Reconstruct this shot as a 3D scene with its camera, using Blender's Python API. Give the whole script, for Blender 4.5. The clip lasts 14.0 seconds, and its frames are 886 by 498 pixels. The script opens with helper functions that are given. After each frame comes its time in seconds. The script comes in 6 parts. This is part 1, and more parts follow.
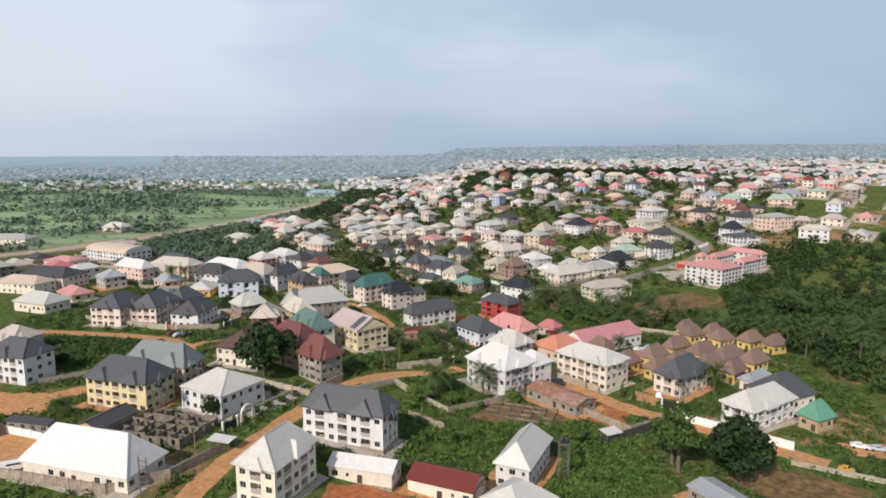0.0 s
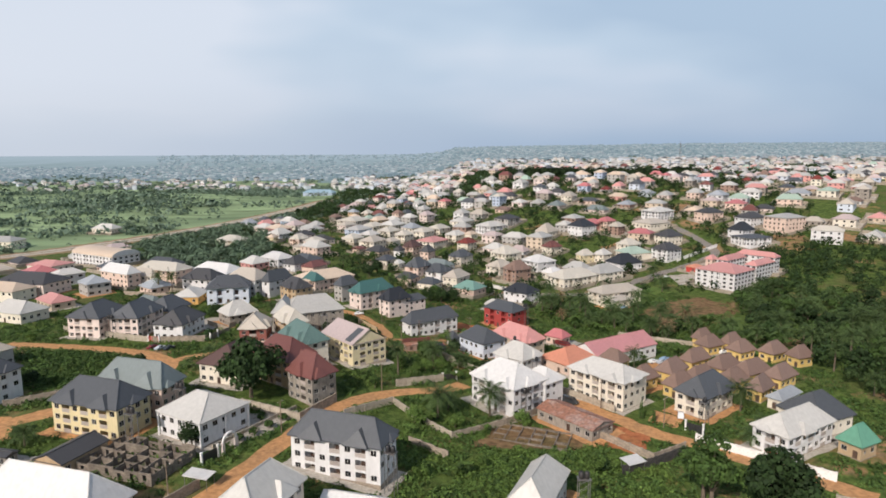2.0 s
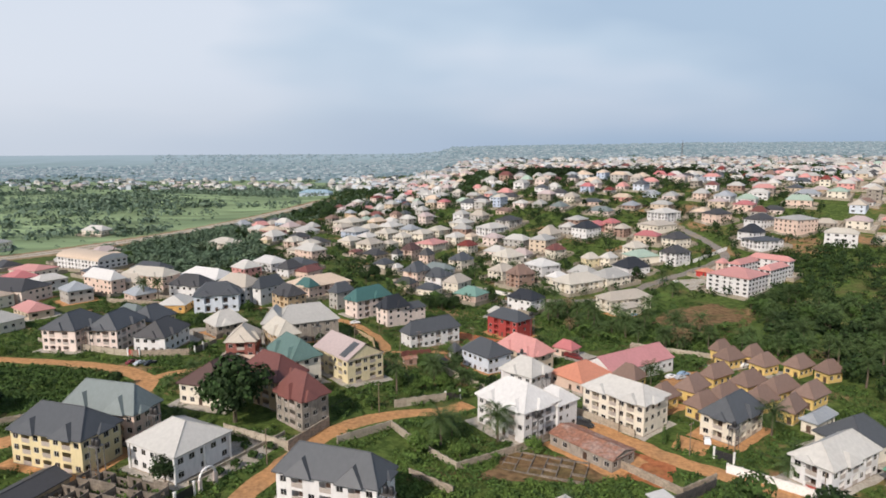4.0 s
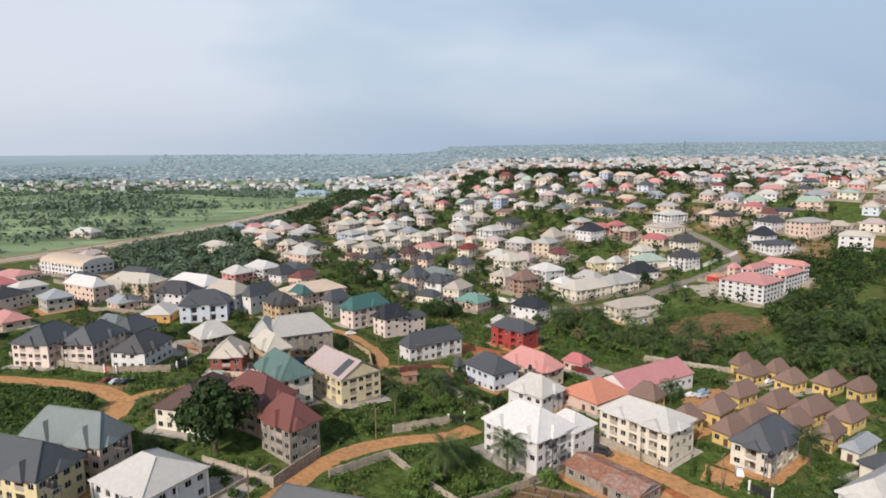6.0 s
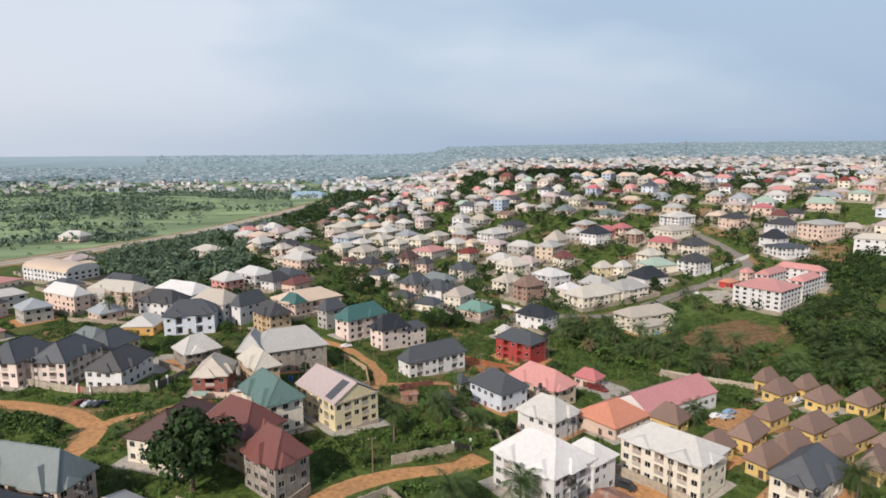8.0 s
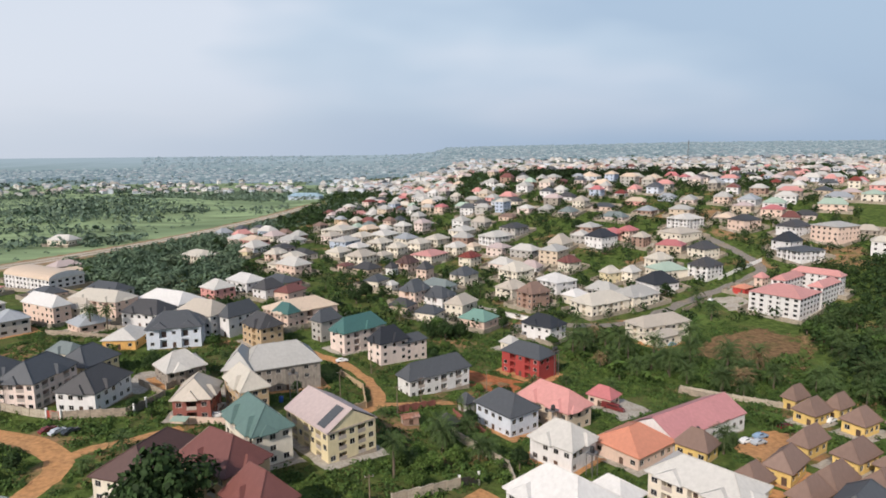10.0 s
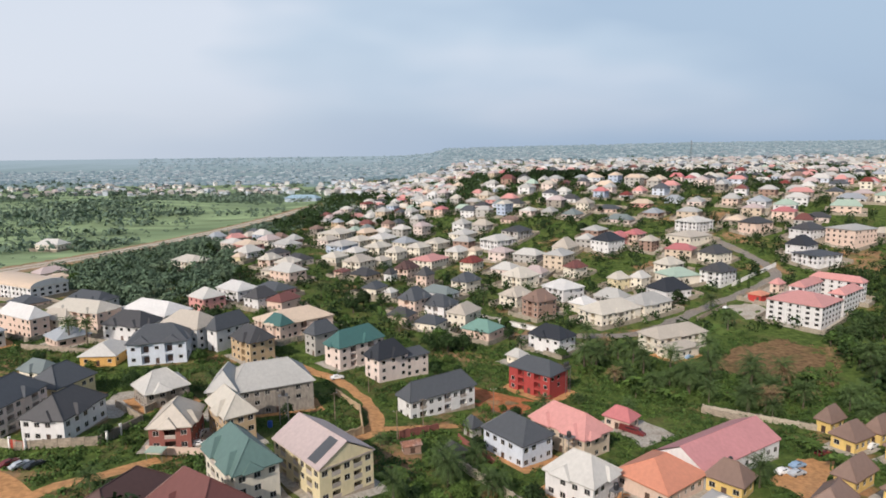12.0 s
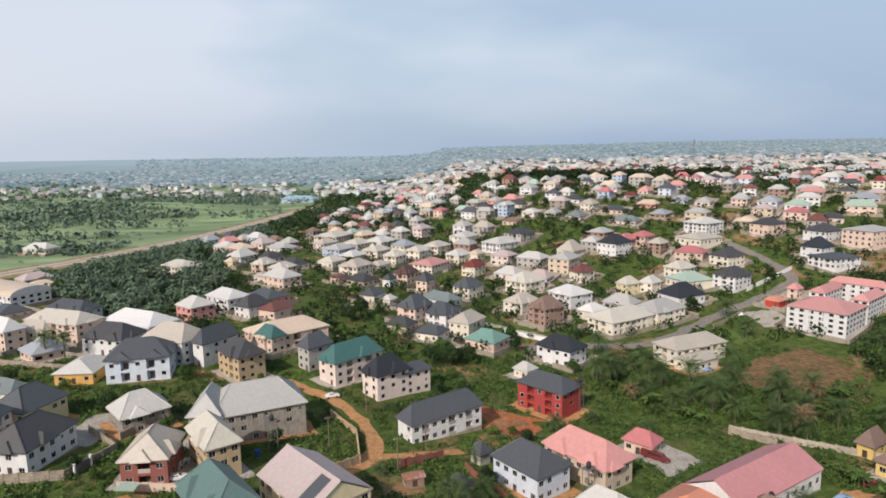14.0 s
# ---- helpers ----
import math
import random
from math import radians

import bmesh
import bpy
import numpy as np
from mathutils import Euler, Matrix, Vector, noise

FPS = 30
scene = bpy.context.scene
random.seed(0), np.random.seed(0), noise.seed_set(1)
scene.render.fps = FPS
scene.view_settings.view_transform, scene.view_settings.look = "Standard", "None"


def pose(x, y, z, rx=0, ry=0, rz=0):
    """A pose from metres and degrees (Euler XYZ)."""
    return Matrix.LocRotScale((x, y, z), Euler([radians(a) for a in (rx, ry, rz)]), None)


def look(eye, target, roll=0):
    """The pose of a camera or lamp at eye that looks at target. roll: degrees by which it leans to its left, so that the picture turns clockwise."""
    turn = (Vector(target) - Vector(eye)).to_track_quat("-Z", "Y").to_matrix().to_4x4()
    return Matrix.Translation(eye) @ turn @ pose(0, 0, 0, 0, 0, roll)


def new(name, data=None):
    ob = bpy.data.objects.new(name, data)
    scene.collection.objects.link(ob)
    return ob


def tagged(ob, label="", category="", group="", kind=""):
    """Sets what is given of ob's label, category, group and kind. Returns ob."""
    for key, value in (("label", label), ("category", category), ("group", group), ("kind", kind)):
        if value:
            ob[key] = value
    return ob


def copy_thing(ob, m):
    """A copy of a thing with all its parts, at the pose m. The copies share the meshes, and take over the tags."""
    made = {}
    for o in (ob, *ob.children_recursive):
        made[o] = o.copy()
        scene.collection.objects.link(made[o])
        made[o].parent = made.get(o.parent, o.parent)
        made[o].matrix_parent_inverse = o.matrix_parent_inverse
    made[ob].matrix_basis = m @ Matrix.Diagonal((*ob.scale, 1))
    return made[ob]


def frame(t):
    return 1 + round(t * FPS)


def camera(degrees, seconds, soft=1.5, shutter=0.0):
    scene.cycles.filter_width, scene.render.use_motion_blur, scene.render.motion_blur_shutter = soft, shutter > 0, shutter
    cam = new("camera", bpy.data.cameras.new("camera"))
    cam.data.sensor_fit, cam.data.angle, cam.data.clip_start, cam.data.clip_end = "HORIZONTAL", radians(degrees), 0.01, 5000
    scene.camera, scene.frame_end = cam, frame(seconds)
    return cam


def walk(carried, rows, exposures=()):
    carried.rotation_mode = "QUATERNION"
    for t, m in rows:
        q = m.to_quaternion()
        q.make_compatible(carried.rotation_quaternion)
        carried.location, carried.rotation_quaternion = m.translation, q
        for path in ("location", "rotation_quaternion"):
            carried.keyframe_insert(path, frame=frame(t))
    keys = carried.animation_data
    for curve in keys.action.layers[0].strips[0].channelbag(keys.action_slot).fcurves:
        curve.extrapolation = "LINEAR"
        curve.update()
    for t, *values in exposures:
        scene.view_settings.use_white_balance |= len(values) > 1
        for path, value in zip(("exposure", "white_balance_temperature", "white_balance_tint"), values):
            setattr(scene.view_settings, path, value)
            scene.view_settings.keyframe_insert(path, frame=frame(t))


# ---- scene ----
cam = camera(69.9, 14.0, soft=1.75)
PATH = [
    (0, (4.359, 2.27, 71.599), (4.341, 4.247, 71.296), -0.2),
    (0.5, (3.99, 6.332, 71.609), (3.973, 8.308, 71.305), -0.2),
    (1, (3.623, 10.388, 71.619), (3.608, 12.365, 71.314), -0.3),
    (1.5, (3.259, 14.439, 71.628), (3.246, 16.416, 71.323), -0.3),
    (2, (2.897, 18.486, 71.638), (2.886, 20.462, 71.332), -0.3),
    (2.5, (2.538, 22.527, 71.648), (2.529, 24.504, 71.341), -0.3),
    (3, (2.182, 26.564, 71.657), (2.174, 28.54, 71.35), -0.3),
    (5.5, (0.438, 46.673, 71.706), (0.44, 48.649, 71.397), -0.3),
    (6, (0.097, 50.68, 71.715), (0.1, 52.656, 71.407), -0.3),
    (6.5, (-0.241, 54.682, 71.725), (-0.236, 56.658, 71.417), -0.3),
    (7, (-0.577, 58.68, 71.735), (-0.57, 60.656, 71.427), -0.3),
    (7.5, (-0.91, 62.672, 71.744), (-0.902, 64.648, 71.437), -0.4),
    (8, (-1.241, 66.66, 71.754), (-1.231, 68.636, 71.447), -0.4),
    (10.5, (-2.855, 86.523, 71.802), (-2.838, 88.5, 71.497), -0.6),
    (11, (-3.17, 90.481, 71.812), (-3.151, 92.458, 71.508), -0.6),
    (11.5, (-3.482, 94.434, 71.821), (-3.462, 96.411, 71.518), -0.7),
    (12, (-3.792, 98.382, 71.831), (-3.771, 100.359, 71.528), -0.7),
    (12.5, (-4.1, 102.326, 71.841), (-4.077, 104.303, 71.538), -0.8),
    (13, (-4.404, 106.264, 71.85), (-4.381, 108.241, 71.547), -0.8),
    (13.5, (-4.707, 110.198, 71.86), (-4.682, 112.174, 71.557), -0.8),
    (14, (-5.006, 114.126, 71.87), (-4.98, 116.103, 71.566), -0.9),
]
walk(cam, [(t, look(eye, target, roll)) for t, eye, target, roll in PATH], [(0, 0.0, 6330, 13)])

# ---- world, sun, exposure ----
world = bpy.data.worlds.new("sky")
scene.world = world
world.use_nodes = True
wt = world.node_tree
wt.nodes.clear()


def wnode(kind, **kw):
    n = wt.nodes.new(kind)
    for k, v in kw.items():
        n.inputs[k].default_value = v
    return n


SUN_EL, SUN_AZ = radians(36), math.atan2(-0.86, -0.50)  # towards the sun: behind and to the left of the start
sky = wt.nodes.new("ShaderNodeTexSky")
sky.sky_type = "NISHITA"
sky.sun_disc = False
sky.sun_elevation, sky.sun_rotation = SUN_EL, SUN_AZ
sky.air_density, sky.dust_density = 1.4, 2.5
coord = wt.nodes.new("ShaderNodeTexCoord")
flat = wt.nodes.new("ShaderNodeMapping")
flat.inputs["Scale"].default_value = (1.3, 1.3, 4.2)
flat.inputs["Location"].default_value = (0.35, 0.1, 0.2)
cloud = wnode("ShaderNodeTexNoise", Scale=1.35, Detail=3.0, Roughness=0.42)
ramp = wt.nodes.new("ShaderNodeValToRGB")
els = ramp.color_ramp.elements
els[0].position, els[0].color = 0.40, (4.6, 5.9, 7.4, 1)
els[1].position, els[1].color = 0.60, (8.1, 8.65, 9.4, 1)
mid = els.new(0.5)
mid.color = (6.0, 7.2, 8.4, 1)
split = wt.nodes.new("ShaderNodeSeparateXYZ")
pale = wt.nodes.new("ShaderNodeMix")
pale.data_type = "RGBA"
bank = wt.nodes.new("ShaderNodeMix")
bank.data_type = "RGBA"
bank.inputs["A"].default_value, bank.inputs["B"].default_value = (6.5, 7.1, 7.8, 1), (3.5, 4.75, 6.3, 1)
reach = wnode("ShaderNodeMapRange", **{"From Min": -0.55, "From Max": 0.25, "To Min": 0.0, "To Max": 1.0})
bandmix = wnode("ShaderNodeMapRange", **{"From Min": 0.0, "From Max": 0.2, "To Min": 0.12, "To Max": 1.0})
mix = wt.nodes.new("ShaderNodeMix")
mix.data_type = "RGBA"
veil = wnode("ShaderNodeMapRange", **{"From Min": 0.1, "From Max": 0.75, "To Min": 0.9, "To Max": 0.06})
back = wnode("ShaderNodeBackground", Strength=0.1)
out = wt.nodes.new("ShaderNodeOutputWorld")
ln = wt.links.new
ln(coord.outputs["Generated"], flat.inputs["Vector"])
ln(flat.outputs["Vector"], cloud.inputs["Vector"])
ln(cloud.outputs["Fac"], ramp.inputs["Fac"])
ln(coord.outputs["Generated"], split.inputs["Vector"])
ln(split.outputs["Z"], bandmix.inputs["Value"])
ln(bandmix.outputs["Result"], pale.inputs["Factor"])
ln(split.outputs["X"], reach.inputs["Value"])
ln(reach.outputs["Result"], bank.inputs["Factor"])
ln(bank.outputs["Result"], pale.inputs["A"])
ln(ramp.outputs["Color"], pale.inputs["B"])
ln(split.outputs["Z"], veil.inputs["Value"])
ln(veil.outputs["Result"], mix.inputs["Factor"])
ln(sky.outputs["Color"], mix.inputs["A"])
ln(pale.outputs["Result"], mix.inputs["B"])
ln(mix.outputs["Result"], back.inputs["Color"])
ln(back.outputs["Background"], out.inputs["Surface"])

sun = new("sun", bpy.data.lights.new("sun", "SUN"))
sun.data.energy, sun.data.angle, sun.data.color = 4.0, radians(1.2), (1.0, 0.91, 0.80)
to_sun = Vector((math.cos(SUN_EL) * math.cos(SUN_AZ), math.cos(SUN_EL) * math.sin(SUN_AZ), math.sin(SUN_EL)))
sky.sun_rotation = math.atan2(to_sun.x, to_sun.y)
sun.matrix_world = look((0, 0, 300), Vector((0, 0, 300)) - to_sun)

# ---- materials ----


def nodes_of(name):
    m = bpy.data.materials.new(name)
    m.use_nodes = True
    nt = m.node_tree
    return m, nt, nt.nodes["Principled BSDF"]


def surface(name, base, rough=0.7, metal=0.0, grain=3.0, stain=0.25, amount=0.22, dirt=(0.12, 0.09, 0.06), bump=0.15,
            per_object=0.0, per_island=0.0, space="Object", stretch=(1, 1, 1), spec=0.5):
    """A plain surface with grain, larger stains and a fine relief."""
    m, nt, bs = nodes_of(name)
    tc = nt.nodes.new("ShaderNodeTexCoord")
    mp = nt.nodes.new("ShaderNodeMapping")
    mp.inputs["Scale"].default_value = stretch
    nt.links.new(tc.outputs[space], mp.inputs["Vector"])
    fine = nt.nodes.new("ShaderNodeTexNoise")
    fine.inputs["Scale"].default_value, fine.inputs["Detail"].default_value = grain, 6
    big = nt.nodes.new("ShaderNodeTexNoise")
    big.inputs["Scale"].default_value, big.inputs["Detail"].default_value = stain, 5
    for n in (fine, big):
        nt.links.new(mp.outputs["Vector"], n.inputs["Vector"])
    soil = nt.nodes.new("ShaderNodeMix")
    soil.data_type = "RGBA"
    soil.inputs["A"].default_value, soil.inputs["B"].default_value = (*base, 1), (*dirt, 1)
    reach = nt.nodes.new("ShaderNodeMapRange")
    reach.inputs["From Min"].default_value, reach.inputs["From Max"].default_value = 0.48, 0.78
    reach.inputs["To Max"].default_value = amount * 2
    nt.links.new(big.outputs["Fac"], reach.inputs["Value"])
    nt.links.new(reach.outputs["Result"], soil.inputs["Factor"])
    hsv = nt.nodes.new("ShaderNodeHueSaturation")
    val = nt.nodes.new("ShaderNodeMapRange")
    val.inputs["From Min"].default_value, val.inputs["From Max"].default_value = 0.3, 0.7
    val.inputs["To Min"].default_value, val.inputs["To Max"].default_value = 1 - amount, 1 + amount * 0.6
    nt.links.new(fine.outputs["Fac"], val.inputs["Value"])
    last = val.outputs["Result"]
    for share, kind, socket in ((per_object, "ShaderNodeObjectInfo", "Random"), (per_island, "ShaderNodeNewGeometry", "Random Per Island")):
        if share:
            info = nt.nodes.new(kind)
            rg = nt.nodes.new("ShaderNodeMapRange")
            rg.inputs["To Min"].default_value, rg.inputs["To Max"].default_value = 1 - share, 1 + share
            nt.links.new(info.outputs[socket], rg.inputs["Value"])
            mul = nt.nodes.new("ShaderNodeMath")
            mul.operation = "MULTIPLY"
            nt.links.new(last, mul.inputs[0])
            nt.links.new(rg.outputs["Result"], mul.inputs[1])
            last = mul.outputs["Value"]
    nt.links.new(last, hsv.inputs["Value"])
    nt.links.new(soil.outputs["Result"], hsv.inputs["Color"])
    nt.links.new(hsv.outputs["Color"], bs.inputs["Base Color"])
    bs.inputs["Roughness"].default_value, bs.inputs["Metallic"].default_value = rough, metal
    bs.inputs["Specular IOR Level"].default_value = spec
    if bump:
        bp = nt.nodes.new("ShaderNodeBump")
        bp.inputs["Strength"].default_value, bp.inputs["Distance"].default_value = bump, 0.1
        nt.links.new(fine.outputs["Fac"], bp.inputs["Height"])
        nt.links.new(bp.outputs["Normal"], bs.inputs["Normal"])
    return m


ROOFS = dict(white=(.60, .585, .56), offwhite=(.52, .50, .46), cream=(.50, .46, .39), beige=(.44, .39, .325), palegrey=(.39, .38, .355),
             slate=(.072, .077, .084), charcoal=(.058, .056, .057), black=(.026, .028, .033), greygreen=(.17, .20, .195), sage=(.10, .165, .148),
             teal=(.05, .125, .115), tealpale=(.17, .30, .25), green=(.11, .28, .19), sagepale=(.34, .43, .35), brown=(.20, .13, .10),
             darkbrown=(.085, .045, .038), redbrown=(.16, .060, .05), maroon=(.17, .035, .025), mauve=(.47, .38, .36), tanroof=(.57, .45, .34),
             rose=(.54, .26, .235), rosered=(.45, .155, .155), pink=(.53, .24, .24), orange=(.58, .24, .15), rust=(.30, .14, .09), zinc=(.32, .34, .36))
WALLS = dict(white=(.66, .645, .63), palewhite=(.56, .60, .66), cream=(.70, .64, .53), yellow=(.66, .56, .33), peach=(.64, .49, .40),
             pinkish=(.68, .57, .51), beige=(.55, .45, .34), ochre=(.66, .47, .17), ochrepale=(.66, .57, .36), tan=(.46, .34, .21),
             maroonw=(.26, .10, .08), red=(.34, .058, .052), redw=(.45, .06, .05), grey=(.40, .38, .35), concrete=(.30, .265, .225),
             orangew=(.62, .36, .12), bluew=(.42, .48, .58), brownw=(.33, .22, .17), rosew=(.6, .3, .27))
WORDS = dict(palewhite="pale bluish white", ochre="yellow ochre", ochrepale="pale yellow", maroonw="maroon", orangew="orange yellow", redw="red",
             bluew="pale blue", brownw="brown unpainted", rosew="rose", concrete="bare grey concrete", grey="grey", palegrey="pale grey",
             offwhite="off-white", greygreen="grey green", tealpale="pale teal", sagepale="pale sage green", darkbrown="dark brown",
             redbrown="reddish brown", tanroof="tan", rosered="rose red", pinkish="pinkish cream", zinc="zinc", rust="rusty")
made = {}


def roof_mat(key):
    if ("r", key) not in made:
        made["r", key] = surface("roof_" + key, ROOFS[key], rough=0.52 if key != "rust" else 0.8, grain=1.2, stain=0.11 if key != "rust" else 0.35, amount=0.09 if key != "rust" else 0.4,
                                 dirt=tuple(c * 0.55 + 0.02 for c in ROOFS[key]) if key != "rust" else (.42, .36, .32), bump=0.05, per_object=0.08, stretch=(1, 1, 0.4))
    return made["r", key]


def wall_mat(key):
    if ("w", key) not in made:
        made["w", key] = surface("plaster_" + key, WALLS[key], rough=0.88, grain=1.6, stain=0.35, amount=0.09 if key != "concrete" else 0.3,
                                 dirt=tuple(c * 0.5 for c in WALLS[key]), bump=0.1, per_object=0.06, stretch=(1, 1, 0.35), spec=0.2)
    return made["w", key]


SOFFIT = surface("soffit", (.55, .5, .43), rough=0.8, bump=0)
FRAME = surface("window_frame_paint", (.62, .60, .56), rough=0.5, grain=6, bump=0.05)
TRIMWHITE = surface("white_trim", (.8, .78, .75), rough=0.6, grain=4, bump=0.05)
RAILMAT = surface("railing_paint", (.38, .33, .29), rough=0.6, grain=5, per_object=0.15)
GLASS = surface("dark_glazing", (.022, .024, .028), rough=0.16, grain=2, amount=0.3, bump=0, per_object=0.5)
DOOR = surface("door_paint", (.09, .055, .04), rough=0.55, grain=4, per_object=0.3)
OLDBLOCK = surface("weathered_block", (.20, .165, .13), rough=0.94, grain=2.0, stain=0.4, amount=0.4, dirt=(.07, .06, .05), bump=0.4, per_object=0.2)
BLOCK = surface("sandcrete_block", (.34, .28, .215), rough=0.92, grain=2.2, stain=0.4, amount=0.34, dirt=(.12, .10, .075), bump=0.4, per_object=0.12)
PLASTERWALL = surface("compound_plaster", (.40, .345, .27), rough=0.9, grain=1.6, stain=0.3, amount=0.3, dirt=(.18, .14, .10), bump=0.2, per_object=0.15)
TANK = surface("tank_plastic", (.018, .018, .02), rough=0.45, grain=5)
STEEL = surface("painted_steel", (.20, .19, .18), rough=0.5, metal=0.4, grain=5)
REDGATE = surface("red_gate", (.40, .06, .04), rough=0.5, grain=4, stretch=(1, 1, .3))
DARKGATE = surface("dark_gate", (.03, .03, .032), rough=0.45, grain=4)
POLEWOOD = surface("pole_wood", (.20, .15, .105), rough=0.9, grain=8, stretch=(1, 1, .1))
BARK = surface("bark", (.13, .10, .07), rough=0.95, grain=7, stretch=(1, 1, .2), bump=0.5)
TYRE = surface("tyre", (.02, .02, .02), rough=0.85)
DIRT = surface("laterite_road", (.50, .265, .118), rough=0.97, grain=0.9, stain=0.13, amount=0.3, dirt=(.33, .20, .11), bump=0.35, spec=0.1)
REDDIRT = surface("red_soil", (.40, .145, .065), rough=0.97, grain=0.8, stain=0.16, amount=0.34, dirt=(.22, .15, .06), bump=0.35, spec=0.1)
DRYFIELD = surface("burnt_field", (.20, .125, .065), rough=0.97, grain=0.6, stain=0.12, amount=0.5, dirt=(.10, .09, .035), bump=0.4, spec=0.1)
PAVE = surface("concrete_paving", (.42, .38, .32), rough=0.92, grain=1.4, stain=0.2, amount=0.3, dirt=(.26, .20, .14), bump=0.15)
TARMAC = surface("worn_tarmac", (.22, .195, .17), rough=0.93, grain=1.0, stain=0.1, amount=0.3, dirt=(.32, .22, .13), bump=0.2)
HIGHWAY = surface("highway_surface", (.46, .40, .33), rough=0.93, grain=0.7, stain=0.06, amount=0.25, dirt=(.42, .28, .17), bump=0.1)
VERGE = surface("dusty_verge", (.34, .235, .14), rough=0.97, grain=0.3, stain=0.05, amount=0.4, dirt=(.16, .17, .07), bump=0.3, spec=0.1)
LAWN = surface("lawn", (.105, .165, .04), rough=0.95, grain=1.2, stain=0.15, amount=0.3, dirt=(.16, .15, .05), bump=0.3, spec=0.1)


def leaves(name, base, share=0.52, trans=0.25):
    m = surface(name, base, rough=0.75, grain=0.5, stain=0.06, amount=0.25, dirt=(base[0] * 1.5, base[1] * 1.2, base[2]), bump=0,
                per_island=share, per_object=0.25, spec=0.2)
    bs = m.node_tree.nodes["Principled BSDF"]
    bs.inputs["Subsurface Weight"].default_value = 0.0
    return m


LEAF_DARK = leaves("leaf_dark", (.022, .043, .012), 0.45)
LEAF_MID = leaves("leaf_mid", (.048, .087, .020), 0.4)
LEAF_BRIGHT = leaves("leaf_bright", (.080, .132, .028), 0.35)
LEAF_PALM = leaves("leaf_palm", (.060, .095, .030), 0.3)
LEAF_DRY = leaves("leaf_dry", (.17, .115, .06))
# west and far leaf greens: haze painted into the base colour, paler and bluer
LEAF_WEST_HAZE = leaves("leaf_west_woods_haze", (.095, .145, .09), 0.4)
LEAF_FAR_HAZE = leaves("leaf_far_woods_haze", (.115, .168, .12), 0.35)


def ground_material():
    m, nt, bs = nodes_of("ground_cover")
    geo = nt.nodes.new("ShaderNodeNewGeometry")

    def noise_at(scale, detail=6, rough=0.55):
        n = nt.nodes.new("ShaderNodeTexNoise")
        n.inputs["Scale"].default_value, n.inputs["Detail"].default_value, n.inputs["Roughness"].default_value = scale, detail, rough
        nt.links.new(geo.outputs["Position"], n.inputs["Vector"])
        return n

    def blend(a, b, fac, lo, hi):
        mx, rg = nt.nodes.new("ShaderNodeMix"), nt.nodes.new("ShaderNodeMapRange")
        mx.data_type = "RGBA"
        rg.inputs["From Min"].default_value, rg.inputs["From Max"].default_value = lo, hi
        nt.links.new(fac, rg.inputs["Value"])
        nt.links.new(rg.outputs["Result"], mx.inputs["Factor"])
        for sock, v in (("A", a), ("B", b)):
            if isinstance(v, tuple):
                mx.inputs[sock].default_value = (*v, 1)
            else:
                nt.links.new(v, mx.inputs[sock])
        return mx.outputs["Result"]

    grass = blend((.052, .084, .020), (.12, .165, .04), noise_at(0.35).outputs["Fac"], 0.35, 0.68)
    grass = blend(grass, (.14, .12, .05), noise_at(0.045, 5).outputs["Fac"], 0.52, 0.72)
    soil = blend((.36, .20, .10), (.26, .18, .10), noise_at(0.25).outputs["Fac"], 0.4, 0.6)
    cover = blend(grass, soil, noise_at(0.028, 7, 0.66).outputs["Fac"], 0.55, 0.62)
    tuft = blend((.6, .6, .6), (1.2, 1.2, 1.2), noise_at(0.9, 4, 0.7).outputs["Fac"], 0.3, 0.7)
    mul = nt.nodes.new("ShaderNodeMix")
    mul.data_type, mul.blend_type = "RGBA", "MULTIPLY"
    mul.inputs["Factor"].default_value = 1.0
    nt.links.new(cover, mul.inputs["A"])
    nt.links.new(tuft, mul.inputs["B"])
    nt.links.new(mul.outputs["Result"], bs.inputs["Base Color"])
    bs.inputs["Roughness"].default_value = 0.95
    bs.inputs["Specular IOR Level"].default_value = 0.1
    bp = nt.nodes.new("ShaderNodeBump")
    bp.inputs["Strength"].default_value, bp.inputs["Distance"].default_value = 0.6, 0.5
    nt.links.new(noise_at(0.8).outputs["Fac"], bp.inputs["Height"])
    nt.links.new(bp.outputs["Normal"], bs.inputs["Normal"])
    return m


GROUND = ground_material()
PLAIN = surface("far_plain_grass", (.24, .32, .17), rough=0.95, grain=0.022, stain=0.006, amount=0.42, dirt=(.10, .155, .085), bump=0.2, space="Object", spec=0.1, stretch=(0.45, 1.5, 1))


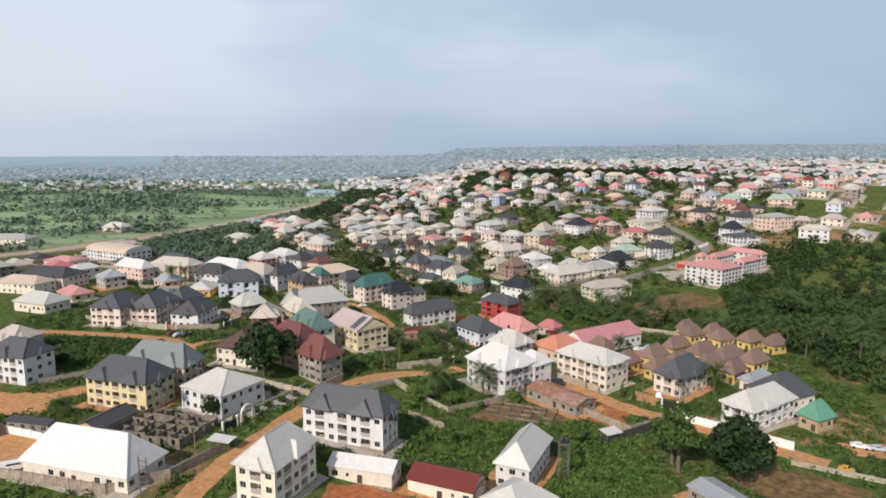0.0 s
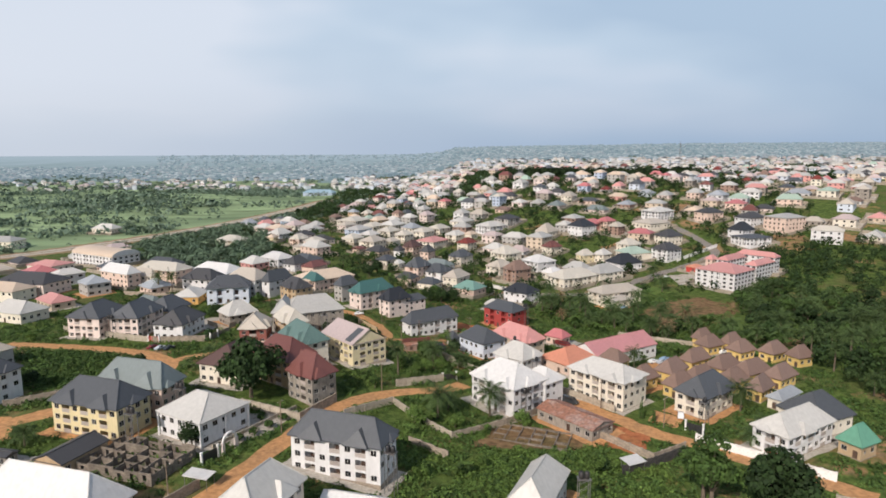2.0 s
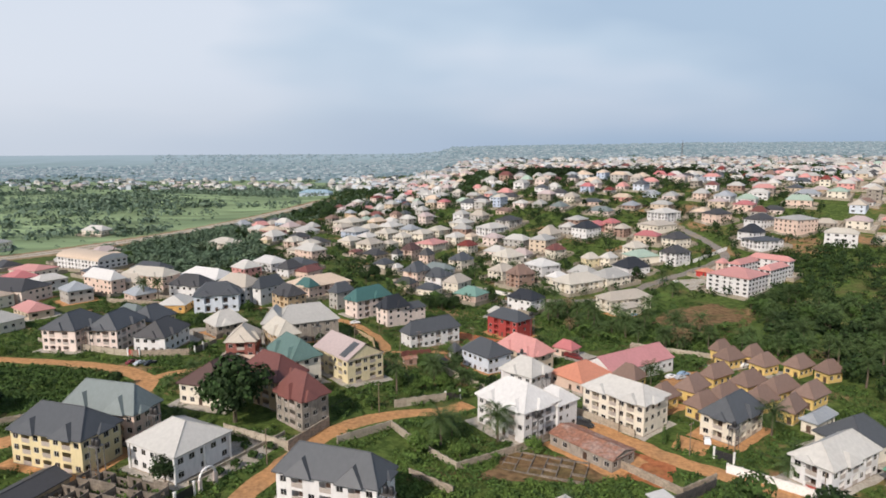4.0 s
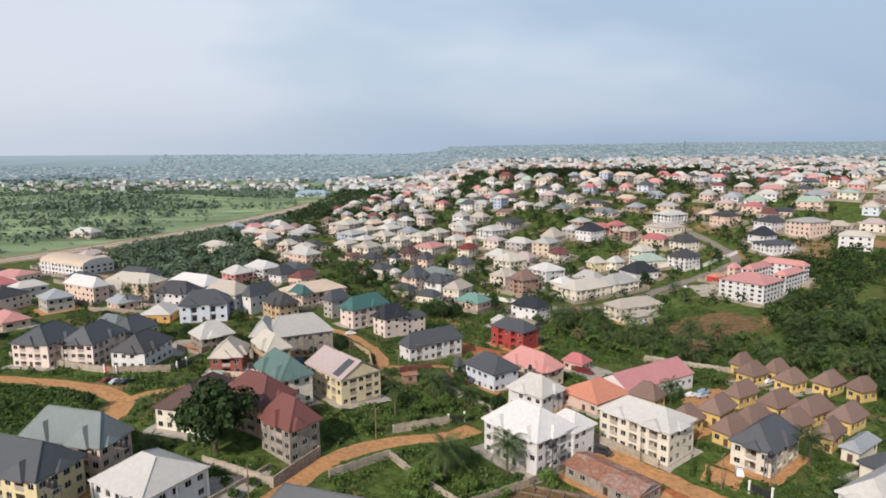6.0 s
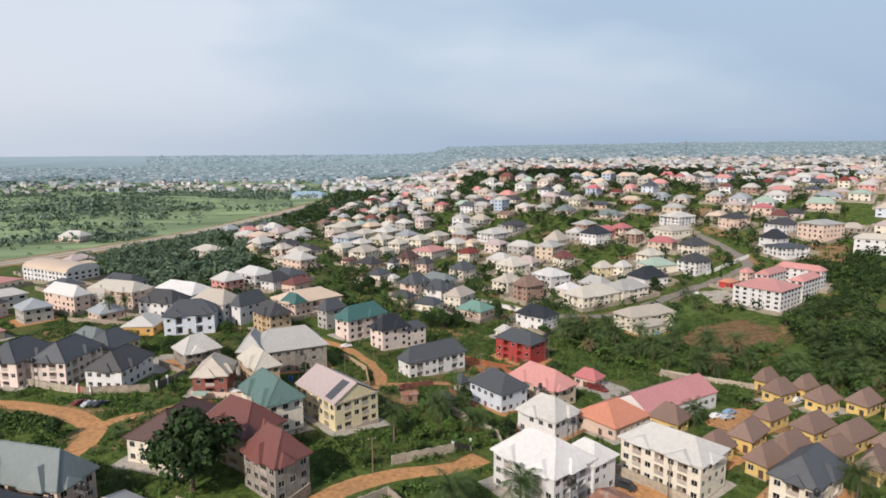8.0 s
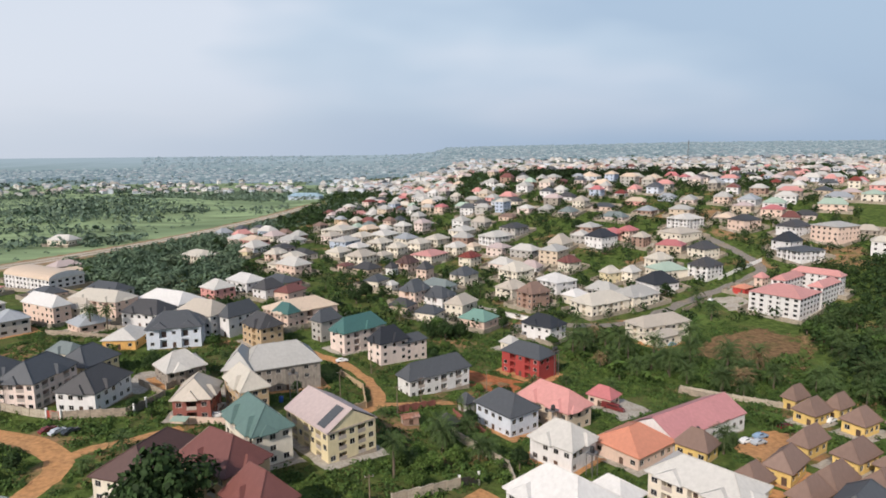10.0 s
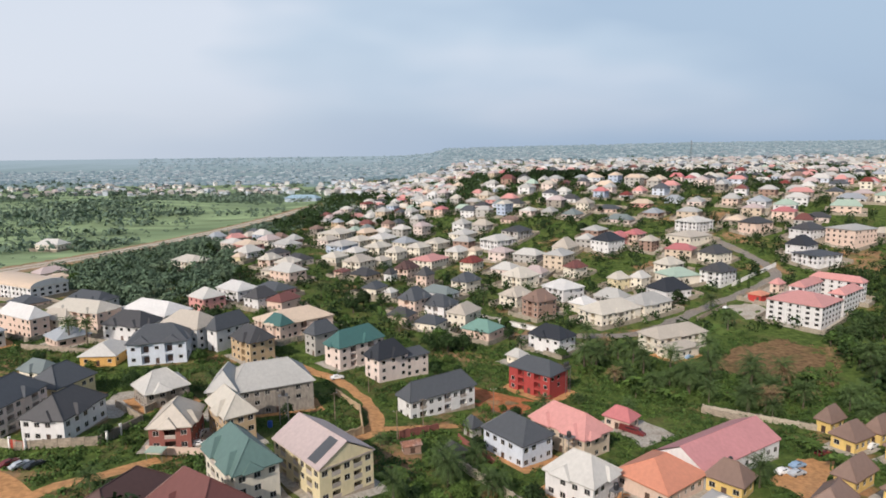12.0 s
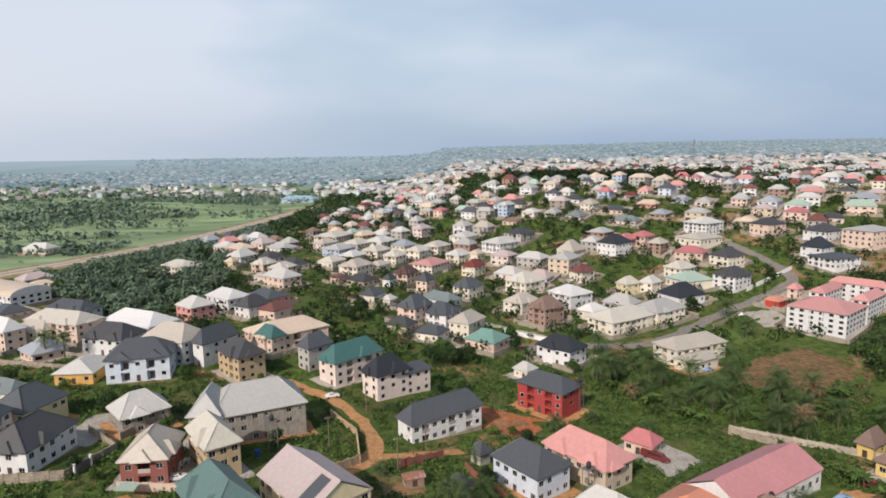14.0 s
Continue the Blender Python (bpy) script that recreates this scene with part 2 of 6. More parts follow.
def haze_glow_material(name, a, b, scale, strength):
    """The hazy land on the horizon: a plain backdrop, its haze painted in as glow that shifts with distance."""
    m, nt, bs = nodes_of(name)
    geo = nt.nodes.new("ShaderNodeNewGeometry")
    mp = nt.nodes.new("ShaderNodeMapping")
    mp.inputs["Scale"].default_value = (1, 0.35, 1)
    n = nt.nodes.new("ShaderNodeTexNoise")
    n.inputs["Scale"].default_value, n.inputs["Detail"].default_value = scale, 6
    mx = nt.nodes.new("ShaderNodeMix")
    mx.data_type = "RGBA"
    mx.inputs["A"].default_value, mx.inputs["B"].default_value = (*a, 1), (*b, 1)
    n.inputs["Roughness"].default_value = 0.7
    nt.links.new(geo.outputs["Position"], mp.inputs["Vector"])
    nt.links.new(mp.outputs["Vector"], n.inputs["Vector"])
    # the painted haze: glow colour moves from a to b along Y
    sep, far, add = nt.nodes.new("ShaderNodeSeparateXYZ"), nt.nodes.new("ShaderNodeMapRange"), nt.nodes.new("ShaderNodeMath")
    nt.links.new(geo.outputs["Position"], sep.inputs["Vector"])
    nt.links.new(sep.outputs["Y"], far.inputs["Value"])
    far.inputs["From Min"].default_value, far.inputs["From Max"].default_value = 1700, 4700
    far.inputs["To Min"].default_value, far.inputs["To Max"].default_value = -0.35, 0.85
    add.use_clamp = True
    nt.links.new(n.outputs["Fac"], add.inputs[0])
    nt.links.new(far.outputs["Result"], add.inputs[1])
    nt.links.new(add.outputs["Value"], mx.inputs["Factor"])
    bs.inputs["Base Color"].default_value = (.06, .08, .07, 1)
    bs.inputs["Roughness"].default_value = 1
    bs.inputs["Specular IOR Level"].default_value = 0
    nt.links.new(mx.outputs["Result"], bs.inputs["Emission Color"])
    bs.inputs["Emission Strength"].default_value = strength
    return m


HAZE_LAND = haze_glow_material("haze_glow_land", (.135, .19, .185), (.33, .41, .475), 0.004, 0.9)

# ---- mesh helpers ----


def mesh_of(name, verts, faces, mats, index=None, smooth_faces=False):
    me = bpy.data.meshes.new(name)
    me.from_pydata([tuple(v) for v in verts], [], faces)
    for m in mats:
        me.materials.append(m)
    if index is not None:
        me.polygons.foreach_set("material_index", index)
    if smooth_faces:
        me.polygons.foreach_set("use_smooth", [True] * len(me.polygons))
    me.update()
    return me


def part_of(name, me, parent, m=None, label=""):
    ob = new(name, me)
    ob.parent = parent
    if m is not None:
        ob.matrix_basis = m
    if label:
        tagged(ob, label)
    return ob


def box_into(V, F, x0, x1, y0, y1, z0, z1):
    b = len(V)
    V += [(x0, y0, z0), (x1, y0, z0), (x1, y1, z0), (x0, y1, z0), (x0, y0, z1), (x1, y0, z1), (x1, y1, z1), (x0, y1, z1)]
    F += [(b, b + 3, b + 2, b + 1), (b + 4, b + 5, b + 6, b + 7), (b, b + 1, b + 5, b + 4), (b + 1, b + 2, b + 6, b + 5), (b + 2, b + 3, b + 7, b + 6), (b + 3, b, b + 4, b + 7)]


def tube_into(V, F, points, radii, n=8):
    """A tapered tube along points."""
    rings = []
    for k, (p, r) in enumerate(zip(points, radii)):
        p = Vector(p)
        way = (Vector(points[min(k + 1, len(points) - 1)]) - Vector(points[max(k - 1, 0)])).normalized()
        side = way.cross(Vector((0.3, 1, 0.1))).normalized()
        up = way.cross(side)
        rings.append(len(V))
        V += [tuple(p + r * (math.cos(2 * math.pi * i / n) * side + math.sin(2 * math.pi * i / n) * up)) for i in range(n)]
    for a, b in zip(rings, rings[1:]):
        F += [(a + i, a + (i + 1) % n, b + (i + 1) % n, b + i) for i in range(n)]
    F.append(tuple(rings[-1] + i for i in range(n)))


# ---- the land ----


def smooth(a):
    a = max(0.0, min(1.0, a))
    return a * a * (3 - 2 * a)


def ground_z(x, y):
    """Height of the land: it falls to the east and dips, a ridge rises in the north-east, and the far land rises."""
    z = 4.0 - 6.0 * smooth((x + 55) / 85) - 5.5 * smooth((y - 205) / 90) * (1 - 0.5 * smooth((-x - 40) / 60))
    z += 46.0 * smooth((y + 0.5 * x - 400) / 420) * smooth((x + 100) / 200)
    z -= 10.0 * smooth((-x - 100) / 200) * smooth((y - 300) / 250)
    z += 55.0 * smooth((y - 1300) / 3800)
    z += 18.0 * smooth((y - 900) / 3000) * smooth((x / max(y, 1.0) + 0.05) / 0.5)
    z += 15.0 * math.exp(-((x + 440) / 170) ** 2 - ((y - 1010) / 150) ** 2)
    return z


def highway_x(y):
    """The line of the highway, west of the town."""
    k = min(y, 1100) - 550
    return -312 + 0.525 * k - (0.000455 * k * k if k > 0 else 0)


ys = [-160.0]
while ys[-1] < 4880:
    ys.append(ys[-1] + max(6.0, 0.03 * max(ys[-1], 0)))
ncol = 110
V, F, idx = [], [], []
for y in ys:
    half = 260 + 1.0 * max(y, 0)
    for i in range(ncol + 1):
        u = i / ncol * 2 - 1
        x = half * (0.55 * u + 0.45 * u ** 3)
        V.append((x, y, ground_z(x, y)))
for j in range(len(ys) - 1):
    for i in range(ncol):
        a = j * (ncol + 1) + i
        F.append((a, a + 1, a + ncol + 2, a + ncol + 1))
        cx, cy = (V[a][0] + V[a + 1][0]) / 2, (ys[j] + ys[j + 1]) / 2
        # slot 2 is the far land that glows with painted haze
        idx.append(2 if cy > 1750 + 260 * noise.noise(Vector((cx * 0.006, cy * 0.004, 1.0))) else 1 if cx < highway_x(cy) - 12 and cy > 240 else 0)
tagged(new("ground", mesh_of("ground", V, F, [GROUND, PLAIN, HAZE_LAND], idx, True)), "rolling green and sandy town land reaching the horizon", "ground", kind="structure")

ROADS = []  # (points, half width), kept clear of plants and houses


def ribbon(name, points, width, mat, label, lift=0.05, kind="structure", category="road"):
    """A road draped over the land, its edges a little uneven, its points joined smoothly."""
    rnd = random.Random(len(ROADS))
    dense = []
    n = len(points)
    for k in range(n - 1):
        p0, p1, p2, p3 = (Vector(points[max(0, min(n - 1, k + o))]) for o in (-1, 0, 1, 2))
        steps = max(2, int((p2 - p1).length / 3))
        for s in range(steps + (k == n - 2)):
            t = s / steps
            dense.append(0.5 * (2 * p1 + (p2 - p0) * t + (2 * p0 - 5 * p1 + 4 * p2 - p3) * t * t + (3 * p1 - p0 - 3 * p2 + p3) * t ** 3))
    ROADS.append((dense, width / 2))
    V, F = [], []
    for k, p in enumerate(dense):
        way = (dense[min(k + 1, len(dense) - 1)] - dense[max(k - 1, 0)]).normalized()
        side = Vector((way.y, -way.x))
        l, r = width / 2 * rnd.uniform(0.86, 1.14), width / 2 * rnd.uniform(0.86, 1.14)
        for off in (-l, -l * 0.4, r * 0.4, r):
            q = p + side * off
            V.append((q.x, q.y, ground_z(q.x, q.y) + lift - (0.06 if abs(off) > width * 0.3 else 0)))
        if k:
            a = 4 * (k - 1)
            F += [(a + i + 1, a + i, a + i + 4, a + i + 5) for i in range(3)]
    return tagged(new(name, mesh_of(name, V, F, [mat], None, True)), label, category, kind=kind)


YARDS = []


def yard(name, corners, mat, label, lift=0.035):
    """An open patch of soil or paving, draped over the land with an uneven edge."""
    rnd = random.Random(len(YARDS) + 50)
    c = sum((Vector(p) for p in corners), Vector((0, 0))) / len(corners)
    ring = []
    for k, p in enumerate(corners):
        p, q = Vector(p), Vector(corners[(k + 1) % len(corners)])
        for s in range(5):
            w = p.lerp(q, s / 5)
            ring.append(c + (w - c) * (1 + (rnd.uniform(-0.1, 0.1) if s else 0)))
    YARDS.append((ring, c))
    V, F = [(c.x, c.y, ground_z(c.x, c.y) + lift)], []
    n = len(ring)
    for f in (0.33, 0.67, 1.0):
        for p in ring:
            q = c + (p - c) * f
            V.append((q.x, q.y, ground_z(q.x, q.y) + lift))
    F += [(0, 1 + i, 1 + (i + 1) % n) for i in range(n)]
    for k in (0, 1):
        F += [(1 + k * n + i, 1 + (k + 1) * n + i, 1 + (k + 1) * n + (i + 1) % n, 1 + k * n + (i + 1) % n) for i in range(n)]
    return tagged(new(name, mesh_of(name, V, F, [mat], None, True)), label, "ground", kind="structure")


dirt_label = "orange laterite dirt road with worn wheel tracks"
ribbon("road_1", [(-51.2, 98.6), (-47.7, 118.5), (-45.9, 130.5), (-42.5, 141.7), (-36.4, 160.4), (-29.5, 178.7), (-22.6, 189.1), (-11.4, 197.7), (2.1, 203.3), (8.4, 209)], 5.5, DIRT, dirt_label)
ribbon("road_2", [(35.4, 210.2), (41.5, 194.1), (48.9, 186.4), (56, 177.2), (65.6, 169.3), (76.9, 159.7), (94.1, 143.6)], 6.5, DIRT, dirt_label)
ribbon("road_3", [(-157, 240), (-131.5, 235.9), (-108.6, 230.4), (-92.2, 221), (-85.9, 211.6), (-86.1, 200.6)], 6, DIRT, dirt_label)
ribbon("road_4", [(-88.3, 216), (-84, 223.1), (-76.6, 227.9), (-68, 235.4)], 4, DIRT, dirt_label, 0.06)
ribbon("road_5", [(-147.8, 152.9), (-116.2, 163.8), (-106.4, 171.8), (-100.5, 177.8)], 7, DIRT, dirt_label)
ribbon("road_6", [(-54.6, 312.3), (-45.8, 305.3), (-36.8, 298.5), (-26.7, 283.8), (-21.2, 268.3), (-22.2, 257.5), (-29.4, 246.5)], 5, DIRT, dirt_label)
ribbon("road_7", [(-20.8, 260), (-10.1, 263.8), (4.3, 268.6)], 3.5, DIRT, dirt_label, 0.06)
ribbon("road_8", [(31.6, 361.9), (52.5, 363), (72.4, 362.5), (88, 367.9), (109.9, 385.1), (132.8, 402.7), (156.7, 417.4), (174.7, 430.1), (184.2, 443), (183.5, 475.9), (173.5, 526.5)], 8, TARMAC, "worn grey tarmac street with sandy edges")
ribbon("road_9", [(-19.9, 414.9), (8.4, 404.3), (27.4, 390.1), (52.5, 364)], 6, PAVE, "pale dusty street between houses")
hw = [(highway_x(y), y) for y in range(420, 1000, 40)]
ribbon("highway_verge", hw, 36, VERGE, "bare brown soil verges along a highway", 0.2, category="verge")
ribbon("highway", hw, 18, HIGHWAY, "long dusty highway with two carriageways", 0.35)
ribbon("median", hw, 2.0, GROUND, "dry grass strip between the two carriageways", 0.45, category="verge")
yard("yard_1", [(71.8, 233), (84.8, 244.4), (92.9, 242.5), (75.1, 219.3)], DIRT, "bare sandy car yard beside brown-roofed bungalows")
yard("yard_2", [(47.6, 270.7), (56, 274.1), (61.5, 261.3), (49, 252.9)], PAVE, "pale concrete yard beside pink-roofed houses")
yard("yard_3", [(-126.1, 173.8), (-110.3, 173.8), (-101.4, 160.8), (-120.2, 155.8)], DIRT, "orange sandy open yard")
yard("yard_4", [(-113.3, 149.8), (-89.6, 143.9), (-87.6, 129.1), (-102.4, 124.2)], DIRT, "orange sandy forecourt inside a low wall")
yard("yard_5", [(113.2, 341), (137.7, 352.5), (147.5, 338.6), (137.3, 319), (111.1, 309.6), (95.4, 317)], DRYFIELD, "burnt brown cleared field")
yard("yard_6", [(-21.4, 127.9), (-4.3, 129.1), (-4.3, 116.6), (-21.4, 113.7)], REDDIRT, "red soil yard before a low house")
yard("yard_7", [(-51.2, 173.9), (-36.8, 179.3), (-40.2, 164.9), (-48.3, 157)], PAVE, "paved front court with clipped shrubs")
yard("yard_8", [(47, 183), (55.5, 173.9), (50.1, 163.8), (38.4, 170.9)], REDDIRT, "red soil clearing at a road bend")
yard("yard_9", [(8.2, 166.7), (18, 181.3), (38.4, 177.9), (38.3, 166.8)], DRYFIELD, "dry grass plot with low block foundations")
yard("yard_10", [(29.9, 201.1), (42.9, 207.2), (49.2, 189), (38.5, 187)], DIRT, "sandy lane between block walls")
yard("yard_11", [(112.2, 374.3), (124, 376.1), (128.8, 365.1), (117, 360.1)], LAWN, "bright green mown lawn beside a street")
yard("yard_12", [(66.2, 137.2), (81.2, 143.6), (98.4, 130.7), (79.1, 120)], DRYFIELD, "dry red-brown grass slope")
yard("yard_13", [(138.5, 399), (153, 400.2), (152.5, 380.2), (137.4, 378.4)], PAVE, "sandy school forecourt")
yard("yard_14", [(-60, 256.4), (-56, 238.2), (-62, 236.8), (-66, 245)], DIRT, "sandy yard behind a brick-red wall")
yard("yard_15", [(8.4, 302.1), (27.5, 290.9), (19, 277.7), (4.3, 288.9)], REDDIRT, "bare red soil slope beside a red house")
yard("yard_16", [(62.1, 191), (68.5, 185), (64.2, 178.9), (57.7, 183)], DIRT, "sandy yard before a cream house")
yard("yard_17", [(102.7, 155.4), (115.6, 154.3), (115.6, 145.8), (103.8, 147.9)], DIRT, "sandy parking yard")

yard("yard_18", [(-90.9, 279.8), (-85.3, 281.6), (-81.4, 262.8), (-87.5, 260.1)], LAWN, "bright green lawn beside a drive")
yard("yard_19", [(-100.9, 281), (-91.9, 282.9), (-89.6, 262.3), (-98.5, 259.4)], PAVE, "pale concrete drive inside a compound")

# ---- houses ----
HOUSES = []  # x, y, radius


def facade(V, F, idx, p0, along, length, height, openings):
    """A wall face with recessed openings (x0, x1, z0, z1, depth), seen from outside with along pointing right."""
    out = Vector((along.y, -along.x, 0))
    xs = sorted({0.0, length, *(o[0] for o in openings), *(o[1] for o in openings)})
    zs = sorted({0.0, height, *(o[2] for o in openings), *(o[3] for o in openings)})

    def quad(corners, mat=0):
        b = len(V)
        V.extend(tuple(p0 + along * a + Vector((0, 0, z)) - out * dep) for a, z, dep in corners)
        F.append((b, b + 1, b + 2, b + 3))
        idx.append(mat)

    for x0, x1 in zip(xs, xs[1:]):
        for z0, z1 in zip(zs, zs[1:]):
            cx, cz = (x0 + x1) / 2, (z0 + z1) / 2
            if not any(o[0] < cx < o[1] and o[2] < cz < o[3] for o in openings):
                quad([(x0, z0, 0), (x1, z0, 0), (x1, z1, 0), (x0, z1, 0)])
    for x0, x1, z0, z1, dep in openings:
        quad([(x0, z0, 0), (x1, z0, 0), (x1, z0, dep), (x0, z0, dep)])
        quad([(x1, z0, 0), (x1, z1, 0), (x1, z1, dep), (x1, z0, dep)])
        quad([(x1, z1, 0), (x0, z1, 0), (x0, z1, dep), (x1, z1, dep)])
        quad([(x0, z1, 0), (x0, z0, 0), (x0, z0, dep), (x0, z1, dep)])
        quad([(x0, z0, dep), (x1, z0, dep), (x1, z1, dep), (x0, z1, dep)], 1)


def unit_window(frame_mat):
    """A window one metre square in the xz plane, facing -y: a frame with a cross bar and its pane."""
    V, F = [], []
    for a, b, c, d in ((-.5, -.45, -.5, .5), (.45, .5, -.5, .5), (-.45, .45, -.5, -.45), (-.45, .45, .45, .5), (-.02, .02, -.45, .45)):
        box_into(V, F, a, b, -.04, .04, c, d)
    return mesh_of("window", V, F, [frame_mat])


def unit_pane():
    V, F = [], []
    box_into(V, F, -.43, .43, -.012, .012, -.43, .43)
    return mesh_of("pane", V, F, [GLASS])


def unit_railing():
    """A solid balcony parapet with a chamfered top."""
    V = [(-.5, -.07, 0), (.5, -.07, 0), (.5, .07, 0), (-.5, .07, 0), (-.5, -.07, .9), (.5, -.07, .9), (.5, .07, .9), (-.5, .07, .9), (-.5, -.03, .97), (.5, -.03, .97), (.5, .03, .97), (-.5, .03, .97)]
    F = [(3, 2, 1, 0), (0, 1, 5, 4), (1, 2, 6, 5), (2, 3, 7, 6), (3, 0, 4, 7), (4, 5, 9, 8), (5, 6, 10, 9), (6, 7, 11, 10), (7, 4, 8, 11), (8, 9, 10, 11)]
    return mesh_of("railing", V, F, [RAILMAT])


def unit_door():
    V, F = [], []
    box_into(V, F, -.5, .5, -.03, .03, 0, 1)
    box_into(V, F, -.38, -.06, -.05, .05, .12, .88)
    box_into(V, F, .06, .38, -.05, .05, .12, .88)
    return mesh_of("door", V, F, [DOOR])


WINDOW, WINDOW_WHITE, PANE, RAILING, DOORMESH = unit_window(FRAME), unit_window(TRIMWHITE), unit_pane(), unit_railing(), unit_door()


def small_window():
    V, F = [], []
    box_into(V, F, -.5, .5, -.03, .03, -.5, .5)
    n = len(F)
    box_into(V, F, -.42, .42, -.05, -.03, -.42, .42)
    return mesh_of("window", V, F, [FRAME, GLASS], [0] * n + [1] * (len(F) - n))


WINDOW_FAR = small_window()


def roof_mesh(w, d, h, rise, shape, mat):
    """A hip or gable roof over a w by d outline at height h, with a fascia and a closed soffit."""
    a, b, t = w / 2, d / 2, 0.24
    V = [(-a, -b, h), (a, -b, h), (a, b, h), (-a, b, h), (-a, -b, h + t), (a, -b, h + t), (a, b, h + t), (-a, b, h + t)]
    F = [(3, 2, 1, 0), (0, 1, 5, 4), (1, 2, 6, 5), (2, 3, 7, 6), (3, 0, 4, 7)]
    idx = [1, 0, 0, 0, 0]
    top = h + t + rise
    if shape == "gableL":
        r0, r1 = (-a, 0, top), (a, 0, top)
        slopes = [(4, 5, 9, 8), (6, 7, 8, 9)]
    elif shape == "gableR":
        r0, r1 = (0, -b, top), (0, b, top)
        slopes = [(5, 6, 9, 8), (7, 4, 8, 9)]
    elif w >= d:
        r = max(0.25, (w - d) / 2 + 0.12 * d)
        r0, r1 = (-r, 0, top), (r, 0, top)
        slopes = [(4, 5, 9, 8), (6, 7, 8, 9), (5, 6, 9), (7, 4, 8)]
    else:
        r = max(0.25, (d - w) / 2 + 0.12 * w)
        r0, r1 = (0, -r, top), (0, r, top)
        slopes = [(5, 6, 9, 8), (7, 4, 8, 9), (4, 5, 8), (6, 7, 9)]
    if shape == "barrel":
        n, base = 10, len(V)
        for k in range(1, n):
            g = math.pi * k / n
            V += [(-a, -b * math.cos(g), h + t + rise * math.sin(g)), (a, -b * math.cos(g), h + t + rise * math.sin(g))]
        rows = [(4, 5)] + [(base + 2 * k, base + 2 * k + 1) for k in range(n - 1)] + [(7, 6)]
        F += [(p[0], p[1], q[1], q[0]) for p, q in zip(rows, rows[1:])]
        F += [tuple(r[1] for r in rows), tuple(r[0] for r in rows[::-1])]
        idx += [0] * n + [2, 2]
        return mesh_of("roof", V, F, [mat, SOFFIT, wall_mat("white")], idx), [V[k] for k in range(4, 8)]
    V += [r0, r1]
    F += slopes
    idx += [0] * len(slopes)
    return mesh_of("roof", V, F, [mat, SOFFIT], idx), [V[k] for k in range(4, 10)]


def cap_mesh(pts, w, d, shape, mat):
    """Folded cap strips along the ridge and the hips."""
    V, F = [], []
    e, r0, r1 = [Vector(p) for p in pts[:4]], Vector(pts[4]), Vector(pts[5])
    lines = [(r0, r1)]
    if shape == "hip":
        lines += [(e[0], r0), (e[2], r1)] + ([(e[1], r1), (e[3], r0)] if w >= d else [(e[1], r0), (e[3], r1)])
    for p, q in lines:
        if (q - p).length > 0.6:
            lift = Vector((0, 0, 0.03))
            tube_into(V, F, [p + lift, q + lift], [0.13, 0.13], 5)
    return mesh_of("ridge_cap", V, F, [mat])


def gablet_mesh(half, out_, slope, z, mat):
    """A projecting hip over a bay, of the main roof's pitch, with valleys running back into the slope; it faces -y."""
    rise, t = slope * half, 0.2
    V = [(-half, 0, z), (half, 0, z), (half, out_, z), (-half, out_, z), (0, half * .75, z + rise), (0, out_ + half, z + rise),
         (-half, 0, z - t), (half, 0, z - t), (half, out_, z - t), (-half, out_, z - t)]
    F = [(0, 1, 4), (1, 2, 5, 4), (3, 0, 4, 5), (6, 7, 1, 0), (7, 8, 2, 1), (9, 6, 0, 3), (9, 8, 7, 6)]
    return mesh_of("gablet", V, F, [mat])


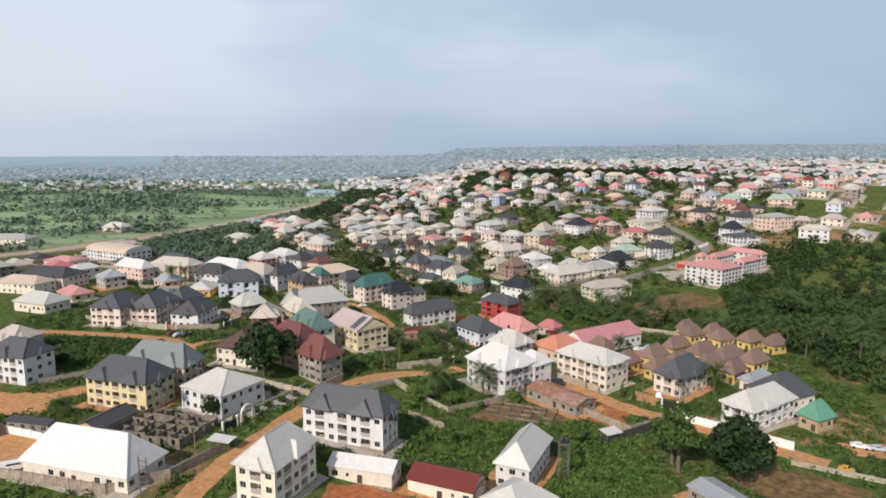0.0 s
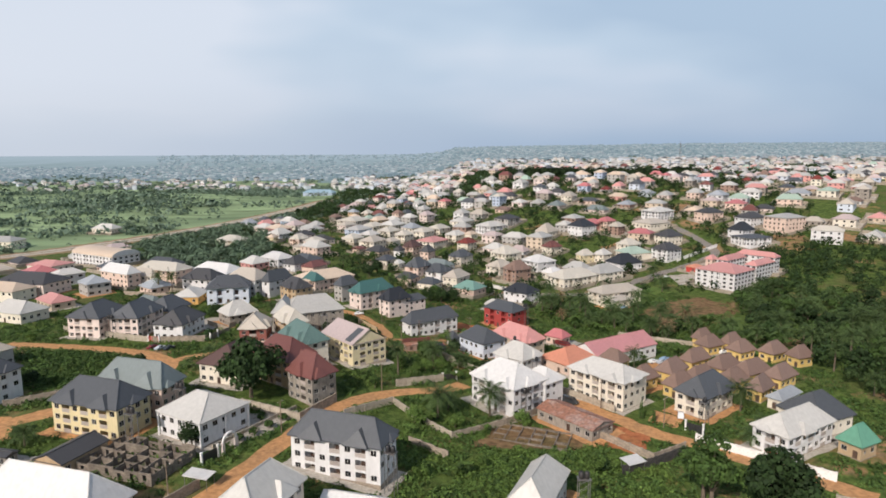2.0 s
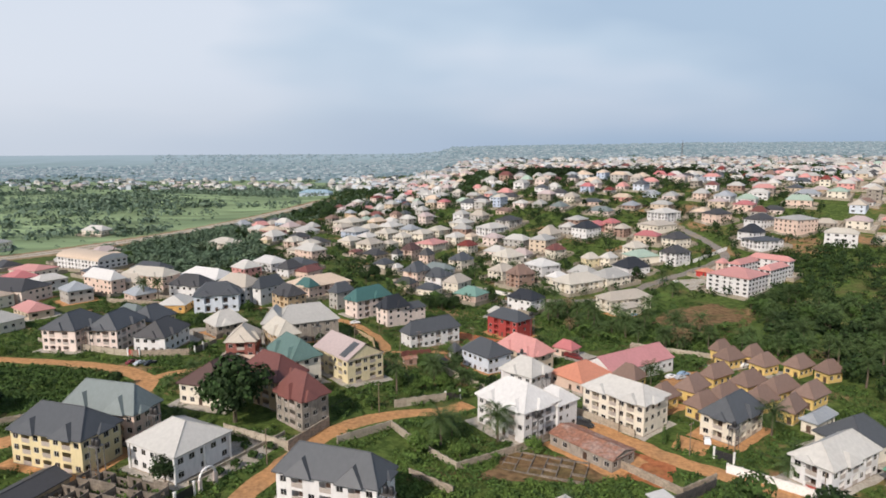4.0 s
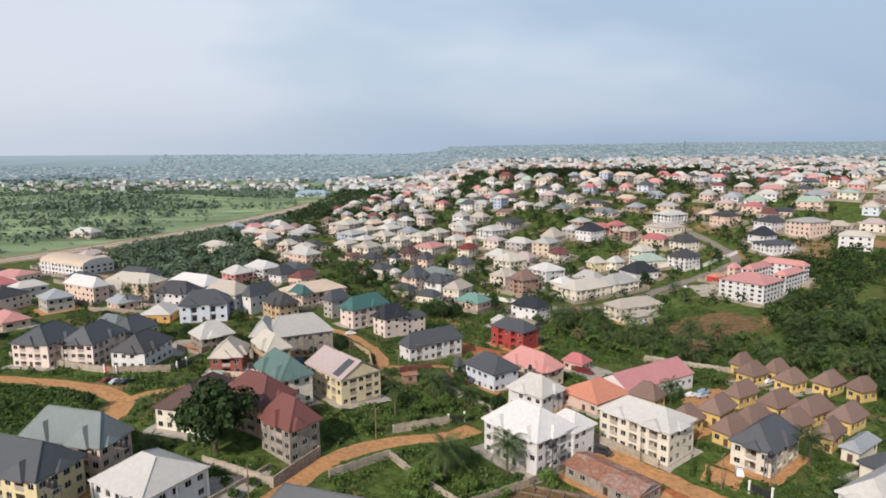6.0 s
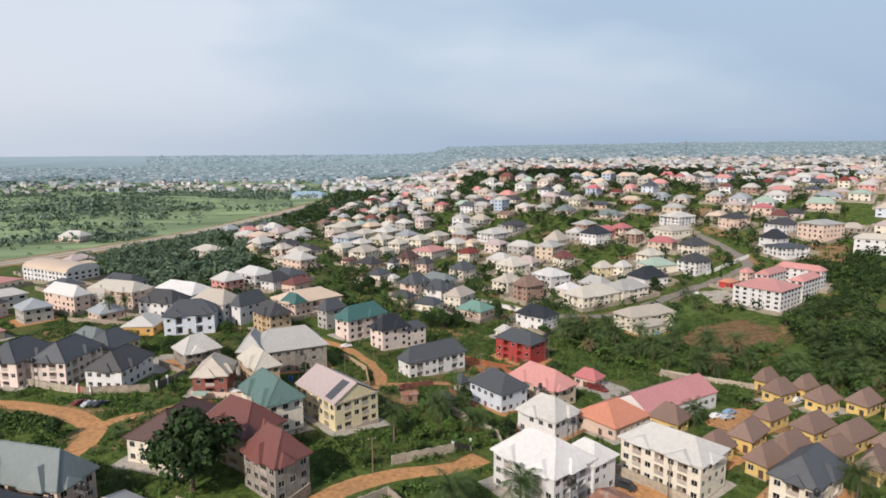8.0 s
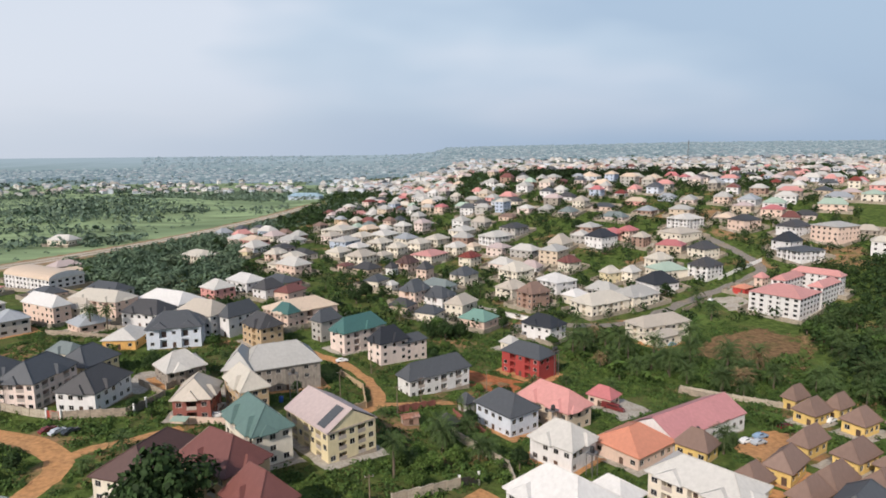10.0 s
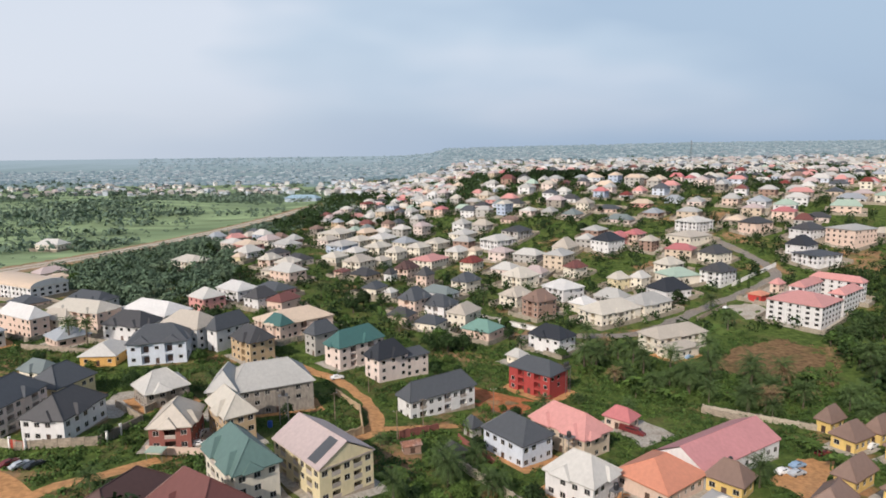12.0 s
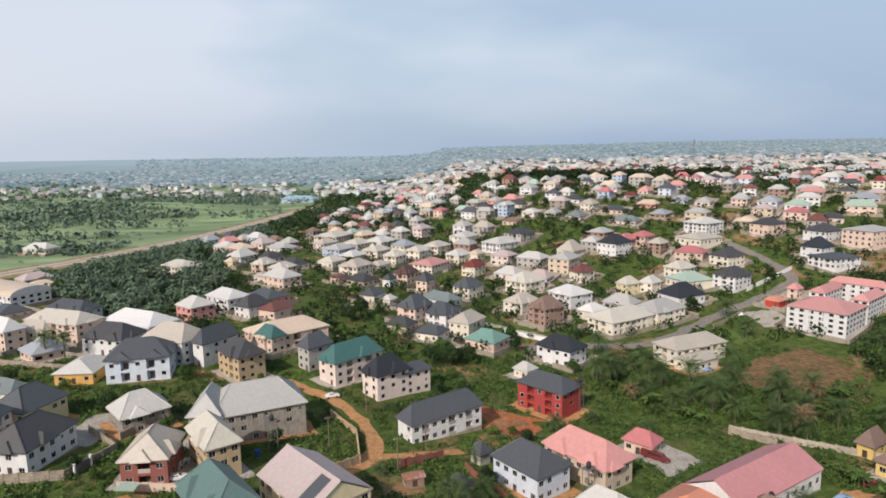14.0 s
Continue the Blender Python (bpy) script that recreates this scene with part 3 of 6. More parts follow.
def house(x, y, w, d, yaw, h, storeys, shape, rise, roof, wall, style="plain", near=True, label=""):
    """A house whose roof outline is w by d, turned by yaw, with eaves h above the ground."""
    far = y > 425  # openings too small to tell their panes apart
    rise = rise * (1.22 if shape == "hip" else 1.0)
    rnd = random.Random(int(x * 13 + y * 7))
    z0 = min(ground_z(x + ox, y + oy) for ox in (-w / 3, w / 3) for oy in (-d / 3, d / 3)) - 0.3
    base_h = ground_z(x, y) - z0
    HOUSES.append((x, y, w / 2 + 0.6, d / 2 + 0.6, radians(yaw)))
    storey_words = {1: "single-storey", 2: "two-storey", 3: "three-storey", 4: "four-storey"}[storeys]
    thing = new("school_building" if style == "school" else "hall" if style == "hall" else "bungalow" if storeys == 1 else "house")
    thing.matrix_basis = pose(x, y, z0, 0, 0, yaw)
    tagged(thing, label or f"{storey_words} {WORDS.get(wall, wall)} house with {WORDS.get(roof, roof)} {'hip' if shape == 'hip' else 'arched' if shape == 'barrel' else 'gable'} roof",
           "school" if style == "school" else "hall" if style == "hall" else "house", group="houses of the town")
    H = h + base_h
    inset = 0.6 if shape == "hip" else 0.35
    a, b = w / 2 - inset, d / 2 - inset
    V, F, idx, wins, rails, doors = [], [], [], [], [], []
    sh = h / storeys
    sides = [(Vector((-a, -b, 0)), Vector((1, 0, 0)), 2 * a, 0), (Vector((a, -b, 0)), Vector((0, 1, 0)), 2 * b, 1),
             (Vector((a, b, 0)), Vector((-1, 0, 0)), 2 * a, 2), (Vector((-a, b, 0)), Vector((0, -1, 0)), 2 * b, 3)]
    for p0, along, length, side in sides:
        bays = max(1, round(length / (2.9 if near else 3.6)))
        step = length / bays
        deep = set()
        if style in ("balc", "redtrim") and side in (0, 1) and bays >= 3:
            deep = {1, bays - 2, bays // 2} if bays >= 7 else {1, bays - 2} if bays >= 5 else {bays // 2}
            if side == 1 and bays < 5:
                deep = set()
        openings = []
        for s in range(storeys):
            fz = base_h + s * sh
            for k in range(bays):
                c = (k + 0.5) * step
                if k in deep:
                    ww = min(step - 0.5, 2.5)
                    op = (c - ww / 2, c + ww / 2, fz + 0.15, fz + sh - 0.45, 2.0)
                    rails.append((p0, along, c, fz + 0.15, ww))
                    doors.append((p0, along, c, fz + 0.15, min(1.6, ww * 0.7), min(2.1, sh - 0.7), 1.92))
                elif s == 0 and side == 0 and k == bays // 2 and style != "school":
                    op = (c - 0.6, c + 0.6, fz + 0.1, fz + min(2.2, sh - 0.5), 0.2)
                    doors.append((p0, along, c, fz + 0.1, 1.2, min(2.1, sh - 0.6), 0.12))
                else:
                    if (side == 2 and (k + s) % 2) or (not near and side > 1):
                        continue
                    if style not in ("school", "est") and rnd.random() < 0.16:
                        continue
                    ww = 0.75 if (style == "plain" and rnd.random() < 0.2) else 1.45 if style != "school" else 1.9
                    wh = 1.35 if ww > 1 else 0.9
                    zc = fz + sh * 0.55
                    op = (c - ww / 2, c + ww / 2, zc - wh / 2, zc + wh / 2, 0.2)
                    wins.append((p0, along, c, zc, ww, wh))
                openings.append(op)
        facade(V, F, idx, p0, along, length, H, openings)
    if shape.startswith("gable"):
        n = len(V)
        if shape == "gableL":
            V += [(-a, -b, H), (-a, b, H), (-a, 0, H + rise * .94 + .1), (a, -b, H), (a, b, H), (a, 0, H + rise * .94 + .1)]
        else:
            V += [(-a, -b, H), (a, -b, H), (0, -b, H + rise * .94 + .1), (-a, b, H), (a, b, H), (0, b, H + rise * .94 + .1)]
        F += [(n, n + 1, n + 2), (n + 3, n + 4, n + 5)]
        idx += [0, 0]
    inner = GLASS if far else wall_mat(wall)
    part_of("wall", mesh_of("wall", V, F, [wall_mat(wall), inner], idx), thing)
    rm, pts = roof_mesh(w, d, H, rise, shape, roof_mat(roof))
    roof_ob = part_of("roof", rm, thing, label=f"{WORDS.get(roof, roof)} metal roof sheets")
    if near:
        part_of("ridge_cap", cap_mesh(pts, w, d, shape, roof_mat(roof)), roof_ob)
        V, F = [], []
        box_into(V, F, -a - 0.06, a + 0.06, -b - 0.06, b + 0.06, -0.6, base_h + 0.25)
        part_of("plinth", mesh_of("plinth", V, F, [BLOCK]), thing)
    if shape == "hip" and style in ("balc", "plain") and w > 9 and storeys > 1 and (style == "balc" or rnd.random() < 0.5):
        slope = rise / (d / 2) if w >= d else rise / (d * 0.38)
        half = min(3.0, 0.62 * rise / slope, w * 0.2)
        for gx in (-w * 0.24, w * 0.24) if w > 17 else (rnd.uniform(-.15, .15) * w,):
            part_of("gablet", gablet_mesh(half, 0.7, slope, H + 0.25, roof_mat(roof)), roof_ob, pose(gx, -d / 2 - 0.7, 0))
        slope = rise / (w / 2) if d >= w else rise / (w * 0.38)
        half = min(2.6, 0.6 * rise / slope, d * 0.2)
        if d > 9:
            part_of("gablet", gablet_mesh(half, 0.7, slope, H + 0.25, roof_mat(roof)), roof_ob, pose(w / 2 + 0.7, d * rnd.uniform(-.2, .2), 0, 0, 0, 90))
    frame_mesh = WINDOW_WHITE if style in ("redtrim", "school") else WINDOW
    for p0, along, c, zc, ww, wh in wins:
        turn = math.degrees(math.atan2(along.y, along.x))
        out_n = Vector((along.y, -along.x, 0))
        p = p0 + along * c - out_n * 0.1
        m = pose(p.x, p.y, zc, 0, 0, turn) @ Matrix.Diagonal((ww, 1, wh, 1))
        if far:
            continue
        if near:
            wob = part_of("window", frame_mesh, thing, m)
            part_of("pane", PANE, wob)
        else:
            part_of("window", WINDOW_FAR, thing, m)
    for p0, along, c, zb, ww in rails if near else ():
        p = p0 + along * c - Vector((along.y, -along.x, 0)) * 0.08
        part_of("railing", RAILING, thing, pose(p.x, p.y, zb, 0, 0, math.degrees(math.atan2(along.y, along.x))) @ Matrix.Diagonal((ww, 1, 1, 1)))
    for p0, along, c, zb, ww, hh, dep in () if far else doors:
        p = p0 + along * c - Vector((along.y, -along.x, 0)) * dep
        part_of("door", DOORMESH, thing, pose(p.x, p.y, zb, 0, 0, math.degrees(math.atan2(along.y, along.x))) @ Matrix.Diagonal((ww, 1, hh, 1)))
    if style in ("school",):
        V, F = [], []
        box_into(V, F, -.15, .15, -.3, .05, 0, H - .1)
        pil = mesh_of("pilaster", V, F, [wall_mat(wall)])
        n = max(2, round(2 * a / 5))
        for k in range(n + 1):
            part_of("pilaster", pil, thing, pose(-a + k * 2 * a / n, -b, 0))
    if style == "porch":
        V, F = [], []
        tube_into(V, F, [(0, 0, 0), (0, 0, .4), (0, 0, H)], [.42, .26, .22], 10)
        col = mesh_of("column", V, F, [TRIMWHITE])
        for px, py in ((-a - .2, -b - .3), (a * 0.2, -b - .3), (a + .2, -b - .3), (a + .3, 0), (a + .3, b)):
            part_of("column", col, thing, pose(px, py, 0))
    return thing

house(-71.3, 128.4, 28.1, 12.0, -16, 3.6, 1, "hip", 5.2, "white", "cream", "hall")
house(-82.6, 167.2, 21.2, 11.6, -18, 7.9, 3, "hip", 4, "slate", "yellow", "balc")
house(-78.6, 179.3, 21.5, 9.8, -16, 7.9, 3, "hip", 4.5, "greygreen", "peach", "balc")
house(-56.6, 165.4, 15.8, 15.2, -30, 6.0, 2, "hip", 3.2, "offwhite", "white", "porch")
house(-125.1, 185.9, 15.7, 11.2, -18, 8.4, 3, "hip", 3.5, "slate", "white", "balc")
house(-20.0, 150.1, 22.7, 9.5, -19, 8.4, 3, "hip", 3.8, "slate", "white", "balc")
house(-30.8, 123.5, 10.4, 15.3, -21, 8.4, 3, "hip", 4, "offwhite", "cream", "balc")
house(-14.0, 131.6, 15.3, 6.5, -16, 3.3, 1, "gableL", 1.6, "white", "cream", "plain")
house(3.8, 129.0, 15.5, 8.3, -23, 3.3, 1, "gableL", 1.8, "maroon", "cream", "plain")
house(21.5, 139.0, 8.8, 17.3, -25, 5.6, 2, "hip", 3.6, "offwhite", "white", "plain")
house(17.6, 117.9, 11.8, 12.2, -43, 5.6, 2, "hip", 3, "offwhite", "white", "plain")
house(20.8, 195.3, 18.2, 14.4, -50, 8.4, 3, "hip", 4, "white", "white", "balc")
house(31.3, 197.6, 9.6, 9.0, -50, 7.4, 3, "hip", 2.6, "white", "white", "plain")
house(27.2, 227.0, 13.1, 11.5, -45, 5.8, 2, "hip", 3.4, "offwhite", "white", "plain")
house(50.8, 200.3, 20.3, 12.9, -49, 8.4, 3, "hip", 2.6, "offwhite", "cream", "balc")
house(76.7, 192.2, 10.4, 16.6, -50, 6.0, 2, "hip", 3.8, "slate", "cream", "balc")
house(88.2, 228.6, 5.5, 10.6, -57, 3.5, 1, "hip", 3.0, "brown", "ochre", "est")
house(94.4, 220.4, 6.9, 10.4, -59, 3.5, 1, "hip", 3.0, "brown", "ochre", "est")
house(100.9, 214.8, 6.9, 11.7, -60, 3.5, 1, "hip", 3.0, "brown", "ochre", "est")
house(107.7, 210.0, 6.6, 10.2, -55, 3.5, 1, "hip", 3.0, "brown", "ochre", "est")
house(75.7, 216.3, 6.9, 10.6, -48, 3.5, 1, "hip", 3.0, "brown", "ochre", "est")
house(81.8, 208.5, 6.3, 10.3, -58, 3.5, 1, "hip", 3.0, "brown", "ochre", "est")
house(91.1, 206.1, 6.4, 9.0, -61, 3.5, 1, "hip", 3.0, "brown", "ochre", "est")
house(96.3, 199.8, 5.6, 9.2, -48, 3.5, 1, "hip", 3.0, "brown", "ochre", "est")
house(73.2, 202.6, 6.1, 9.3, -56, 3.5, 1, "hip", 3.0, "brown", "ochre", "est")
house(64.5, 209.3, 6.8, 8.0, -55, 3.5, 1, "hip", 3.0, "brown", "ochre", "est")
house(102.4, 251.1, 7.1, 9.1, -61, 3.5, 1, "hip", 3.0, "brown", "ochre", "est")
house(110.2, 242.2, 7.0, 8.7, -61, 3.5, 1, "hip", 3.0, "brown", "ochre", "est")
house(120.4, 239.3, 6.6, 9.4, -58, 3.5, 1, "hip", 3.0, "brown", "ochre", "est")
house(126.2, 232.2, 6.1, 7.6, -69, 3.5, 1, "hip", 3.0, "brown", "ochre", "est")
house(112.4, 254.9, 5.0, 8.0, -59, 3.5, 1, "hip", 3.0, "brown", "ochre", "est")
house(104.7, 263.5, 5.0, 7.9, -59, 3.5, 1, "hip", 3.0, "brown", "ochre", "est")
house(60.1, 227.7, 8.9, 7.9, -46, 3.5, 1, "hip", 3.0, "brown", "ochre", "est")
house(64.1, 242.2, 13.6, 30.4, -58, 4.8, 1, "gableR", 3.6, "pink", "white", "hall")
house(45.1, 229.4, 14.2, 15.0, -53, 3.8, 1, "hip", 3.2, "orange", "peach", "plain")
house(16.1, 249.4, 15.2, 11.6, -53, 6.2, 2, "hip", 3.4, "slate", "palewhite", "plain")
house(30.5, 255.5, 19.5, 11.1, -53, 6.2, 2, "hip", 3.6, "rose", "beige", "balc")
house(48.3, 269.1, 8.7, 6.9, -43, 3.2, 1, "hip", 2.2, "rosered", "peach", "plain")
house(29.6, 301.0, 17.6, 11.4, -45, 7.9, 3, "hip", 2.8, "slate", "red", "redtrim", False)
house(42.3, 345.2, 16.0, 12.3, -45, 6.2, 2, "hip", 3.2, "black", "white", "plain", False)
house(26.3, 329.1, 6.9, 6.7, -47, 3.0, 1, "hip", 2, "offwhite", "cream", "plain", False)
house(91.4, 345.7, 12.8, 26.3, -66, 6.2, 2, "hip", 2.6, "beige", "cream", "balc", False)
house(89.5, 334.5, 9.6, 15.0, -59, 4.0, 1, "hip", 1.4, "beige", "cream", "plain", False)
house(-4.2, 279.9, 8.2, 24.5, -55, 6.2, 2, "hip", 3.6, "slate", "white", "balc")
house(-33.6, 318.6, 10.0, 20.8, -45, 7.9, 3, "hip", 4, "teal", "pinkish", "balc", False)
house(-47.2, 327.3, 7.3, 11.1, -43, 7.9, 3, "hip", 3.5, "slate", "grey", "plain", False)
house(-21.2, 305.8, 9.4, 13.2, -50, 7.9, 3, "hip", 4, "black", "pinkish", "balc", False)
house(-12.6, 311.0, 6.6, 10.6, -54, 7.0, 3, "hip", 2, "slate", "pinkish", "plain", False)
house(-53.2, 274.8, 24.1, 16.0, 25, 7.9, 3, "hip", 4.5, "palegrey", "concrete", "plain")
house(-63.3, 269.5, 8.7, 14.0, 6, 7.9, 3, "hip", 4, "palegrey", "concrete", "plain")
house(-55.8, 250.1, 15.1, 8.5, -54, 7.9, 3, "hip", 3.6, "cream", "tan", "balc")
house(-68.2, 246.9, 10.8, 13.0, 6, 6.0, 2, "hip", 3.6, "beige", "maroonw", "balc")
house(-84.2, 275.1, 12.9, 12.0, 42, 4.8, 2, "hip", 3.8, "offwhite", "concrete", "plain")
house(-101.2, 314.7, 19.9, 15.0, 14, 7.5, 2, "hip", 4, "slate", "palewhite", "balc", False)
house(-123.2, 341.4, 18.7, 13.5, -17, 6.2, 2, "hip", 3.8, "charcoal", "white", "plain", False)
house(-122.7, 361.2, 28.1, 14.8, -28, 6.2, 2, "hip", 3.4, "white", "white", "plain", False)
house(-96.9, 331.9, 19.5, 13.7, -24, 7.9, 3, "hip", 4, "beige", "white", "plain", False)
house(-82.1, 329.5, 6.5, 16.0, -33, 7.9, 3, "hip", 4, "slate", "white", "balc", False)
house(-69.5, 316.8, 14.7, 10.6, -45, 7.9, 3, "hip", 3.6, "charcoal", "tan", "balc", False)
house(-151.7, 359.4, 28.5, 13.4, -21, 7.9, 3, "hip", 3, "cream", "peach", "balc", False)
house(-160.1, 355.7, 15.8, 11.1, -14, 5.3, 2, "hip", 2.8, "beige", "cream", "plain", False)
house(-171.3, 350.1, 25.0, 8.6, -31, 7.9, 3, "hip", 3.5, "white", "peach", "plain", False)
house(-119.2, 313.2, 13.0, 15.2, 2, 3.6, 1, "hip", 2.6, "offwhite", "orangew", "plain", False)
house(-113.3, 275.9, 12.4, 14.3, -17, 6.2, 2, "hip", 4, "slate", "yellow", "plain")
house(-99.7, 254.1, 12.8, 17.0, -8, 5.8, 2, "hip", 3.8, "charcoal", "white", "plain")
house(-117.3, 257.2, 12.3, 18.3, -7, 7.9, 3, "hip", 4, "slate", "pinkish", "balc")
house(-132.3, 256.9, 14.5, 17.4, -10, 7.9, 3, "hip", 4, "slate", "pinkish", "balc")
house(-127.8, 289.8, 11.9, 7.7, -24, 5.3, 2, "hip", 2.4, "greygreen", "cream", "plain", False)
house(-61.4, 205.4, 14.5, 19.7, -18, 5.7, 2, "hip", 4, "darkbrown", "cream", "plain")
house(-46.0, 202.0, 16.4, 11.8, -35, 7.9, 3, "hip", 4.4, "redbrown", "tan", "balc")
house(-35.0, 188.3, 12.2, 9.3, -41, 7.9, 3, "hip", 4.5, "redbrown", "concrete", "balc")
house(-44.5, 221.1, 18.0, 10.3, -52, 7.9, 3, "hip", 4, "sage", "cream", "balc")
house(-29.1, 228.1, 20.0, 13.8, -49, 7.7, 3, "gableL", 4, "mauve", "ochrepale", "balc")
house(-62.8, 352.7, 18.4, 27.8, -51, 6.2, 2, "hip", 3, "tanroof", "peach", "balc", False)
house(-66.4, 342.0, 10.3, 7.4, -37, 6.2, 2, "hip", 3.2, "teal", "peach", "plain", False)
house(162.4, 376.0, 24.0, 24.0, -51, 9.2, 4, "hip", 3, "rose", "white", "school", False)
house(175.3, 397.4, 7.5, 23.0, -51, 9.2, 4, "hip", 2, "rose", "white", "school", False)
house(186.1, 384.2, 7.5, 23.0, -51, 9.2, 4, "hip", 2, "rose", "white", "school", False)
house(192.8, 400.5, 24.0, 7.5, -51, 9.2, 4, "hip", 2, "rose", "white", "school", False)
house(170.2, 413.8, 5.8, 6.7, -55, 4.4, 2, "hip", 2.2, "rose", "peach", "plain", False)
house(156.1, 404.7, 7.7, 8.9, -54, 3.0, 1, "hip", 1.2, "orange", "redw", "plain", False)
house(148.3, 433.5, 13.7, 15.7, -56, 7.0, 3, "hip", 3.4, "charcoal", "white", "balc", False)
house(116.1, 418.1, 15.6, 17.9, -66, 4.4, 1, "hip", 4.6, "black", "white", "plain", False)
house(76.9, 386.4, 16.1, 26.5, -59, 5.7, 2, "hip", 3.4, "cream", "cream", "balc", False)
house(97.9, 397.3, 15.4, 20.1, -59, 5.3, 2, "hip", 3.4, "palegrey", "cream", "plain", False)
house(128.1, 438.5, 16.9, 18.0, -70, 4.8, 1, "hip", 3, "sagepale", "cream", "plain", False)
house(107.6, 505.1, 15.4, 17.7, -53, 7.0, 2, "hip", 4, "black", "white", "plain", False)
house(12.7, 448.5, 12.1, 14.0, -42, 6.0, 2, "hip", 3.6, "slate", "cream", "balc", False)
house(44.2, 454.3, 16.0, 16.5, -51, 6.0, 2, "hip", 3.8, "cream", "cream", "balc", False)
house(36.9, 417.1, 12.6, 14.5, -45, 6.0, 2, "hip", 3, "beige", "cream", "plain", False)
house(45.9, 398.7, 12.0, 13.8, -53, 7.9, 3, "hip", 4, "brown", "brownw", "balc", False)
house(63.1, 426.9, 16.8, 16.5, -56, 6.0, 2, "hip", 3, "white", "white", "balc", False)
house(68.4, 403.7, 10.2, 11.7, -50, 4.0, 1, "hip", 2.4, "white", "cream", "plain", False)
house(95.1, 435.7, 8.7, 10.0, -61, 5.7, 2, "hip", 3, "cream", "ochrepale", "plain", False)
house(77.6, 463.6, 10.2, 11.8, -54, 5.3, 2, "hip", 3, "redbrown", "cream", "plain", False)
house(18.5, 494.6, 11.0, 12.6, -40, 5.7, 2, "hip", 3, "maroon", "cream", "plain", False)
house(-14.4, 393.0, 11.3, 13.6, -37, 7.9, 3, "hip", 4.2, "slate", "peach", "balc", False)
house(-2.5, 392.9, 14.2, 13.4, -35, 6.2, 2, "hip", 3.6, "slate", "white", "balc", False)
house(8.4, 381.3, 11.1, 15.0, -34, 6.2, 2, "hip", 3.2, "beige", "cream", "plain", False)
house(15.6, 362.5, 14.7, 13.1, -37, 4.0, 1, "hip", 3, "tealpale", "peach", "plain", False)
house(-19.8, 376.8, 11.0, 9.4, -29, 3.5, 1, "hip", 2.6, "charcoal", "peach", "plain", False)
house(-6.7, 368.8, 11.6, 10.3, -31, 3.5, 1, "hip", 2.4, "slate", "cream", "plain", False)
house(-86.4, 389.9, 10.7, 13.1, -34, 5.3, 2, "hip", 3.6, "charcoal", "white", "plain", False)
house(-75.7, 389.5, 10.5, 13.9, -30, 4.4, 1, "hip", 2.4, "redbrown", "peach", "plain", False)
house(-162.5, 504.9, 21.0, 16.4, -33, 5.7, 2, "hip", 2.6, "cream", "cream", "balc", False)
house(-338.3, 650.0, 24.9, 15.1, -16, 5.3, 1, "hip", 3.6, "offwhite", "cream", "plain", False)
house(-225.0, 436.0, 44.0, 20.0, -29, 7.9, 3, "barrel", 3.6, "tanroof", "white", "school", False)
house(-165.1, 390.0, 22.6, 12.2, -24, 5.7, 2, "hip", 3, "slate", "white", "plain", False)
house(230.5, 492.1, 15.3, 17.6, -64, 6.2, 2, "hip", 3.4, "charcoal", "white", "plain", False)
house(212.8, 467.5, 12.9, 14.8, -59, 5.7, 2, "hip", 4.5, "black", "white", "plain", False)
house(212.3, 451.2, 17.8, 20.4, -69, 5.3, 2, "hip", 1.4, "slate", "white", "balc", False)
house(248.7, 478.0, 19.2, 22.1, -66, 8.8, 3, "hip", 2, "palegrey", "peach", "plain", False)
house(208.6, 514.7, 15.0, 17.2, -67, 6.2, 2, "hip", 3, "charcoal", "peach", "plain", False)
house(172.9, 527.8, 17.6, 20.2, -57, 7.0, 3, "hip", 2.6, "offwhite", "white", "balc", False)
house(161.3, 507.2, 19.7, 22.7, -59, 4.4, 1, "hip", 2.4, "beige", "cream", "plain", False)
house(129.8, 456.0, 11.9, 13.7, -58, 5.3, 2, "hip", 3, "cream", "cream", "plain", False)
house(161.6, 468.4, 13.7, 15.7, -60, 5.3, 2, "hip", 3.6, "charcoal", "cream", "plain", False)
house(-85.6, 618.5, 22.4, 25.7, -26, 6.2, 2, "hip", 2.6, "cream", "cream", "balc", False)
house(-72.2, 555.3, 16.8, 18.8, -33, 5.7, 2, "hip", 2.6, "palegrey", "bluew", "plain", False)
house(-62.2, 579.3, 15.4, 17.3, -36, 5.7, 2, "hip", 2.6, "cream", "cream", "balc", False)
house(-45.4, 584.3, 17.0, 19.6, -34, 5.7, 2, "hip", 3, "offwhite", "cream", "balc", False)
house(-45.2, 546.7, 14.7, 16.8, -33, 5.7, 2, "hip", 2.6, "cream", "cream", "balc", False)
house(-60.0, 534.4, 13.8, 14.3, -35, 4.4, 1, "hip", 2.6, "offwhite", "cream", "plain", False)
house(-70.7, 512.5, 12.7, 14.5, -30, 4.4, 1, "hip", 2.6, "cream", "cream", "plain", False)
house(-52.7, 491.8, 14.9, 17.1, -31, 6.0, 2, "hip", 3, "beige", "cream", "balc", False)
house(-39.7, 502.7, 10.4, 11.7, -35, 4.4, 1, "hip", 2, "beige", "cream", "plain", False)
house(-31.4, 525.8, 11.2, 12.9, -34, 5.7, 2, "hip", 2.8, "cream", "cream", "balc", False)
house(-16.4, 542.0, 13.3, 15.3, -35, 5.7, 2, "hip", 2.6, "cream", "cream", "plain", False)
house(-3.6, 555.4, 14.2, 16.4, -37, 5.7, 2, "hip", 2.6, "cream", "cream", "balc", False)
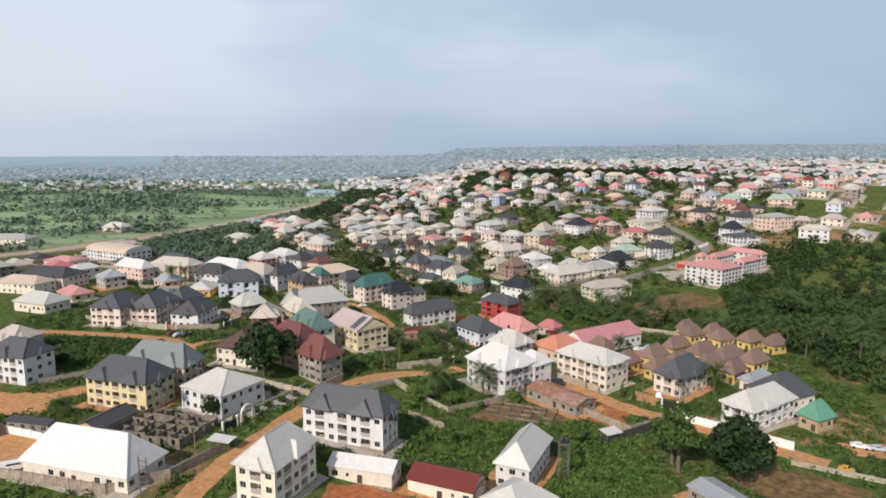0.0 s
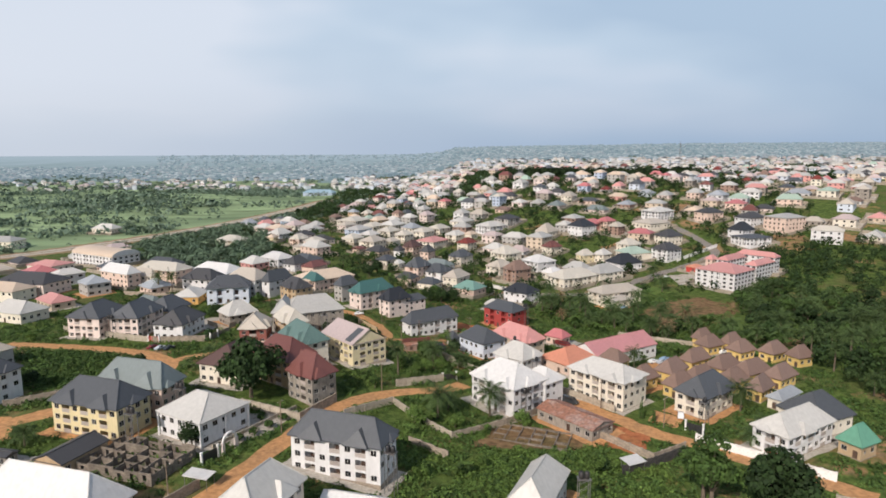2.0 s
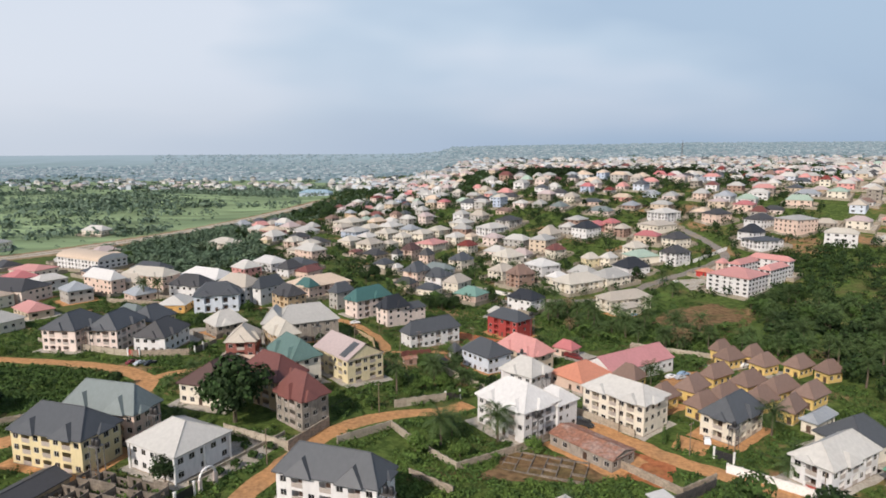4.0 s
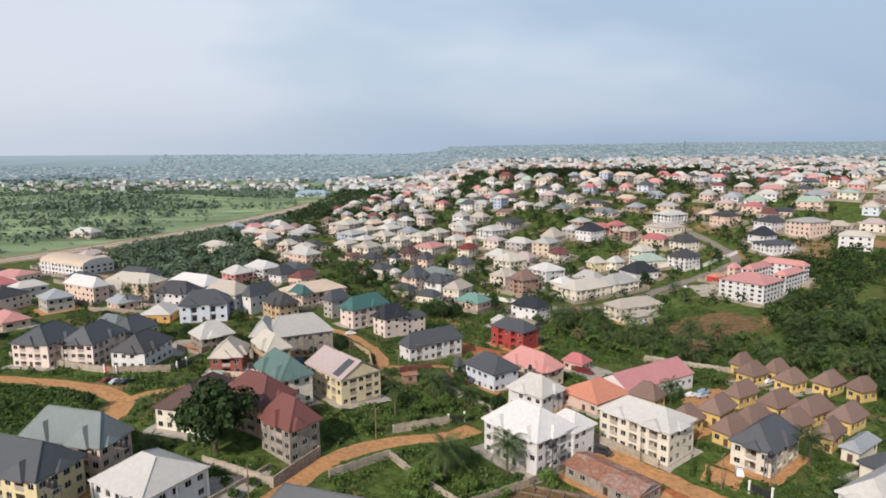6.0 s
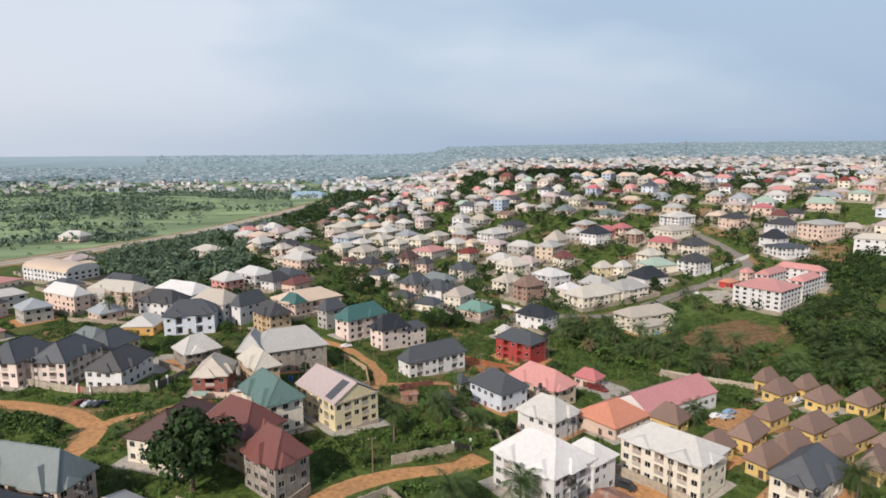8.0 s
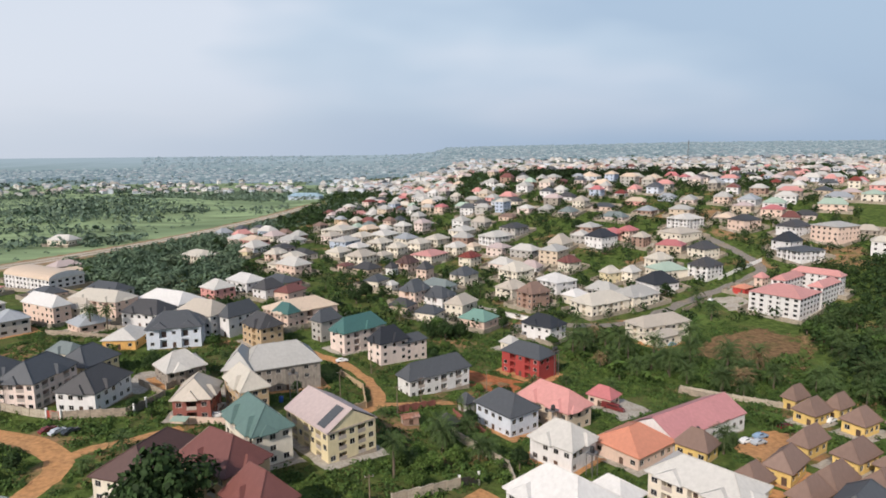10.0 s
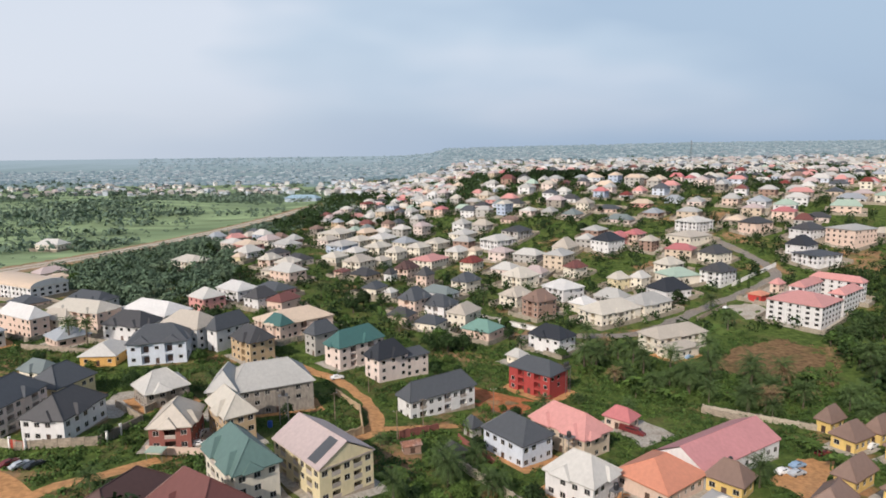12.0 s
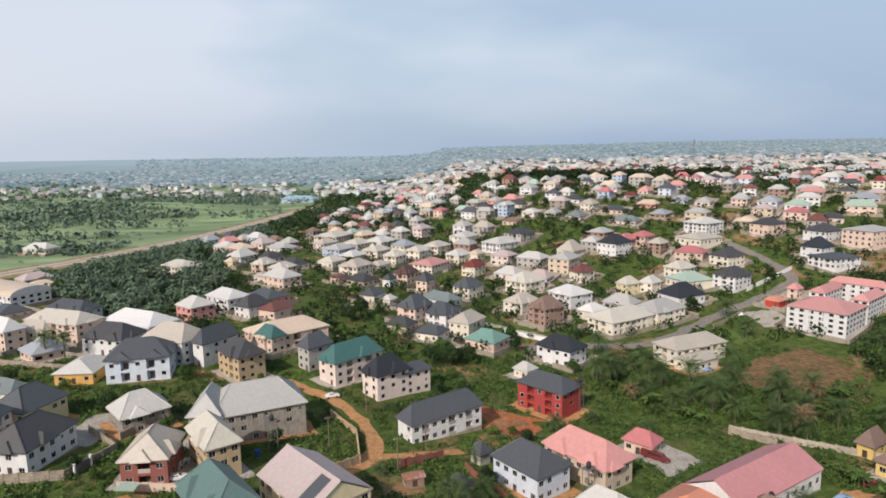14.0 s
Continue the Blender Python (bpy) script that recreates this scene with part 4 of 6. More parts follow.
house(-8.3, 507.5, 18.3, 21.0, -35, 4.8, 2, "hip", 2.4, "rose", "cream", "plain", False)
house(-94.2, 480.2, 11.8, 13.6, -27, 5.7, 2, "hip", 2.4, "cream", "peach", "balc", False)
house(-108.4, 493.1, 10.8, 12.5, -29, 5.7, 2, "hip", 2.8, "cream", "peach", "balc", False)
house(-133.4, 532.9, 14.4, 16.2, -31, 5.3, 2, "hip", 3.4, "offwhite", "white", "plain", False)
house(-134.8, 515.4, 7.0, 8.0, -17, 4.4, 1, "hip", 2, "tanroof", "ochrepale", "plain", False)
house(-101.1, 462.5, 8.0, 8.1, -30, 4.0, 1, "hip", 1.6, "beige", "cream", "plain", False)
house(-21.7, 472.5, 10.9, 12.5, -36, 6.2, 2, "hip", 3.6, "darkbrown", "peach", "balc", False)
house(-10.4, 456.7, 8.2, 9.4, -34, 6.2, 2, "hip", 3.6, "charcoal", "peach", "balc", False)
house(-30.7, 461.8, 6.2, 7.2, -33, 4.4, 1, "hip", 2.6, "charcoal", "white", "plain", False)
house(-59.7, 468.2, 7.6, 8.7, -32, 3.5, 1, "hip", 1.2, "redbrown", "peach", "plain", False)
house(39.9, 543.0, 17.7, 20.3, -48, 5.7, 2, "hip", 2.8, "offwhite", "white", "balc", False)
house(10.6, 527.1, 12.4, 14.3, -42, 5.3, 2, "hip", 2.8, "offwhite", "cream", "balc", False)
house(22.5, 528.3, 8.7, 10.0, -39, 4.4, 1, "hip", 2, "tanroof", "cream", "plain", False)
house(17.0, 578.3, 16.0, 18.4, -37, 5.3, 2, "hip", 2.6, "offwhite", "cream", "plain", False)
house(54.8, 555.7, 15.9, 18.2, -44, 6.2, 2, "hip", 2.6, "charcoal", "grey", "balc", False)
house(80.7, 507.7, 12.8, 14.7, -43, 4.4, 1, "hip", 5, "beige", "cream", "plain", False)
house(117.8, 515.8, 12.7, 14.6, -48, 5.3, 2, "hip", 2.6, "rosered", "rosew", "plain", False)
house(128.4, 515.4, 11.2, 12.9, -48, 6.2, 2, "hip", 2.4, "rosered", "peach", "balc", False)
house(132.6, 498.6, 9.6, 11.0, -46, 6.2, 3, "hip", 2.6, "beige", "brownw", "balc", False)
house(-36.6, 426.8, 10.2, 11.7, -31, 4.0, 1, "hip", 2.4, "slate", "cream", "plain", False)
house(-28.0, 419.5, 5.8, 6.7, -31, 3.5, 1, "hip", 1.8, "offwhite", "cream", "plain", False)
house(107.0, 436.2, 8.6, 9.9, -50, 5.3, 2, "hip", 2.8, "offwhite", "cream", "plain", False)
house(102.7, 164.1, 6.5, 7.7, -62, 3.6, 1, "hip", 3.4, "green", "tan", "plain")
house(89.6, 169.1, 10.3, 20.4, -59, 5.8, 2, "hip", 3.2, "offwhite", "white", "balc")
house(101.5, 180.1, 13.3, 14.0, -65, 4.4, 1, "hip", 4.4, "slate", "cream", "plain")
house(100.6, 194.2, 5.0, 11.8, -54, 3.2, 1, "hip", 1.5, "zinc", "cream", "plain")
house(37.2, 180.9, 19.5, 9.3, -51, 3.0, 1, "gableL", 1.2, "rust", "concrete", "plain")
house(-79.7, 149.1, 8.4, 12.6, -18, 3.0, 1, "gableR", 1.6, "charcoal", "tan", "plain")
house(60.8, 125.9, 10.7, 7.9, -66, 2.8, 1, "gableL", 0.9, "zinc", "concrete", "plain")
house(-382.0, 551.2, 44.0, 20.0, -3, 7.0, 2, "hip", 3, "palegrey", "cream", "plain", False)
house(-213.8, 321.1, 27.3, 13.7, -17, 5.3, 2, "hip", 2.6, "tanroof", "cream", "plain", False)
house(-209.3, 336.4, 31.3, 18.2, -14, 6.2, 2, "hip", 3.6, "charcoal", "pinkish", "plain", False)
house(-179.7, 280.8, 21.4, 13.5, -22, 4.4, 1, "hip", 3.2, "offwhite", "cream", "plain")
house(-145.0, 213.2, 12.9, 11.5, -23, 5.3, 2, "hip", 3, "beige", "grey", "plain")
house(-248.3, 413.6, 22.3, 17.3, -19, 4.4, 1, "hip", 2, "rose", "cream", "plain", False)
house(5.4, 261.5, 4.6, 4.6, -50, 2.9, 1, "hip", 2.0, "slate", "grey", "plain", True, "small grey gatehouse with a pointed slate roof")
house(-0.3, 242.5, 5.4, 5.0, -45, 2.6, 1, "hip", 1.8, "charcoal", "concrete", "plain", True, "small unpainted hut with a dark pyramid roof")
house(-10.7, 246.0, 5.0, 3.4, 20, 2.2, 1, "gableL", 0.5, "rust", "brownw", "plain", True, "low shack with rusty patched metal sheets")
house(-98.5, 149.5, 13.0, 3.6, -12, 2.4, 1, "gableL", 0.5, "charcoal", "concrete", "plain", True, "row of low stalls under dark metal sheets")
house(-107.0, 146.5, 6.0, 3.4, -12, 2.2, 1, "gableL", 0.4, "rust", "brownw", "plain", True, "low wooden stall with a rusty metal roof")

# ---- where things may stand ----


def inside(ring, x, y):
    hit, n = False, len(ring)
    for k in range(n):
        (x0, y0), (x1, y1) = ring[k][:2], ring[(k + 1) % n][:2]
        if (y0 > y) != (y1 > y) and x < (x1 - x0) * (y - y0) / (y1 - y0) + x0:
            hit = not hit
    return hit


cells = {}


def note_house(k):
    x, y = HOUSES[k][:2]
    cells.setdefault((int(x // 30), int(y // 30)), []).append(k)


for k in range(len(HOUSES)):
    note_house(k)


def by_house(x, y, margin):
    cx, cy = int(x // 30), int(y // 30)
    for i in (-1, 0, 1):
        for j in (-1, 0, 1):
            for k in cells.get((cx + i, cy + j), ()):
                hx, hy, a, b, yaw = HOUSES[k]
                dx, dy = x - hx, y - hy
                c, s = math.cos(yaw), math.sin(yaw)
                if abs(dx * c + dy * s) < a + margin and abs(-dx * s + dy * c) < b + margin:
                    return True
    return False


road_cells = {}
for pts, half in ROADS:
    for p in pts:
        road_cells.setdefault((int(p.x // 12), int(p.y // 12)), []).append((p.x, p.y, half))


def by_road(x, y, margin):
    cx, cy = int(x // 12), int(y // 12)
    for i in (-1, 0, 1):
        for j in (-1, 0, 1):
            for px, py, half in road_cells.get((cx + i, cy + j), ()):
                if (px - x) ** 2 + (py - y) ** 2 < (half + margin) ** 2:
                    return True
    return False


def in_yard(x, y):
    return any((c.x - x) ** 2 + (c.y - y) ** 2 < 900 and inside(ring, x, y) for ring, c in YARDS)


EAST_WOOD = [(125.4, 197.1), (131, 248.2), (118.7, 261.3), (92.9, 270.7), (65.2, 287.9), (52.5, 306.5), (63, 314.9), (96.5, 308.6), (109.1, 346.3), (116.9, 362), (155.7, 353.4), (179.5, 374.1), (199.8, 371.8), (205.1, 425.3), (226.7, 433.6), (320.1, 437.2), (402.1, 320.9), (353.9, 191), (160.6, 160.8)]
EAST_DARK = [(125.4, 197.1), (131, 248.2), (124.5, 270.7), (141.5, 304.4), (155.7, 353.4), (179.5, 374.1), (199.8, 371.8), (205.1, 425.3), (226.7, 433.6), (320.1, 437.2), (402.1, 320.9), (353.9, 191), (160.6, 160.8)]
EAST_BAND = [(131, 248.2), (118.7, 261.3), (92.9, 270.7), (65.2, 287.9), (50.4, 306.5), (52.5, 345.2), (69.3, 327.4), (96.5, 308.6), (115.3, 304.4), (136.2, 304.4), (126.6, 270.7)]
WEST_WOOD = [(-270.3, 533.1), (-202.6, 647), (-149.5, 558.6), (-135, 497.1), (-104, 436.8), (-107, 395.2), (-138.7, 379.5), (-174.1, 406.5), (-217, 455.2)]

RIDGE_WOOD = [(60, 770), (150, 762), (300, 752), (300, 784), (150, 800), (60, 804)]


def in_wood(x, y):
    return inside(EAST_WOOD, x, y) or inside(WEST_WOOD, x, y) or inside(RIDGE_WOOD, x, y)


# ---- more houses of the town, further off ----
rnd = random.Random(11)
FAR_ROOFS = ["offwhite"] * 5 + ["cream"] * 2 + ["beige"] * 3 + ["palegrey"] * 7 + ["mauve"] * 4 + ["rose", "rose", "rosered", "brown", "redbrown", "brown", "charcoal", "charcoal", "slate", "slate", "slate", "sagepale", "greygreen", "tanroof", "tanroof", "white", "zinc", "zinc", "maroon"]
FAR_WALLS = ["cream"] * 2 + ["white"] * 5 + ["palewhite"] * 3 + ["peach"] * 2 + ["beige"] * 2 + ["pinkish"] * 4 + ["tan", "grey", "grey", "concrete", "concrete", "bluew", "rosew", "brownw"]


def far_house(x, y, w, d, yaw, h, storeys, rise, roof, wall):
    """A house far off: a wall with recessed dark openings and a hip roof."""
    z0 = min(ground_z(x + ox, y + oy) for ox in (-w / 3, w / 3) for oy in (-d / 3, d / 3)) - 0.3
    thing = new("house")
    thing.matrix_basis = pose(x, y, z0, 0, 0, yaw)
    tagged(thing, f"distant {WORDS.get(wall, wall)} house with {WORDS.get(roof, roof)} hip roof", "house", group="houses of the town")
    a, b = w / 2 - 0.6, d / 2 - 0.6
    V, F, idx = [], [], []
    sh = h / storeys
    for p0, along, length in ((Vector((-a, -b, 0)), Vector((1, 0, 0)), 2 * a), (Vector((a, -b, 0)), Vector((0, 1, 0)), 2 * b),
                              (Vector((a, b, 0)), Vector((-1, 0, 0)), 2 * a), (Vector((-a, b, 0)), Vector((0, -1, 0)), 2 * b)):
        bays = max(2, round(length / 4.2))
        ops = []
        for s in range(storeys):
            for k in range(bays):
                c, zc, ww = (k + .5) * length / bays, .3 + (s + .55) * sh, 1.3 if (k + s) % 3 else 2.3
                ops.append((c - ww / 2, c + ww / 2, zc - .65, zc + .65, .35))
        facade(V, F, idx, p0, along, length, h + .3, ops)
    part_of("wall", mesh_of("wall", V, F, [wall_mat(wall), GLASS], idx), thing)
    rm, _ = roof_mesh(w, d, h + .3, rise, "hip", roof_mat(roof))
    part_of("roof", rm, thing)
    HOUSES.append((x, y, w / 2 + .6, d / 2 + .6, radians(yaw)))
    note_house(len(HOUSES) - 1)


JOINED = {"v": [], "f": [], "i": [], "m": {}}


def joined_house(x, y, w, d, yaw, h, storeys, rise, roof, wall):
    """A house too far to tell its pieces apart, joined to the rest of its quarter."""
    V, F, idx = [], [], []
    a, b = w / 2 - .6, d / 2 - .6
    sh = h / storeys
    for p0, along, length in ((Vector((-a, -b, 0)), Vector((1, 0, 0)), 2 * a), (Vector((a, -b, 0)), Vector((0, 1, 0)), 2 * b),
                              (Vector((a, b, 0)), Vector((-1, 0, 0)), 2 * a), (Vector((-a, b, 0)), Vector((0, -1, 0)), 2 * b)):
        bays = max(2, round(length / 5.5))
        ops = [((k + .5) * length / bays - .9, (k + .5) * length / bays + .9, .3 + (s + .55) * sh - .65, .3 + (s + .55) * sh + .65, .4) for s in range(storeys) for k in range(bays)]
        facade(V, F, idx, p0, along, length, h + .3, ops)
    me, _ = roof_mesh(w, d, h + .3, rise, "hip", roof_mat(roof))
    slots = [wall_mat(wall), GLASS]
    n = len(V)
    V += [tuple(v.co) for v in me.vertices]
    F += [tuple(n + k for k in f.vertices) for f in me.polygons]
    idx += [2] * len(me.polygons)
    bpy.data.meshes.remove(me)
    slots.append(roof_mat(roof))
    m = pose(x, y, ground_z(x, y) - .4, 0, 0, yaw)
    base = len(JOINED["v"])
    JOINED["v"] += [tuple(m @ Vector(v)) for v in V]
    JOINED["f"] += [tuple(base + k for k in f) for f in F]
    JOINED["i"] += [JOINED["m"].setdefault(slots[k], len(JOINED["m"])) for k in idx]
    HOUSES.append((x, y, w / 2 + .6, d / 2 + .6, radians(yaw)))
    note_house(len(HOUSES) - 1)


cos_y, sin_y = math.cos(radians(-38)), math.sin(radians(-38))
for i in range(-70, 86):
    for j in range(-24, 92):
        step = 20.0
        gx, gy = i * step + rnd.uniform(-4, 4), j * step * 1.05 + rnd.uniform(-4, 4)
        x, y = gx * cos_y - gy * sin_y, gx * sin_y + gy * cos_y + 300
        keep, r1, r2, r3, r4, r5, r6 = (rnd.random() for _ in range(7))
        if not ((335 if x > -150 else 262) < y < 1180) or abs(x) > 0.78 * y + 40:
            continue
        if x < highway_x(y) + (62 if y < 640 else 78) or keep > (0.74 if y > 560 else 0.55 if y > 450 or x < -150 else 0.35):
            continue
        if noise.noise(Vector((x * 0.011, y * 0.008, 3.0))) > 0.36:
            continue
        w, d = (12 + 8 * r1, 11 + 5 * r2) if y < 600 else (9.5 + 7 * r1, 8.5 + 4.5 * r2)
        if in_wood(x, y) or by_house(x, y, max(w, d) / 2 + 1.5) or by_road(x, y, max(w, d) / 2 + 1) or in_yard(x, y):
            continue
        storeys = 1 if r3 < 0.42 else 2 if r3 < 0.94 else 3
        (far_house if y < 610 else joined_house)(x, y, w, d, -38 + rnd.choice((0, 0, 90)) + 10 * (r4 - .5), 2.9 * storeys + .3, storeys, 2.7 + 1.5 * r5, rnd.choice(FAR_ROOFS), rnd.choice(FAR_WALLS))

tagged(new("far_town_houses", mesh_of("far_town_houses", JOINED["v"], JOINED["f"], list(JOINED["m"]), JOINED["i"])), "far quarter of rendered houses with pale and coloured hip roofs", "houses", kind="stuff")

# walled compounds round the houses of the town, joined
V, F, YV, YF = [], [], [], []
crnd = random.Random(77)
for hx, hy, ha, hb, hyaw in HOUSES:
    if not 338 < hy < 900 or crnd.random() < 0.25:
        continue
    m = Matrix.Translation((hx, hy, 0)) @ Matrix.Rotation(hyaw, 4, "Z")
    a, b = ha + crnd.uniform(1.5, 3.5), hb + crnd.uniform(1.5, 4)
    ring = [(-a, -b), (a, -b), (a, b), (-a, b)]
    for k in range(4):
        (x0, y0), (x1, y1) = ring[k], ring[(k + 1) % 4]
        cuts = [(0, .4), (.6, 1)] if k == crnd.randrange(4) else [(0, .5), (.5, 1)]
        for c0, c1 in cuts:
            p, q_ = m @ Vector((x0 + (x1 - x0) * c0, y0 + (y1 - y0) * c0, 0)), m @ Vector((x0 + (x1 - x0) * c1, y0 + (y1 - y0) * c1, 0))
            side = Vector((q_.y - p.y, p.x - q_.x, 0)).normalized() * .12
            n = len(V)
            for w_, s_ in ((p, -1), (q_, -1), (q_, 1), (p, 1)):
                w2 = w_ + side * s_
                z = ground_z(w_.x, w_.y)
                V += [(w2.x, w2.y, z - .6), (w2.x, w2.y, z + 2.1)]
            F += [(n, n + 2, n + 3, n + 1), (n + 2, n + 4, n + 5, n + 3), (n + 4, n + 6, n + 7, n + 5), (n + 6, n, n + 1, n + 7), (n + 1, n + 3, n + 5, n + 7)]
    n = len(YV)
    for i in range(5):
        for j in range(5):
            w_ = m @ Vector(((i / 2 - 1) * (a - .2), (j / 2 - 1) * (b - .2), 0))
            YV.append((w_.x, w_.y, ground_z(w_.x, w_.y) + .12))
    YF += [(n + i * 5 + j, n + i * 5 + 5 + j, n + i * 5 + 6 + j, n + i * 5 + 1 + j) for i in range(4) for j in range(4)]
tagged(new("far_compound_walls", mesh_of("far_compound_walls", V, F, [PLASTERWALL])), "pale plastered walls round the far houses", "walls", kind="stuff")
tagged(new("far_compound_yards", mesh_of("far_compound_yards", YV, YF, [PAVE])), "pale sandy and paved yards round the far houses", "yards", kind="stuff")

AP = ([], []), ([], [])
arnd = random.Random(99)
for hx, hy, ha, hb, hyaw in HOUSES:
    if hy > 338 or ha < 4 or arnd.random() < 0.3:
        continue
    m = Matrix.Translation((hx, hy, 0)) @ Matrix.Rotation(hyaw, 4, "Z")
    YV, YF = AP[arnd.random() < 0.55]
    l, r, f, b = (arnd.uniform(0.3, 2.0) for _ in range(4))
    n = len(YV)
    for i in range(7):
        for j in range(7):
            jit = 0.35 if i in (0, 6) or j in (0, 6) else 0.0
            w_ = m @ Vector((-ha - l + (2 * ha + l + r) * i / 6 + arnd.uniform(-jit, jit), -hb - f + (2 * hb + f + b) * j / 6 + arnd.uniform(-jit, jit), 0))
            YV.append((w_.x, w_.y, ground_z(w_.x, w_.y) + .09))
    YF += [(n + i * 7 + j, n + i * 7 + 7 + j, n + i * 7 + 8 + j, n + i * 7 + 1 + j) for i in range(6) for j in range(6)]
tagged(new("soil_aprons", mesh_of("soil_aprons", *AP[0], [DIRT])), "bare orange soil trodden round the houses", "yards", kind="stuff")
tagged(new("paved_aprons", mesh_of("paved_aprons", *AP[1], [PAVE])), "dusty concrete paving round the houses", "yards", kind="stuff")

# farther still the single houses are past counting: one mesh a belt


# glowing house colours with haze blue mixed in, for the farthest belts
HAZY = [haze_glow_material("haze_glow_houses_" + n, c, tuple(0.6 * v + 0.4 * w for v, w in zip(c, (.285, .36, .425))), 0.01, 0.9) for n, c in
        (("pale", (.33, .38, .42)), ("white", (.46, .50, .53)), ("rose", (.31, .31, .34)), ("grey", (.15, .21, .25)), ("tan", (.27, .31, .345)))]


def strips(x, y):
    """Long uneven bands of fields and thickets across the plain."""
    u, v = 0.94 * x + 0.34 * y, -0.34 * x + 0.94 * y
    return noise.noise(Vector((u / 260, v / 62, 2.0))) + 0.4 * noise.noise(Vector((u / 60, v / 25, 5.0)))


def town_belt(name, y0, y1, n, seed, keep, hazy=False):
    rnd = random.Random(seed)
    V, F, idx = [], [], []
    mats = [wall_mat("palewhite"), wall_mat("white"), wall_mat("grey"), roof_mat("offwhite"), roof_mat("palegrey"), roof_mat("zinc"), roof_mat("palegrey"), roof_mat("mauve"), roof_mat("slate"), roof_mat("beige")]
    # walls and roofs here glow with painted haze instead of plain paint
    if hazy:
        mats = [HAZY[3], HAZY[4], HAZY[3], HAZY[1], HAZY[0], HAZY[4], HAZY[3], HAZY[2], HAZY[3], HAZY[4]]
    for _ in range(n):
        y = y0 + (y1 - y0) * rnd.random()
        x = rnd.uniform(-0.8, 0.85) * y
        w, d, h, yaw, c1, c2 = rnd.uniform(9, 18), rnd.uniform(8, 12), rnd.choice((3.5, 3.5, 6.5, 6.5, 9.5)), rnd.uniform(0, 3.14), rnd.randrange(3), 3 + rnd.randrange(7)
        if not keep(x, y) or noise.noise(Vector((x * 0.004, y * 0.003, 9.0))) > 0.3:
            continue
        z = ground_z(x, y) - 0.5
        c, s = math.cos(yaw), math.sin(yaw)
        b = len(V)
        for px, py, pz in ((-.46, -.46, 0), (.46, -.46, 0), (.46, .46, 0), (-.46, .46, 0), (-.46, -.46, h), (.46, -.46, h), (.46, .46, h), (-.46, .46, h),
                           (-.5, -.5, h), (.5, -.5, h), (.5, .5, h), (-.5, .5, h), (-.2, 0, h + 3), (.2, 0, h + 3)):
            V.append((x + px * w * c - py * d * s, y + px * w * s + py * d * c, z + pz))
        F.extend(tuple(b + k for k in f) for f in ((0, 1, 5, 4), (1, 2, 6, 5), (2, 3, 7, 6), (3, 0, 4, 7), (8, 9, 13, 12), (10, 11, 12, 13), (9, 10, 13), (11, 8, 12)))
        idx.extend([c1] * 4 + [c2] * 4)
    tagged(new(name, mesh_of(name, V, F, mats, idx)), "distant mass of pale rooftops of the town", "houses", kind="stuff")


town_belt("distant_houses", 1150, 1750, 1900, 5, lambda x, y: x > -0.2 * y + 40)
town_belt("distant_houses", 1330, 1750, 900, 6, lambda x, y: x < -0.2 * y and strips(x, y) > -0.1)
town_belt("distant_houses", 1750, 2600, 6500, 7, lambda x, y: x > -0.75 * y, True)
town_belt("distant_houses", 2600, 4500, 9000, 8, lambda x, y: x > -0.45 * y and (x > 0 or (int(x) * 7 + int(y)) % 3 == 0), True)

# ---- trees ----


def leaf_quads(V, F, centre, size, rnd, normal=None):
    a = Vector((rnd.gauss(0, 1), rnd.gauss(0, 1), rnd.gauss(0, 0.6)))
    if normal is not None:
        a = a.cross(normal)
    a = a.normalized() if a.length > 1e-4 else Vector((1, 0, 0))
    b = (normal if normal is not None else Vector((rnd.gauss(0, 1), rnd.gauss(0, 1), rnd.gauss(0, 1)))).cross(a)
    b = b.normalized() if b.length > 1e-4 else Vector((0, 0, 1))
    k = len(V)
    a, b = a * size, b * size * rnd.uniform(0.5, 0.9)
    V += [tuple(centre - a), tuple(centre - b + a * .1), tuple(centre + a), tuple(centre + b + a * .1)]
    F.append((k, k + 1, k + 2, k + 3))


def crown_mesh(blobs, count, size, seed, mat):
    rnd = random.Random(seed)
    V, F = [], []
    weights = [r * r for *_, r in blobs]
    for _ in range(count):
        cx, cy, cz, r = rnd.choices(blobs, weights)[0]
        n = Vector((rnd.gauss(0, 1), rnd.gauss(0, 1), rnd.gauss(0.25, 0.9))).normalized()
        p = Vector((cx, cy, cz)) + Vector((n.x, n.y, n.z * 0.8)) * r * rnd.uniform(0.55, 1.08)
        tilt = (n + Vector((rnd.gauss(0, .45), rnd.gauss(0, .45), rnd.gauss(0.2, .45)))).normalized()
        leaf_quads(V, F, p, size * rnd.uniform(0.6, 1.25), rnd, tilt)
    return mesh_of("crown", V, F, [mat])


